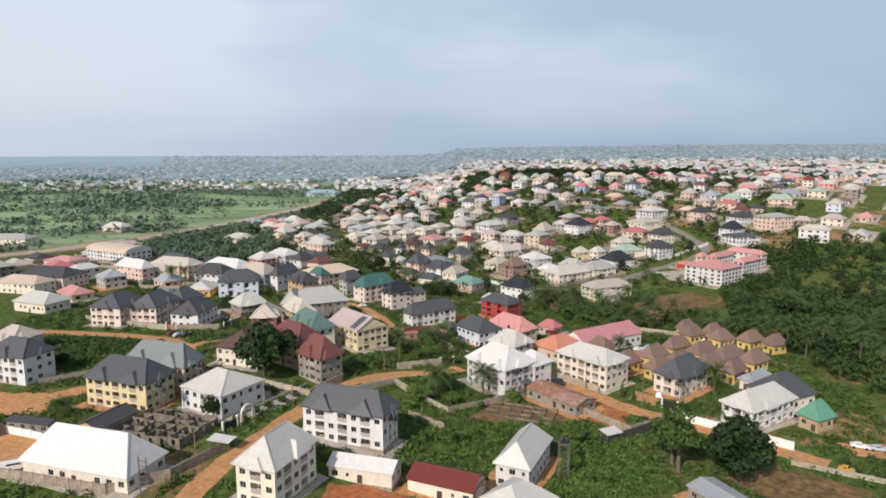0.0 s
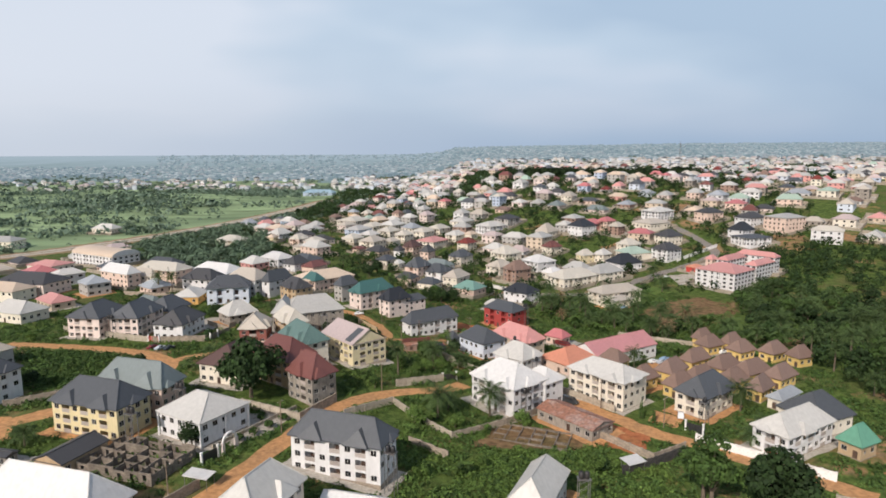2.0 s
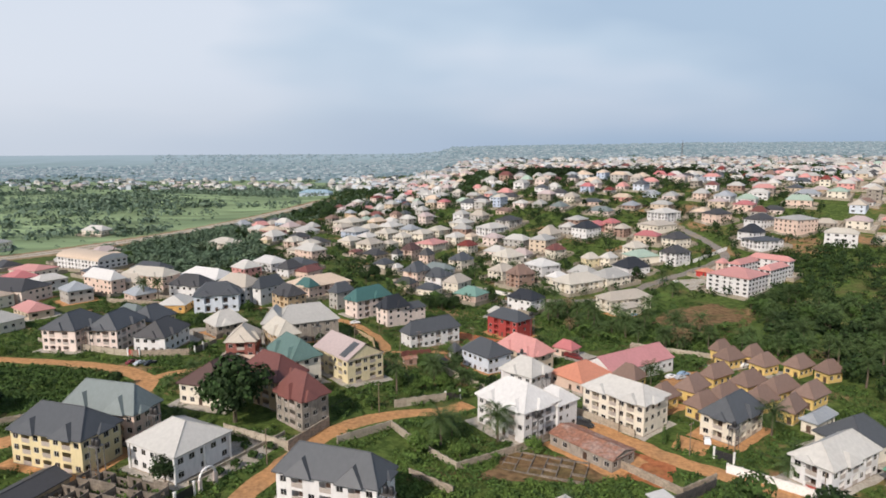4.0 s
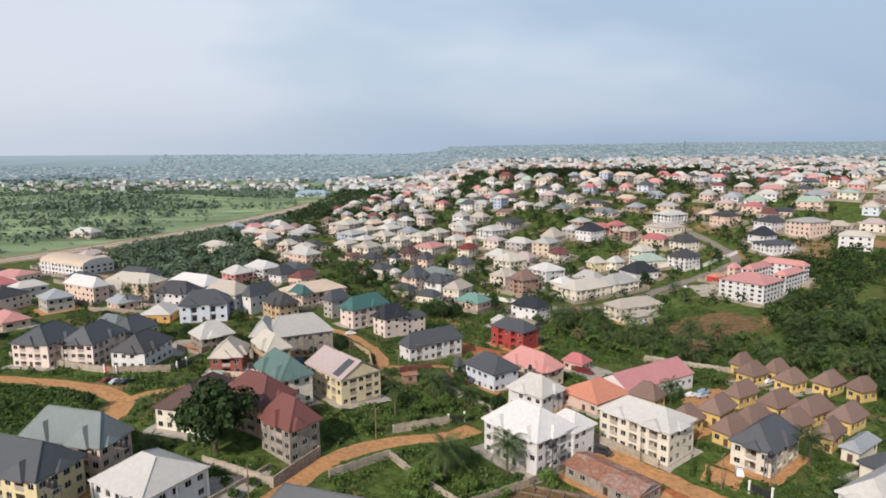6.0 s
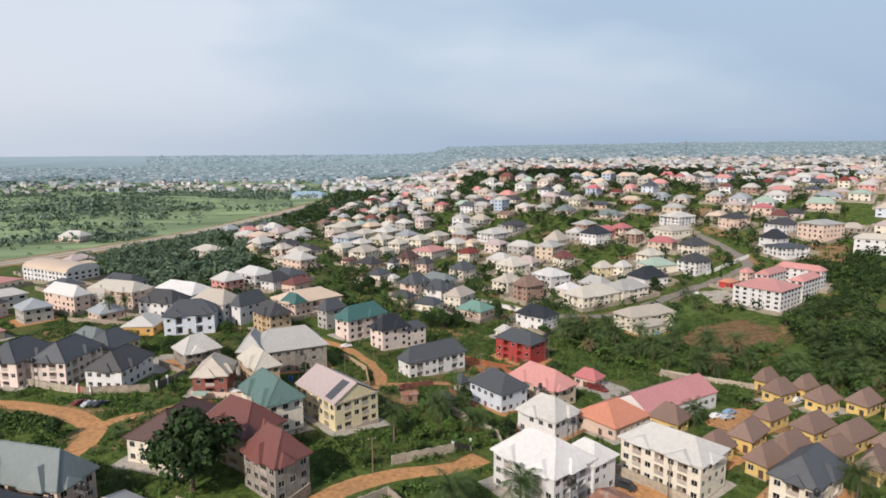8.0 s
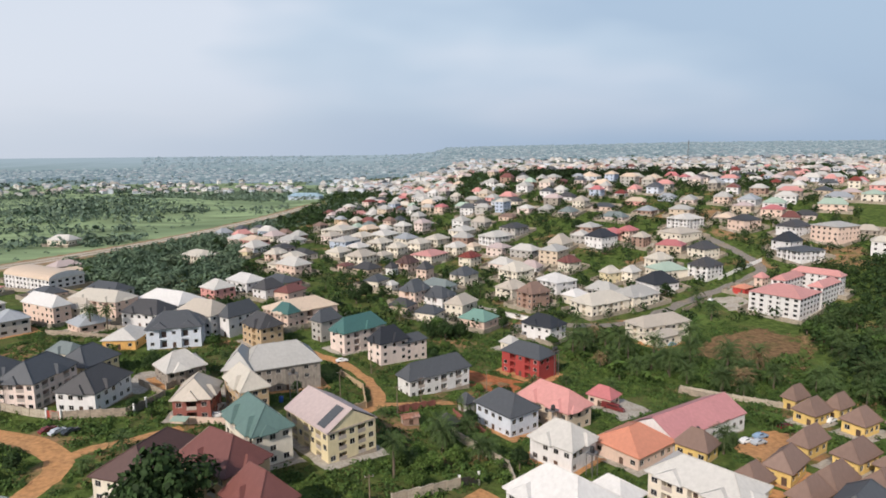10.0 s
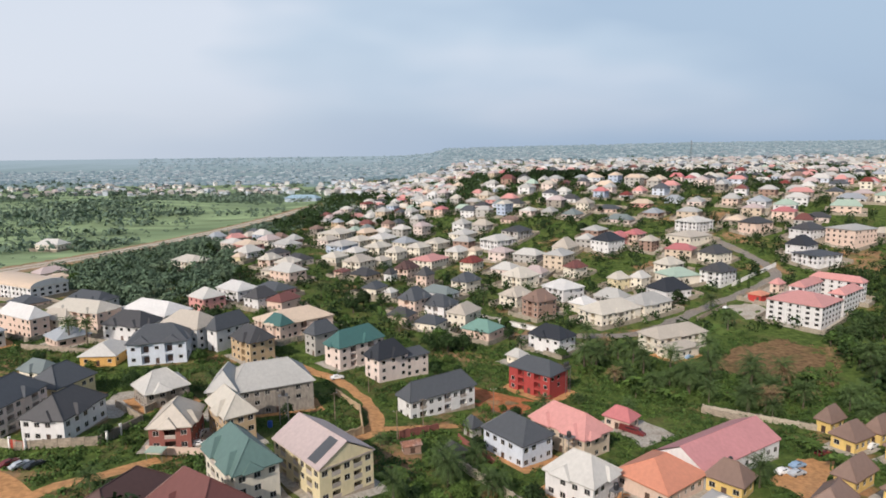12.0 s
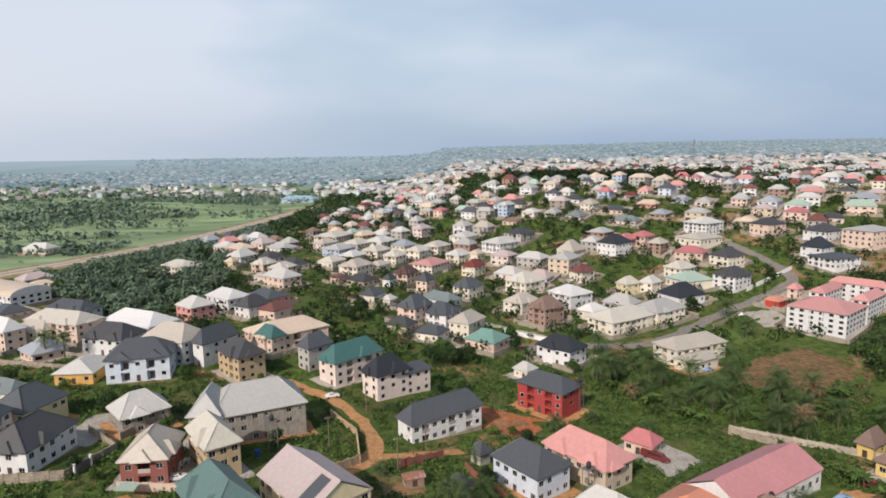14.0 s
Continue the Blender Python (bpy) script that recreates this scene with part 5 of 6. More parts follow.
def broad_tree(height, spread, seed, mat, leaf, size, label):
    """A tapered trunk with limbs and a crown of leaf clumps in several uneven masses."""
    rnd = random.Random(seed)
    thing = new("tree")
    tagged(thing, label, "tree", group="trees")
    V, F = [], []
    fork = height * 0.26
    tube_into(V, F, [(0, 0, -0.5), (0.05, 0, 0.5), (0.1, 0.1, fork)], [0.045 * height, 0.032 * height, 0.024 * height], 8)
    blobs = []
    for k in range(11):
        ang = k * 2.4 + rnd.uniform(-.4, .4)
        rr = spread * (0.0 if k == 0 else rnd.uniform(0.35, 0.68))
        r = spread * rnd.uniform(0.36, 0.55)
        z = height - r * 0.8 - (rr / spread) * height * rnd.uniform(0.18, 0.82)
        blobs.append((rr * math.cos(ang), rr * math.sin(ang), z, r))
        tip = Vector((rr * math.cos(ang) * .85, rr * math.sin(ang) * .85, z))
        start = Vector((0.1, 0.1, fork * rnd.uniform(0.8, 1.0)))
        tube_into(V, F, [start, start.lerp(tip, .5) + Vector((0, 0, .3)), tip], [0.016 * height, .011 * height, .005 * height], 5)
    part_of("trunk", mesh_of("trunk", V, F, [BARK], None, True), thing, label="trunk with spreading limbs")
    part_of("crown", crown_mesh(blobs, leaf, size, seed, mat), thing)
    return thing


def palm_tree(height, length, seed, label, fronds=26, dry=False):
    """An oil palm: a rough trunk and arching fronds with paired leaflets."""
    rnd = random.Random(seed)
    thing = new("palm_tree")
    tagged(thing, label, "palm tree", group="palms")
    V, F = [], []
    tube_into(V, F, [(0, 0, -.5), (0.1, 0, height * .4), (.15, .1, height * .8), (.15, .1, height)], [.38, .28, .3, .34], 8)
    part_of("trunk", mesh_of("trunk", V, F, [BARK]), thing)
    V, F = [], []
    for k in range(fronds):
        ang = k * 2.399
        lift = 1.25 - 1.75 * (k / fronds)
        side = Vector((-math.sin(ang), math.cos(ang), 0))
        p, way = Vector((.15, .1, height)), lift
        ln_ = length * rnd.uniform(.85, 1.1)
        seg, prev = 18, None
        for s in range(seg + 1):
            t = s / seg
            el = lift - 1.5 * t * t - .25 * t
            step = Vector((math.cos(ang) * math.cos(el), math.sin(ang) * math.cos(el), math.sin(el)))
            if s:
                wl = length * .19 * math.sin(math.pi * min(1, t * .9 + .12)) + .1
                for sg in (-1, 1):
                    tip = p + side * sg * wl + step * wl * .55 - Vector((0, 0, wl * .5))
                    b = len(V)
                    half = step * (ln_ / seg) * .27
                    V += [tuple(p - half), tuple(p + half), tuple(tip + half * .25), tuple(tip - half * .25)]
                    F.append((b, b + 1, b + 2, b + 3))
                b = len(V)
                th = side * .05
                V += [tuple(prev - th), tuple(prev + th), tuple(p + th), tuple(p - th)]
                F.append((b, b + 1, b + 2, b + 3))
            prev = p.copy()
            p = p + step * (ln_ / seg)
    part_of("crown", mesh_of("crown", V, F, [LEAF_DRY if dry else LEAF_PALM]), thing)
    return thing


def banana_plant(height, seed, label):
    """A banana clump: short stems and broad arching leaf blades folded along the rib."""
    rnd = random.Random(seed)
    thing = new("banana_plant")
    tagged(thing, label, "banana plant", group="banana plants")
    V, F, V2, F2 = [], [], [], []
    for k in range(3):
        bx, by, hh = rnd.uniform(-.9, .9), rnd.uniform(-.9, .9), height * rnd.uniform(.35, .55)
        tube_into(V, F, [(bx, by, -.3), (bx, by, hh)], [.16, .1], 6)
        for j in range(7):
            ang, lift, ln_ = j * 2.4 + k + rnd.uniform(-.3, .3), rnd.uniform(.6, 1.25), height * rnd.uniform(.5, .75)
            side, p = Vector((-math.sin(ang), math.cos(ang), 0)), Vector((bx, by, hh))
            b0 = len(V2)
            for q in range(6):
                t = q / 5
                el = lift - 1.5 * t
                wd = ln_ * .17 * math.sin(math.pi * min(1, .1 + t * .88)) + .02
                V2 += [tuple(p - side * wd + Vector((0, 0, .3 * wd))), tuple(p), tuple(p + side * wd + Vector((0, 0, .3 * wd)))]
                p = p + Vector((math.cos(ang) * math.cos(el), math.sin(ang) * math.cos(el), math.sin(el))) * ln_ / 5
            F2 += [(b0 + 3 * q + i, b0 + 3 * q + i + 1, b0 + 3 * q + i + 4, b0 + 3 * q + i + 3) for q in range(5) for i in (0, 1)]
    part_of("trunk", mesh_of("trunk", V, F, [LEAF_PALM]), thing)
    part_of("crown", mesh_of("crown", V2, F2, [LEAF_BRIGHT]), thing)
    return thing


TREE_KINDS = [
    broad_tree(11, 5.2, 1, LEAF_DARK, 3400, 0.42, "large dense dark green mango tree"),
    broad_tree(8, 3.8, 2, LEAF_MID, 1500, 0.32, "medium green broadleaf tree with an uneven crown"),
    broad_tree(6, 3.0, 3, LEAF_BRIGHT, 1000, 0.28, "small bright green broadleaf tree"),
    broad_tree(9, 4.4, 4, LEAF_DARK, 1500, 0.36, "dark green broadleaf tree with a broken crown"),
    broad_tree(13, 4.6, 5, LEAF_MID, 2100, 0.36, "tall green broadleaf tree among bushes"),
]
WOOD_KINDS = [
    broad_tree(9, 4.2, 11, LEAF_DARK, 620, 0.55, "dark green broadleaf tree at the edge of a wood"),
    broad_tree(8, 3.6, 12, LEAF_MID, 560, 0.5, "green broadleaf tree among other trees"),
    broad_tree(10.5, 3.9, 13, LEAF_DARK, 640, 0.55, "tall dark green tree of a wood"),
]
PALM_KINDS = [
    palm_tree(7.0, 6.2, 6, "green oil palm with arching fronds"),
    palm_tree(4.5, 5.8, 7, "short oil palm with spreading fronds"),
    palm_tree(9, 4.6, 8, "tall slender palm with a round head of fronds"),
    palm_tree(5.5, 4.8, 9, "half-dry brownish oil palm with drooping fronds", 20, True),
]
BANANA = [banana_plant(5.0, 71, "bright green banana clump with broad leaves"), banana_plant(3.8, 72, "low banana clump with broad arching leaves")]
LOW = broad_tree(2.2, 1.3, 10, LEAF_MID, 260, 0.3, "clipped round green shrub in a paved court")


def cypress(height, seed, label):
    """A narrow upright evergreen: a thin trunk in a column of small leaves."""
    thing = new("tree")
    tagged(thing, label, "tree", group="trees")
    V, F = [], []
    tube_into(V, F, [(0, 0, -.3), (0, 0, height * .9)], [.12, .03], 6)
    part_of("trunk", mesh_of("trunk", V, F, [BARK]), thing)
    blobs = [(0, 0, height * (.12 + .8 * k / 7), height * .13 * (1 - .8 * (k / 7) ** 2) + .1) for k in range(8)]
    part_of("crown", crown_mesh(blobs, 700, 0.16, seed, LEAF_MID), thing)
    return thing


CYPRESS = cypress(5.5, 81, "narrow upright green cypress beside a wall")
used_kinds = set()


def plant(kind, x, y, size=1.0, turn=0.0):
    m = pose(x, y, ground_z(x, y), 0, 0, turn) @ Matrix.Scale(size, 4)
    if kind not in used_kinds:
        used_kinds.add(kind)
        kind.matrix_basis = m
        return kind
    kind_scale = kind.scale.copy()
    kind.scale = (1, 1, 1)
    ob = copy_thing(kind, m)
    kind.scale = kind_scale
    return ob


T, P, W = TREE_KINDS, PALM_KINDS, WOOD_KINDS
plant(T[0], -51.7, 186.3, 1.6, 20)
plant(T[0], -64.7, 207.9, 0.8, 80)
plant(T[3], -56.1, 155.8, 0.75, 10)
plant(T[4], 57.6, 140.4, 1.25, 140)
plant(T[4], 57.1, 143.6, 1.1, 40)
plant(T[0], 69.4, 136.1, 1.4, 200)
plant(T[4], 70.5, 140.4, 1.05, 100)
plant(P[1], -95.5, 156.8, 0.8, 0)
plant(P[0], 0.3, 181.3, 1.0, 10)
plant(P[0], 14.8, 185.9, 1.0, 200)
plant(P[1], 3.1, 187.9, 0.9, 70)
plant(P[2], -12.8, 212.8, 0.9, 70)
plant(P[0], -2, 227.8, 0.85, 50)
plant(P[1], -2.3, 237.1, 0.9, 150)
plant(P[0], 86.2, 190, 0.9, 15)
plant(P[1], 84.5, 173.9, 0.8, 100)
plant(P[1], 79.1, 168.8, 0.7, 190)
plant(P[0], 80.8, 319.1, 0.9, 33)
plant(P[1], 67.2, 296, 1.0, 77)
plant(P[0], 53.6, 319.1, 1.0, 12)
plant(P[0], 49.4, 320.1, 1.05, 5)
plant(P[0], 98.6, 328.4, 1.0, 65)
plant(P[0], 69.3, 313.8, 1.0, 95)
plant(P[1], 65.1, 330.6, 1.0, 140)
plant(P[2], -72.1, 282.4, 0.7, 30)
plant(P[2], -135.3, 329.9, 1.0, 30)
plant(P[2], -142.4, 330.9, 1.0, 90)
plant(P[0], 123.5, 366.3, 0.9, 22)
plant(P[3], 93.3, 276.4, 1.1, 22)
plant(P[0], -62.6, 413.6, 0.8, 50)
plant(P[0], 127.1, 392.5, 0.9, 50)
plant(P[0], 67.5, 229.1, 0.75, 50)
plant(P[3], 104.8, 298.1, 1.0, 120)
plant(T[2], 2.7, 263.5, 0.95, 50)
plant(T[2], 4.8, 261.7, 0.8, 20)
plant(T[3], -42.9, 386.1, 0.9, 50)
plant(T[3], 0.1, 336.1, 0.95, 70)
plant(T[3], 6.3, 340.9, 0.9, 170)
plant(T[1], 15.8, 370.9, 0.8, 10)
plant(T[3], -7, 337.1, 0.85, 250)
plant(T[1], 43.6, 331.6, 0.7, 20)
plant(T[0], -39.1, 395.5, 0.8, 60)
plant(T[3], -91, 288, 0.75, 90)
plant(T[3], -97, 284.1, 0.7, 190)
plant(T[1], -86, 309.6, 0.7, 90)
plant(T[0], 99.3, 538.7, 0.9, 10)
plant(T[1], -6, 302.9, 0.5, 40)
plant(T[1], -17, 290, 0.5, 40)
for x, y, k_ in ((56.7, 185.5, 1.0), (59.5, 183.2, 0.8), (155.5, 424, 1.3), (159, 421, 1.2)):
    plant(CYPRESS, x, y, k_, x * 17)
for x, y in ((-39.2, 172), (-41.6, 167.7), (-44, 163.4), (-46.4, 159.7), (-44.5, 171.9)):
    plant(LOW, x, y, 0.95, x * 40)

rnd = random.Random(21)


def scatter(ring, n, kinds, sizes, gap=0.0, skip_yard=True):
    xs_, ys_ = [p[0] for p in ring], [p[1] for p in ring]
    for _ in range(n):
        x, y = rnd.uniform(min(xs_), max(xs_)), rnd.uniform(min(ys_), max(ys_))
        kind, size, turn = rnd.choice(kinds), rnd.uniform(*sizes), rnd.uniform(0, 360)
        if inside(ring, x, y) and not by_house(x, y, 2 + gap) and not by_road(x, y, 1.5) and not (skip_yard and in_yard(x, y)):
            plant(kind, x, y, size, turn)


scatter([(125.4, 197.1), (131, 248.2), (124.5, 270.7), (141.5, 304.4), (155.7, 353.4), (204.2, 349.8), (224.3, 307.8), (214.5, 201.1)], 230, [W[1], W[0], W[1], W[2], P[0], P[1], P[0], P[0], P[2]], (0.7, 1.3))
scatter(EAST_BAND, 62, [P[0], P[1], P[0], P[3], P[0]], (0.7, 1.1))
scatter(EAST_BAND, 45, BANANA, (0.8, 1.25))
scatter([(60, 222), (86, 258), (100, 246), (78, 214)], 14, BANANA, (0.8, 1.2))
scatter([(-12, 205), (-14, 250), (12, 240), (12, 214)], 26, [BANANA[0], BANANA[1], T[2], P[1]], (0.7, 1.0))
scatter([(-10.4, 160), (-10.4, 182), (30, 186), (55, 150), (49, 128)], 34, [BANANA[0], BANANA[1], T[2]], (0.6, 0.95))
scatter(WEST_WOOD, 60, [W[0], W[1], W[2]], (0.55, 0.95))
scatter([(-157.7, 177.8), (-159, 418.1), (61.2, 425.9), (64.2, 191)], 200, [W[1], T[2], W[0], P[1]], (0.35, 0.7))
scatter([(-118.9, 337.8), (-181, 803.9), (369.3, 718.2), (225.8, 375.3), (63, 350.4)], 190, [W[1], W[0], W[1], P[0], W[2]], (0.5, 0.9))
scatter([(-10.5, 154.8), (-10.5, 134.1), (53.3, 134), (53.3, 165.8)], 10, [T[2], P[1]], (0.4, 0.7))

# ---- bushes and far woods, past counting ----


def bushes(name, cellring, n, size, mat, seed, leaf=14, quad=0.5, low=0.0, keep=None, label="dense low green bushes and tall weeds", margin=1.9, lift=0.0):
    rnd = random.Random(seed)
    V, F = [], []
    xs_, ys_ = [p[0] for p in cellring], [p[1] for p in cellring]
    for _ in range(n):
        x, y, r = rnd.uniform(min(xs_), max(xs_)), rnd.uniform(min(ys_), max(ys_)), rnd.uniform(*size)
        if not inside(cellring, x, y) or (keep and not keep(x, y)):
            continue
        if noise.noise(Vector((x * .05, y * .05, seed))) < low - .25:
            continue
        if by_house(x, y, margin) or by_road(x, y, .5 + r * .5) or in_yard(x, y):
            continue
        z = ground_z(x, y) + lift * r
        tall = rnd.uniform(.6, 1.2)
        for _ in range(leaf):
            n_ = Vector((rnd.gauss(0, 1), rnd.gauss(0, 1), abs(rnd.gauss(0.3, .9)) * (1 if lift < .5 or rnd.random() < .6 else -1))).normalized()
            p = Vector((x, y, z)) + Vector((n_.x * r, n_.y * r, n_.z * r * tall)) * rnd.uniform(.5, 1.05)
            leaf_quads(V, F, p, quad * r * rnd.uniform(.6, 1.2), rnd, (n_ + Vector((rnd.gauss(0, .5), rnd.gauss(0, .5), .4))).normalized())
    if F:
        tagged(new(name, mesh_of(name, V, F, [mat])), label, "bushes", kind="stuff")


NEAR = [(-157.6, 98.6), (-171.7, 237), (-188.3, 342.9), (135.6, 354.5), (133, 250.1), (126.3, 170.9), (101.6, 107.1)]
bushes("bushes", NEAR, 18500, (0.8, 1.9), LEAF_MID, 31, 24, 0.24, -0.05)
bushes("bushes", NEAR, 11500, (0.5, 1.4), LEAF_BRIGHT, 32, 20, 0.25, 0.02)
bushes("bushes", [(-8.4, 122.1), (-10.4, 176.9), (32, 183), (55.5, 160.8), (49, 126.4)], 1800, (0.7, 1.6), LEAF_BRIGHT, 33, 28, 0.24)
bushes("bushes", [(-139.9, 187.8), (-142.2, 228.9), (-96.1, 225), (-90.6, 197.7), (-98.5, 181.8)], 1500, (0.7, 1.7), LEAF_MID, 34, 26, 0.25)
bushes("bushes", EAST_DARK, 4200, (0.9, 2.4), LEAF_DARK, 35, 20, 0.3, 0.1)
bushes("bushes", EAST_DARK, 2400, (0.8, 2.0), LEAF_BRIGHT, 36, 20, 0.28, 0.2)
bushes("bushes", EAST_BAND, 2600, (0.5, 1.3), LEAF_BRIGHT, 61, 22, 0.26, label="bright green weeds and banana plants on open land")
bushes("bushes", EAST_BAND, 700, (0.6, 1.5), LEAF_MID, 62, 20, 0.28)
bushes("bushes", [(95.4, 314.8), (113.2, 342.1), (139.7, 353.4), (152.8, 335.5), (137.3, 308.6), (118, 285), (88, 288)], 1100, (0.5, 1.4), LEAF_DRY, 37, 14, 0.32, label="dry brown scrub on cleared land")
bushes("bushes", WEST_WOOD, 5000, (1.2, 2.8), LEAF_WEST_HAZE, 38, 12, 0.5)
bushes("bushes", [(-118.9, 337.8), (-181, 803.9), (369.3, 718.2), (225.8, 375.3), (63, 350.4)], 9000, (0.8, 2.2), LEAF_MID, 39, 9, 0.5, 0.1)
bushes("wood_crowns", EAST_DARK, 1000, (2.0, 3.8), LEAF_DARK, 51, 80, 0.2, lift=1.3, label="dense dark green tree crowns of a wood")
bushes("wood_crowns", EAST_DARK, 650, (1.8, 3.2), LEAF_MID, 52, 80, 0.2, lift=1.2, label="dense green tree crowns of a wood")
bushes("wood_crowns", WEST_WOOD, 1500, (2.4, 4.6), LEAF_WEST_HAZE, 53, 60, 0.22, lift=1.2, label="dark green tree crowns of a wood beside the highway")
bushes("town_trees", [(-120, 340), (-180, 800), (420, 800), (230, 380), (60, 340)], 4600, (1.5, 3.4), LEAF_DARK, 54, 34, 0.26, 0.0, lift=1.1, label="dark green tree crowns between houses", margin=1.2)
bushes("town_trees", [(-120, 340), (-180, 800), (420, 800), (230, 380), (60, 340)], 2200, (1.2, 2.6), LEAF_MID, 56, 34, 0.26, 0.05, lift=1.0, label="green tree crowns between houses", margin=1.2)
bushes("town_trees", [(-160, 700), (-180, 1180), (700, 1180), (420, 700)], 6800, (2.0, 5.0), LEAF_DARK, 55, 22, 0.33, 0.02, lift=1.0, label="dark green tree crowns between far houses", margin=1.0)
bushes("ridge_trees", RIDGE_WOOD, 650, (3.2, 5.8), LEAF_DARK, 57, 46, 0.24, lift=1.7, label="dark line of tall trees on the ridge")
bushes("roadside_woods", [(-250, 620), (-190, 860), (-150, 1000), (-120, 980), (-120, 760), (-160, 600)], 2600, (1.6, 4.0), LEAF_FAR_HAZE, 40, 14, 0.45, 0.1, label="dark green roadside woods beside the highway")
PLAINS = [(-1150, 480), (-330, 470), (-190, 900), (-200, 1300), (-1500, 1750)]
bushes("far_woods", PLAINS, 26000, (2.2, 6.5), LEAF_FAR_HAZE, 41, 12, 0.4, -0.9, keep=lambda x, y: strips(x, y) > 0.2 and x < highway_x(y) - 24, label="long bands of far thickets on a green plain", lift=0.7)
bushes("far_woods", PLAINS, 1600, (1.5, 3.5), LEAF_FAR_HAZE, 44, 14, 0.36, -0.1, keep=lambda x, y: x < highway_x(y) - 24, label="scattered far bushes on a green plain")
bushes("far_woods", [(-150, 760), (-200, 1300), (1200, 1300), (640, 760)], 3400, (2.0, 5.5), LEAF_FAR_HAZE, 42, 14, 0.45, 0.12, label="dark green trees between far houses")
bushes("far_woods", [(-1400, 1300), (-1700, 2140), (1800, 2140), (1100, 1250)], 3600, (3.0, 8.0), LEAF_FAR_HAZE, 43, 14, 0.45, 0.1, label="hazy woods on the far land")

# ---- compound walls ----


def block_wall(points, height=2.2, mat=None, label="grey sandcrete block compound wall with piers", thick=0.22):
    mat = mat or BLOCK
    thing = new("compound_wall")
    x0, y0 = points[0]
    thing.matrix_basis = pose(x0, y0, 0)
    tagged(thing, label, "wall", group="compound walls")
    V, F = [], []
    box_into(V, F, -.2, .2, -.2, .2, -1.0, height + .15)
    pier = mesh_of("pier", V, F, [mat])
    for (ax, ay), (bx, by) in zip(points, points[1:]):
        length = math.hypot(bx - ax, by - ay)
        n = max(1, round(length / 3.2))
        turn = math.degrees(math.atan2(by - ay, bx - ax))
        V, F = [], []
        seg = length / n
        box_into(V, F, .2, seg - .2, -thick / 2, thick / 2, -1.2, height - .08)
        box_into(V, F, .2, seg - .2, -thick / 2 - .05, thick / 2 + .05, height - .08, height)
        panel = mesh_of("panel", V, F, [mat])
        for k in range(n):
            px, py = ax + (bx - ax) * k / n, ay + (by - ay) * k / n
            z = ground_z(px, py)
            part_of("pier", pier, thing, pose(px - x0, py - y0, z, 0, 0, turn))
            part_of("panel", panel, thing, pose(px - x0, py - y0, z, 0, 0, turn))
        part_of("pier", pier, thing, pose(bx - x0, by - y0, ground_z(bx, by), 0, 0, turn))


grey = "grey sandcrete block compound wall with piers"
plas = "pale plastered compound wall with piers"
block_wall([(1.1, 238), (13.3, 220.2), (13.8, 212.9)], 2.4, PLASTERWALL, plas)
block_wall([(-12.4, 202), (1.6, 210.5)], 2.2, PLASTERWALL, plas)
block_wall([(-52.2, 180.3), (-34.9, 172.2)], 2.2, PLASTERWALL, plas)
block_wall([(-34.9, 172.2), (-28.2, 186.9)], 2.4)
block_wall([(-24.3, 177.7), (-12.4, 189), (-4.3, 178.3), (4, 170)], 1.9, PLASTERWALL, plas)
block_wall([(4, 170), (21.2, 182.6), (28.8, 189)], 1.8)
block_wall([(-6.4, 165.7), (2.9, 159.7)], 1.7)
block_wall([(37.5, 205.2), (50.3, 189.5)], 2.0, PLASTERWALL, plas)
block_wall([(39.5, 176.9), (52.3, 160.8), (61.9, 166.8)], 2.0)
block_wall([(76.9, 281.2), (97.3, 266), (119.2, 250)], 1.9, PLASTERWALL, plas)
block_wall([(-147.6, 259.4), (-111.9, 244), (-105, 242)], 2.2, PLASTERWALL, "pinkish plastered compound wall before houses")
block_wall([(-104, 241), (-86.3, 243.7)], 2.2)
block_wall([(-86.3, 243.7), (-82.4, 258.7), (-94.7, 269.7)], 2.0)
block_wall([(-72.1, 238.7), (-56, 237.2)], 2.0, wall_mat("peach"), "orange-brown plastered compound wall")
block_wall([(-93.6, 127.2), (-76.1, 122.6), (-64.3, 119.6), (-54.2, 125.9), (-47.7, 138.3)], 2.2)
block_wall([(-110.3, 149.8), (-96.1, 145.2), (-86, 140.8)], 1.9, TRIMWHITE, "white panelled fence round a sandy forecourt")
block_wall([(-51.2, 155.9), (-37.8, 180.2)], 0.9, PLASTERWALL, plas)
block_wall([(-116.3, 179.8), (-96.6, 193.8)], 2.0)
block_wall([(66.3, 170.9), (83.4, 156.5), (89.8, 151.1)], 2.2, TRIMWHITE, "white compound wall along a dirt road")
block_wall([(85.5, 143.6), (113.4, 128.6)], 1.2, PLASTERWALL, plas)
block_wall([(1.5, 256.5), (5.0, 248.9), (10.2, 239.6)], 1.8, wall_mat("maroonw"), "red-brown painted compound wall")
block_wall([(-14, 254.6), (-4, 262.3)], 2.0, wall_mat("maroonw"), "dark maroon compound wall beside a dirt lane")
block_wall([(-31.3, 246.1), (-23.7, 255.7), (-26.6, 273.1), (-35.3, 285.8)], 2.0, wall_mat("tan"), "tan brick compound wall along a dirt lane")
block_wall([(-84.5, 265.1), (-78.7, 281)], 2.0)
block_wall([(115.8, 380.3), (136.8, 397.6)], 2.0)
block_wall([(25.3, 383.7), (50.4, 360.9)], 2.0, TRIMWHITE, "white compound wall along a street")
block_wall([(-48.7, 411), (-20, 410.8), (-14, 401.3)], 1.8, PLASTERWALL, plas)
block_wall([(84.5, 270.7), (75.8, 279.3)], 1.8)
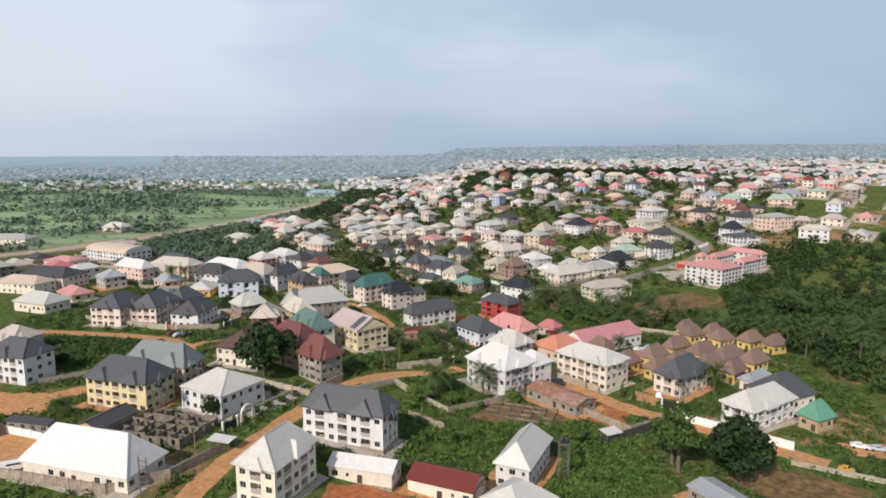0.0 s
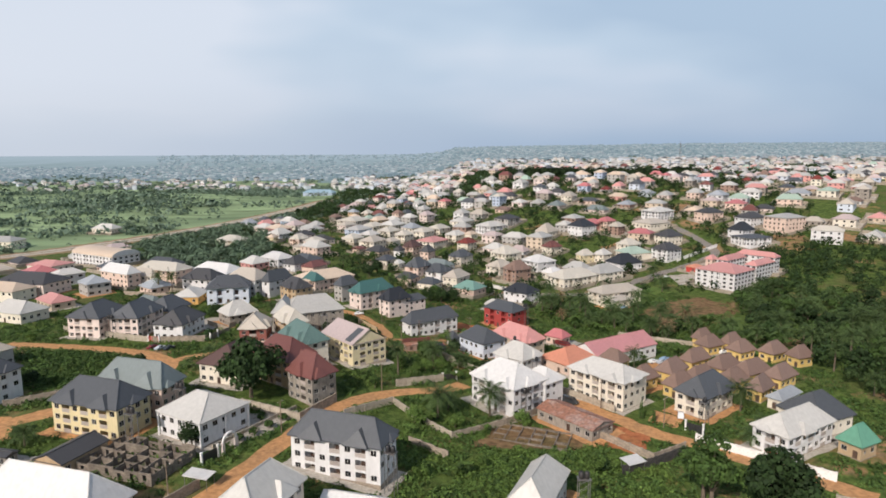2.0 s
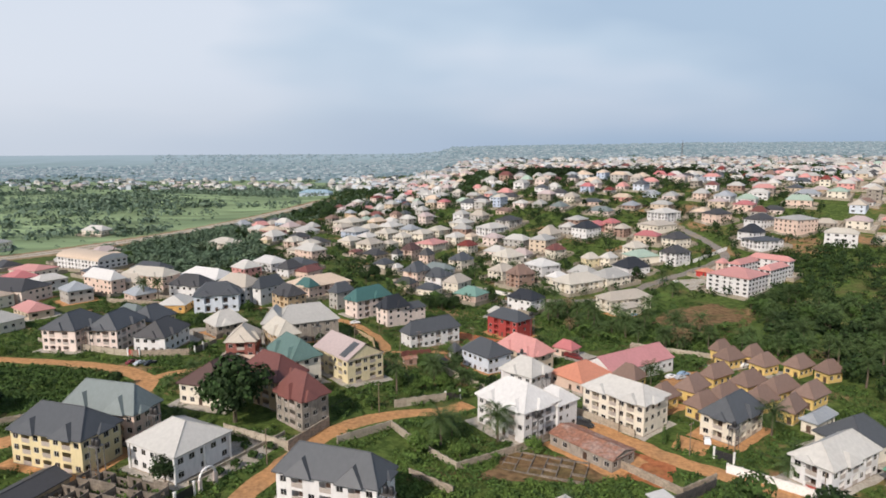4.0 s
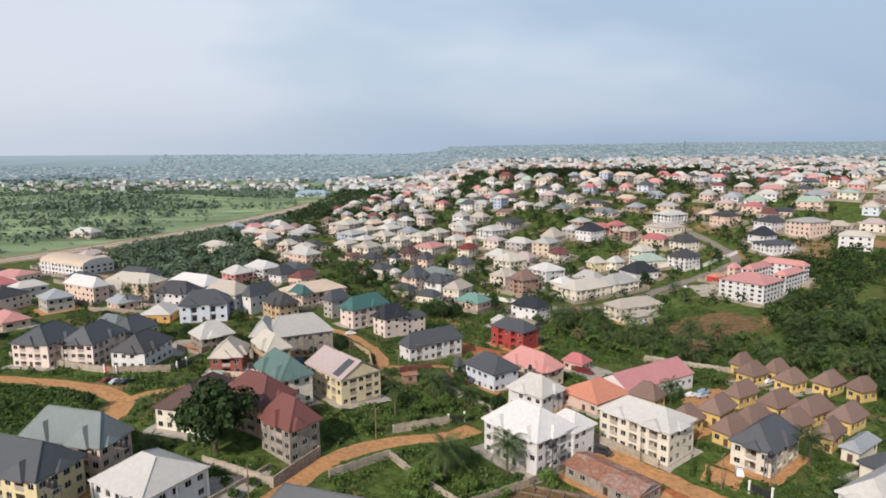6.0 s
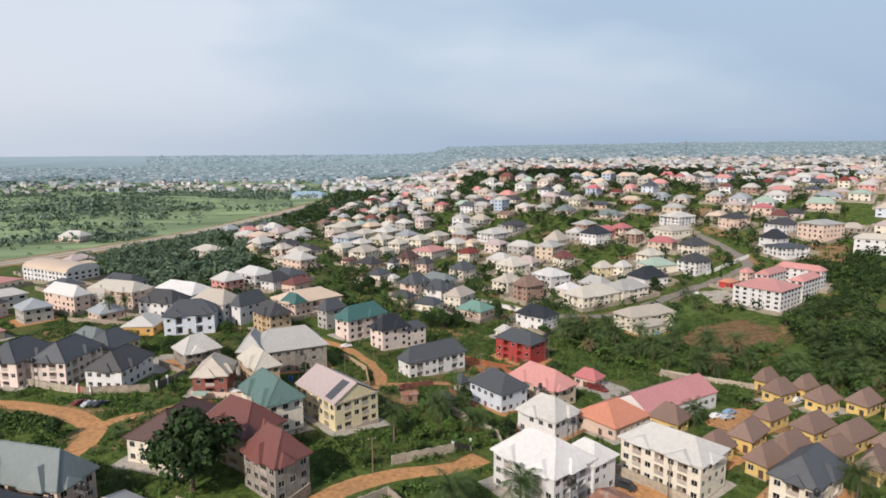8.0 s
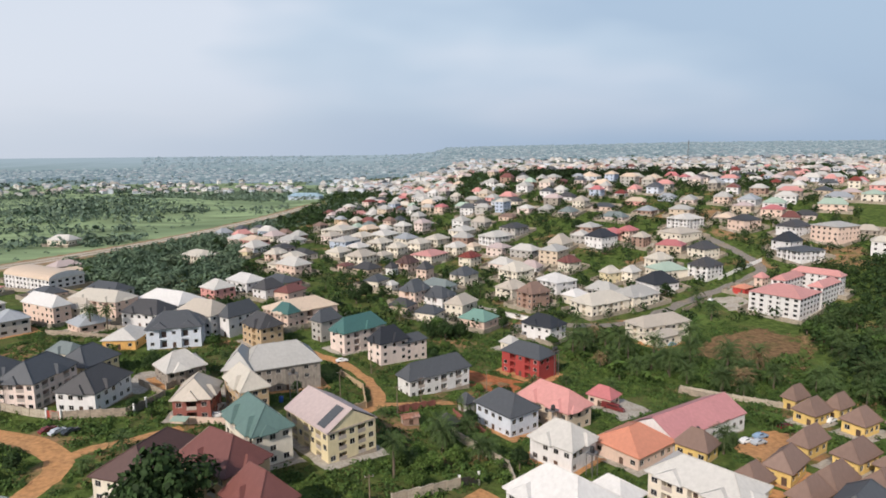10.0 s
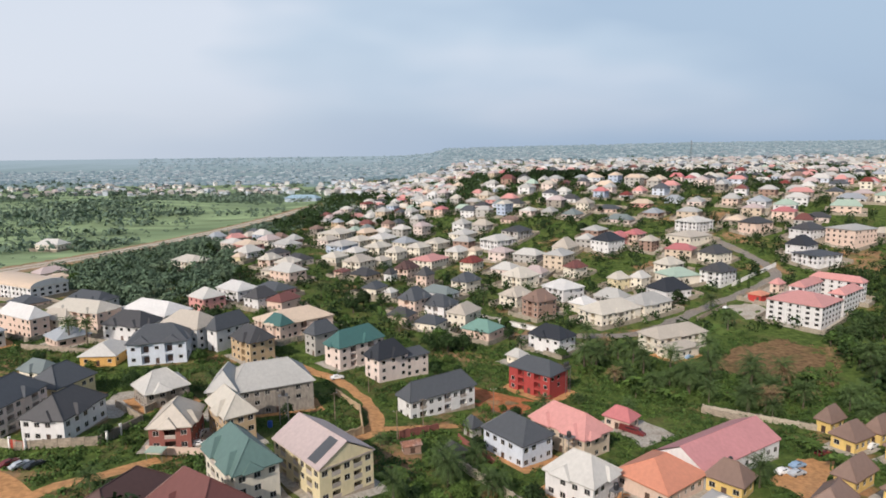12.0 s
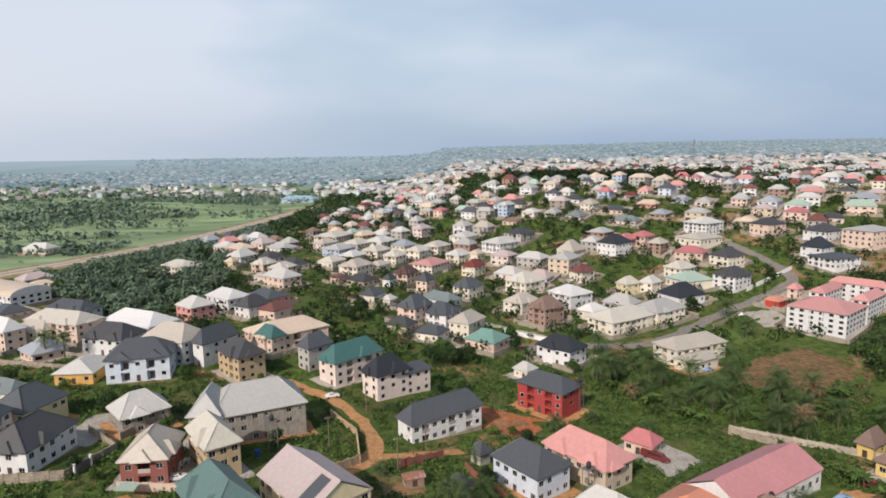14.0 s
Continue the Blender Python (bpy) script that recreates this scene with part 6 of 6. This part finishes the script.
block_wall([(-158.5, 327.9), (-128.8, 320), (-111, 327.9)], 2.0)
block_wall([(189, 450.9), (163.3, 433.4), (153.1, 426.4)], 2.0, TRIMWHITE, "white compound wall along a street")


def gate(x, y, turn, mat, label, width=4.2, height=2.3):
    thing = new("gate")
    thing.matrix_basis = pose(x, y, ground_z(x, y), 0, 0, turn)
    tagged(thing, label, "gate")
    for sx in (-1, 1):
        V, F = [], []
        box_into(V, F, sx * width / 4 - width / 4 + .04, sx * width / 4 + width / 4 - .04, -.04, .04, .08, height)
        leaf_ob = part_of("gate_leaf", mesh_of("gate_leaf", V, F, [mat]), thing)
        for k in range(4):
            V, F = [], []
            bx = sx * width / 4 - width / 4 + .2 + k * (width / 2 - .4) / 3
            box_into(V, F, bx - .04, bx + .04, -.07, .07, .1, height - .03)
            part_of("bar", mesh_of("bar", V, F, [mat]), leaf_ob)
        V, F = [], []
        box_into(V, F, sx * (width / 2 + .2) - .2, sx * (width / 2 + .2) + .2, -.22, .22, -.5, height + .5)
        box_into(V, F, sx * (width / 2 + .2) - .27, sx * (width / 2 + .2) + .27, -.28, .28, height + .5, height + .65)
        part_of("post", mesh_of("post", V, F, [TRIMWHITE]), thing)


gate(67.9, 176.4, -42, DARKGATE, "dark metal double gate between white posts")
gate(80.4, 160.2, -42, REDGATE, "red metal double gate between white posts")
gate(3.7, 211.6, 20, DARKGATE, "dark metal gate in a block wall")
gate(-104.1, 241.6, -15, REDGATE, "rust-red metal double gate")
gate(-49.7, 150, 62, DARKGATE, "dark gate under an arched entrance")
gate(-84.3, 247.7, 75, STEEL, "grey metal gate in a compound wall")

# an arched entrance over the court's gate
arch = new("entrance_arch")
arch.matrix_basis = pose(-46.9, 154.7, ground_z(-46.9, 154.7), 0, 0, 62)
tagged(arch, "white and pink arched entrance portal with thick posts", "arch")
V, F = [], []
pts = [(2.0 * math.cos(a), 0, 2.6 + 2.0 * math.sin(a)) for a in [math.pi * k / 12 for k in range(13)]]
tube_into(V, F, pts, [.28] * 13, 6)
part_of("arch_band", mesh_of("arch_band", V, F, [TRIMWHITE], None, True), arch)
for sx in (-2, 2):
    V, F = [], []
    box_into(V, F, sx - .35, sx + .35, -.35, .35, -.5, 2.7)
    part_of("post", mesh_of("post", V, F, [wall_mat("pinkish")]), arch)

# a dark translucent strip let into one tan gable roof
for o in list(bpy.data.objects):
    if o.name.startswith("house") and (o.location.xy - Vector((-29.1, 228.1))).length < 0.3:
        top = max(v.co.z for c in o.children if c.name.startswith("roof") for v in c.data.vertices)
        V, F = [], []
        box_into(V, F, -1.6, 1.6, -3.2, 3.2, 0, .06)
        part_of("roof_light", mesh_of("roof_light", V, F, [roof_mat("slate")]), o, pose(6.2, -3.5, top - 4.0 * 3.5 / 6.9 + 0.04, 30.1, 0, 0), "dark grey translucent roof strip")

DARKWALL = surface("soot_stained_block", (.045, .042, .04), rough=0.95, grain=1.5, stain=0.3, amount=0.4, dirt=(.12, .10, .08), bump=0.3)
block_wall([(43.1, 154.2), (52, 158.6), (60.4, 163.7)], 2.3, DARKWALL, "dark soot-stained block wall beside a red clearing")


def canopy(x, y, turn, w, d, h, mat, label):
    """A sheet roof on four thin posts, a little tilted, with a folded rim."""
    thing = new("canopy")
    thing.matrix_basis = pose(x, y, ground_z(x, y), 0, 0, turn)
    tagged(thing, label, "canopy")
    V, F = [], []
    box_into(V, F, -w / 2, w / 2, -d / 2, d / 2, 0, .06)
    box_into(V, F, -w / 2 - .04, w / 2 + .04, -d / 2 - .04, -d / 2, -.14, .08)
    box_into(V, F, -w / 2 - .04, w / 2 + .04, d / 2, d / 2 + .04, -.14, .08)
    part_of("sheet_roof", mesh_of("sheet_roof", V, F, [mat]), thing, pose(0, 0, h, 5, 0, 0))
    V, F = [], []
    tube_into(V, F, [(0, 0, -.4), (0, 0, h - .12)], [.06, .06], 6)
    post = mesh_of("post", V, F, [STEEL])
    for sx in (-1, 1):
        for sy in (-1, 1):
            part_of("post", post, thing, pose(sx * (w / 2 - .3), sy * (d / 2 - .3), 0))


canopy(46.0, 156.6, 25, 5.0, 3.4, 2.6, roof_mat("white"), "white sheet canopy on thin steel posts")
canopy(-68.5, 235.4, -5, 4.2, 2.6, 2.5, roof_mat("sagepale"), "pale green sheet canopy before a compound wall")
canopy(-48.0, 139.5, -18, 6.0, 3.0, 2.7, roof_mat("white"), "white sheet canopy beside a dirt road")

# a blue plastic drum beside an unfinished house
drum = new("water_drum")
drum.matrix_basis = pose(-48.3, 257.2, ground_z(-48.3, 257.2))
tagged(drum, "blue plastic water drum standing beside an unfinished house", "water drum")
V, F = [], []
tube_into(V, F, [(0, 0, 0), (0, 0, .1), (0, 0, 1.5), (0, 0, 1.75), (0, 0, 1.85)], [.62, .66, .66, .5, .25], 12)
part_of("tank", mesh_of("tank", V, F, [surface("blue_plastic", (.03, .10, .38), rough=0.4, grain=4)], None, True), drum)
V, F = [], []
tube_into(V, F, [(0, 0, 1.84), (0, 0, 1.93)], [.24, .22], 10)
part_of("lid", mesh_of("lid", V, F, [TANK]), drum)

# ---- unfinished shells and foundations ----


def cell_ruin(x, y, turn, nx, ny, cell, height, label, seed, name="unfinished_house"):
    """Block walls of an unroofed house, cell by cell, with door gaps."""
    rnd = random.Random(seed)
    thing = new(name)
    thing.matrix_basis = pose(x, y, ground_z(x, y), 0, 0, turn)
    tagged(thing, label, "unfinished house")
    HOUSES.append((x, y, nx * cell / 2 + .5, ny * cell / 2 + .5, radians(turn)))
    note_house(len(HOUSES) - 1)
    ox, oy = -nx * cell / 2, -ny * cell / 2
    for i in range(nx + 1):
        for j in range(ny + 1):
            for along in (0, 1):
                if (along == 0 and i == nx) or (along == 1 and j == ny):
                    continue
                if 0 < i < nx and 0 < j < ny and rnd.random() < .18:
                    continue
                hh = height * rnd.uniform(.75, 1.05)
                V, F = [], []
                if height > 1.5 and rnd.random() < .6:
                    box_into(V, F, 0.11, cell * .36, -.11, .11, -.4, hh)
                    box_into(V, F, cell * .64, cell - .11, -.11, .11, -.4, hh)
                    box_into(V, F, cell * .36, cell * .64, -.11, .11, hh - .45, hh)
                    if rnd.random() < .6:
                        box_into(V, F, cell * .36, cell * .64, -.11, .11, -.4, 0.9)
                else:
                    box_into(V, F, .11, cell - .11, -.11, .11, -.4, hh)
                part_of("block_wall", mesh_of("block_wall", V, F, [OLDBLOCK]), thing, pose(ox + i * cell, oy + j * cell, 0, 0, 0, 90 * along))
            V, F = [], []
            box_into(V, F, -.12, .12, -.12, .12, -.4, height * rnd.uniform(.9, 1.1))
            part_of("pier", mesh_of("pier", V, F, [OLDBLOCK]), thing, pose(ox + i * cell, oy + j * cell, 0))


cell_ruin(-65, 148.3, -18, 6, 4, 3.3, 2.7, "roofless unfinished house of weathered grey sandcrete blocks", 3)
cell_ruin(23.3, 174.2, -20, 7, 3, 3.2, 0.55, "low block foundation walls on a grassy plot", 4, "house_foundation")

# ---- water tanks on stands, posts, cables ----


def tank_stand(x, y, z_top, turn=0.0, n=2, label="black plastic water tanks on a steel stand"):
    thing = new("water_tank_stand")
    g = ground_z(x, y)
    thing.matrix_basis = pose(x, y, g, 0, 0, turn)
    tagged(thing, label, "water tank")
    for sx in (-1.1, 1.1):
        for sy in (-.8, .8):
            V, F = [], []
            box_into(V, F, sx - .07, sx + .07, sy - .07, sy + .07, -.4, z_top)
            part_of("leg", mesh_of("leg", V, F, [STEEL]), thing)
    k = 1.5
    while k < z_top:
        for sy in (-.8, .8):
            V, F = [], []
            tube_into(V, F, [(-1.1, sy, k), (1.1, sy, min(k + 1.5, z_top))], [.03, .03], 4)
            part_of("brace", mesh_of("brace", V, F, [STEEL]), thing)
        k += 1.6
    V, F = [], []
    box_into(V, F, -1.3, 1.3, -1, 1, z_top, z_top + .12)
    part_of("platform", mesh_of("platform", V, F, [STEEL]), thing)
    for i in range(n):
        V, F = [], []
        px = (i - (n - 1) / 2) * 1.15
        tube_into(V, F, [(px, 0, z_top + .12), (px, 0, z_top + .3), (px, 0, z_top + 1.3), (px, 0, z_top + 1.55), (px, 0, z_top + 1.65)], [.52, .55, .55, .35, .16], 12)
        part_of("tank", mesh_of("tank", V, F, [TANK], None, True), thing)


tank_stand(-8.9, 141.7, 9.3, -20)
tank_stand(24.5, 183.3, 8.2, 40)
tank_stand(32.2, 218.3, 5.6, 45, 1)
tank_stand(72.8, 182.4, 5.8, 45, 1)
tank_stand(-69.9, 156.3, 8.4, -20)
tank_stand(-65.5, 172.8, 8, -18)
tank_stand(30.3, 137.2, 8.5, 0, 2)
tank_stand(27.8, 243.4, 7, 40, 1)
tank_stand(35.2, 251, 5.2, 40, 1)
tank_stand(-122.8, 248.1, 7.5, -8)
tank_stand(38.4, 298.1, 9, 40, 2)
tank_stand(-45.3, 260.5, 7.8, 20, 1)
tank_stand(-103, 316, 7.5, 20, 1)
tank_stand(-74.8, 321.4, 8.2, 20, 1)
tank_stand(62.1, 232, 4.6, 40, 1)


def utility_pole(x, y, height=8.5, turn=0.0):
    thing = new("utility_pole")
    thing.matrix_basis = pose(x, y, ground_z(x, y), 0, 0, turn)
    tagged(thing, "weathered wooden utility pole with a crossarm", "utility pole", group="utility poles")
    V, F = [], []
    tube_into(V, F, [(0, 0, -.8), (0, 0, height)], [.15, .1], 7)
    part_of("pole", mesh_of("pole", V, F, [POLEWOOD]), thing)
    V, F = [], []
    box_into(V, F, -.9, .9, -.05, .05, height - .5, height - .38)
    part_of("crossarm", mesh_of("crossarm", V, F, [POLEWOOD]), thing)
    for px in (-.8, 0, .8):
        V, F = [], []
        tube_into(V, F, [(px, 0, height - .38), (px, 0, height - .15)], [.05, .03], 6)
        part_of("insulator", mesh_of("insulator", V, F, [TRIMWHITE]), thing)
    return Vector((x, y, ground_z(x, y) + height - .2))


def cable(p, q, sag=0.8):
    c = bpy.data.curves.new("cable", "CURVE")
    c.dimensions, c.bevel_depth, c.bevel_resolution = "3D", 0.02, 1
    sp = c.splines.new("POLY")
    sp.points.add(9)
    for k in range(10):
        t = k / 9
        w = p.lerp(q, t)
        sp.points[k].co = (w.x, w.y, w.z - sag * 4 * t * (1 - t), 1)
    c.materials.append(TANK)
    tagged(new("cable", c), "thin dark overhead cable between poles", "cable")


line = [utility_pole(x, y, 8.5, t) for x, y, t in ((-14.5, 252.5, 20), (-25.8, 289.9, 60), (-32.2, 263.5, 30), (60.9, 179.4, 40), (47.1, 192.1, 40), (79.1, 155.4, 40), (-51.2, 132.2, 60), (-37.8, 165.2, 60), (-16.4, 197.5, 20), (12.7, 278.6, 0), (-8.1, 264, 10))]
for a_, b_ in ((0, 2), (2, 1), (3, 4), (3, 5), (6, 7), (7, 8), (10, 9), (0, 10)):
    cable(line[a_], line[b_])

# a lattice pole stand beside the hall
thing = new("transformer_frame")
thing.matrix_basis = pose(-55.6, 117.8, ground_z(-55.6, 117.8), 0, 0, -16)
tagged(thing, "steel ladder frame with two legs beside a hall", "steel frame")
for sx in (-.9, .9):
    V, F = [], []
    box_into(V, F, sx - .08, sx + .08, -.08, .08, -.5, 9)
    part_of("leg", mesh_of("leg", V, F, [STEEL]), thing)
for k in range(7):
    V, F = [], []
    box_into(V, F, -.82, .82, -.04, .04, 1.5 + k * 1.1, 1.6 + k * 1.1)
    part_of("rung", mesh_of("rung", V, F, [STEEL]), thing)

# far mast on the ridge
thing = new("mast")
mx_, my_ = 388, 1075
thing.matrix_basis = pose(mx_, my_, ground_z(mx_, my_))
tagged(thing, "thin steel lattice telecom mast on a ridge", "mast")
for k in range(3):
    V, F = [], []
    an = k * 2.094
    tube_into(V, F, [(2.2 * math.cos(an), 2.2 * math.sin(an), 0), (.5 * math.cos(an), .5 * math.sin(an), 46)], [.25, .18], 5)
    part_of("leg", mesh_of("leg", V, F, [STEEL]), thing)
for k in range(9):
    V, F = [], []
    z = 4 + k * 4.6
    r = 2.2 - 1.7 * z / 46
    box_into(V, F, -r, r, -.15, .15, z, z + .25)
    part_of("brace", mesh_of("brace", V, F, [STEEL]), thing)

# the large blue roofed shed at the edge of the plain
BLUE = surface("blue_sheet", (.28, .40, .48), rough=0.5, grain=0.3, stain=0.05, amount=0.2, dirt=(.4, .5, .55))
thing = new("market_shed")
thing.matrix_basis = pose(-214, 1105, ground_z(-214, 1105) - .5, 0, 0, -12)
tagged(thing, "long pale blue roofed shed at the edge of town", "shed")
V, F = [], []
box_into(V, F, -26, 26, -10, 10, 0, 6)
part_of("wall", mesh_of("wall", V, F, [wall_mat("bluew")]), thing)
rm, _ = roof_mesh(55, 23, 6, 5, "hip", BLUE)
part_of("roof", rm, thing)

# ---- cars ----
PAINTS = {}


def car(x, y, turn, colour, label, long=4.3, name="car", tall=1.0):
    """A parked car: a shaped body with cabin, dark glazing, four wheels and lamps."""
    if colour not in PAINTS:
        PAINTS[colour] = surface("car_paint_" + str(len(PAINTS)), colour, rough=0.25, grain=2, amount=0.08, bump=0)
    thing = new(name)
    thing.matrix_basis = pose(x, y, ground_z(x, y) + 0.06, 0, 0, turn)
    tagged(thing, label, "car" if name == "car" else "van" if name == "van" else "truck", group="parked vehicles")
    l = long / 2
    bm = bmesh.new()
    prof = [(-l, .35), (-l, .8), (-l + .15, .95), (-l * .72, 1.0 * tall), (-l * .5, 1.42 * tall), (l * .12, 1.46 * tall), (l * .46, 1.02 * tall), (l - .2, .88), (l, .65), (l, .35)]
    if name == "van":
        prof = [(-l, .35), (-l, 1.0), (-l + .05, 1.95), (-l + .3, 2.05), (l * .45, 2.05), (l * .72, 1.3), (l - .1, 1.05), (l, .8), (l, .35)]
    left = [bm.verts.new((px, -.82 if pz < 1.05 else -.66, pz)) for px, pz in prof]
    right = [bm.verts.new((px, .82 if pz < 1.05 else .66, pz)) for px, pz in prof]
    bm.faces.new(left)
    bm.faces.new(right[::-1])
    for k in range(len(prof)):
        n = (k + 1) % len(prof)
        bm.faces.new((left[n], left[k], right[k], right[n]))
    me = bpy.data.meshes.new("body")
    bmesh.ops.recalc_face_normals(bm, faces=bm.faces)
    bmesh.ops.bevel(bm, geom=bm.edges, offset=0.04, segments=1, affect="EDGES")
    bm.to_mesh(me)
    bm.free()
    me.materials.append(PAINTS[colour])
    part_of("body", me, thing)
    zc = 1.22 * tall if name != "van" else 1.55
    for sy in (-1, 1):
        V, F = [], []
        box_into(V, F, -l * .46, l * .12 if name != "van" else l * .5, sy * .75 - .03, sy * .75 + .03, zc - .17, zc + .15)
        part_of("side_window", mesh_of("side_window", V, F, [GLASS]), thing)
    V, F = [], []
    box_into(V, F, -.03, .03, -.6, .6, -.26, .26)
    part_of("windscreen", mesh_of("windscreen", V, F, [GLASS]), thing, pose(l * .3 if name != "van" else l * .6, 0, 1.26 * tall if name != "van" else 1.72, 0, -38, 0))
    for sx in (-.62, .62):
        for sy in (-.78, .78):
            V, F = [], []
            tube_into(V, F, [(0, -.1, 0), (0, .1, 0)], [.32, .32], 12)
            F.append(tuple(range(11, -1, -1)))
            part_of("wheel", mesh_of("wheel", V, F, [TYRE]), thing, pose(sx * l, sy, .3))
    for sy in (-.55, .55):
        V, F = [], []
        box_into(V, F, l - .03, l + .02, sy - .16, sy + .16, .62, .76)
        part_of("headlight", mesh_of("headlight", V, F, [TRIMWHITE]), thing)


W_, S_, D_, R_, B_ = (.75, .75, .74), (.42, .45, .48), (.03, .035, .04), (.15, .03, .03), (.25, .36, .5)
car(-100.4, 232.9, 60, R_, "dark red saloon car parked beside a dirt road")
car(-97.3, 231.9, 60, S_, "silver saloon car parked beside a dirt road")
car(-94.2, 231.9, 60, D_, "dark grey saloon car parked beside a dirt road")
car(67.9, 186, 70, W_, "white car parked before a cream house", 4.2)
car(76.5, 235.9, 20, W_, "white car parked in a sandy yard")
car(81.8, 239.2, 20, B_, "pale blue car parked in a sandy yard")
car(79.2, 234.9, 20, S_, "silver car parked in a sandy yard")
car(92.2, 246.3, 20, R_, "dark red car parked beside bungalows")
car(39, 196.1, -40, D_, "old dark truck parked on a sandy lane", 5.2, "van")
car(-37.2, 299.9, 20, W_, "white car on a dirt lane")
car(49.8, 263.7, -45, R_, "red bus parked in a concrete yard", 7.5, "van")
car(92.3, 330.6, 30, B_, "pale blue car beside a beige house")
car(97.5, 338.9, 30, W_, "white car beside a beige house")
car(-64, 250.5, 90, W_, "white car in a compound")
car(-61.8, 243.6, 20, W_, "white car in a compound")
car(-89.6, 129.6, 25, W_, "white minibus parked beside a hall", 5.5, "van")
car(107, 152.2, -25, W_, "white car in a parking yard")
car(110.7, 150.6, -25, S_, "silver car in a parking yard")
car(96.2, 140.2, -40, (.55, .3, .03), "yellow car on a track", 3.4)
car(107.5, 250.5, 30, W_, "white car among bungalows")
car(135.4, 394.7, 40, W_, "white car on a street")
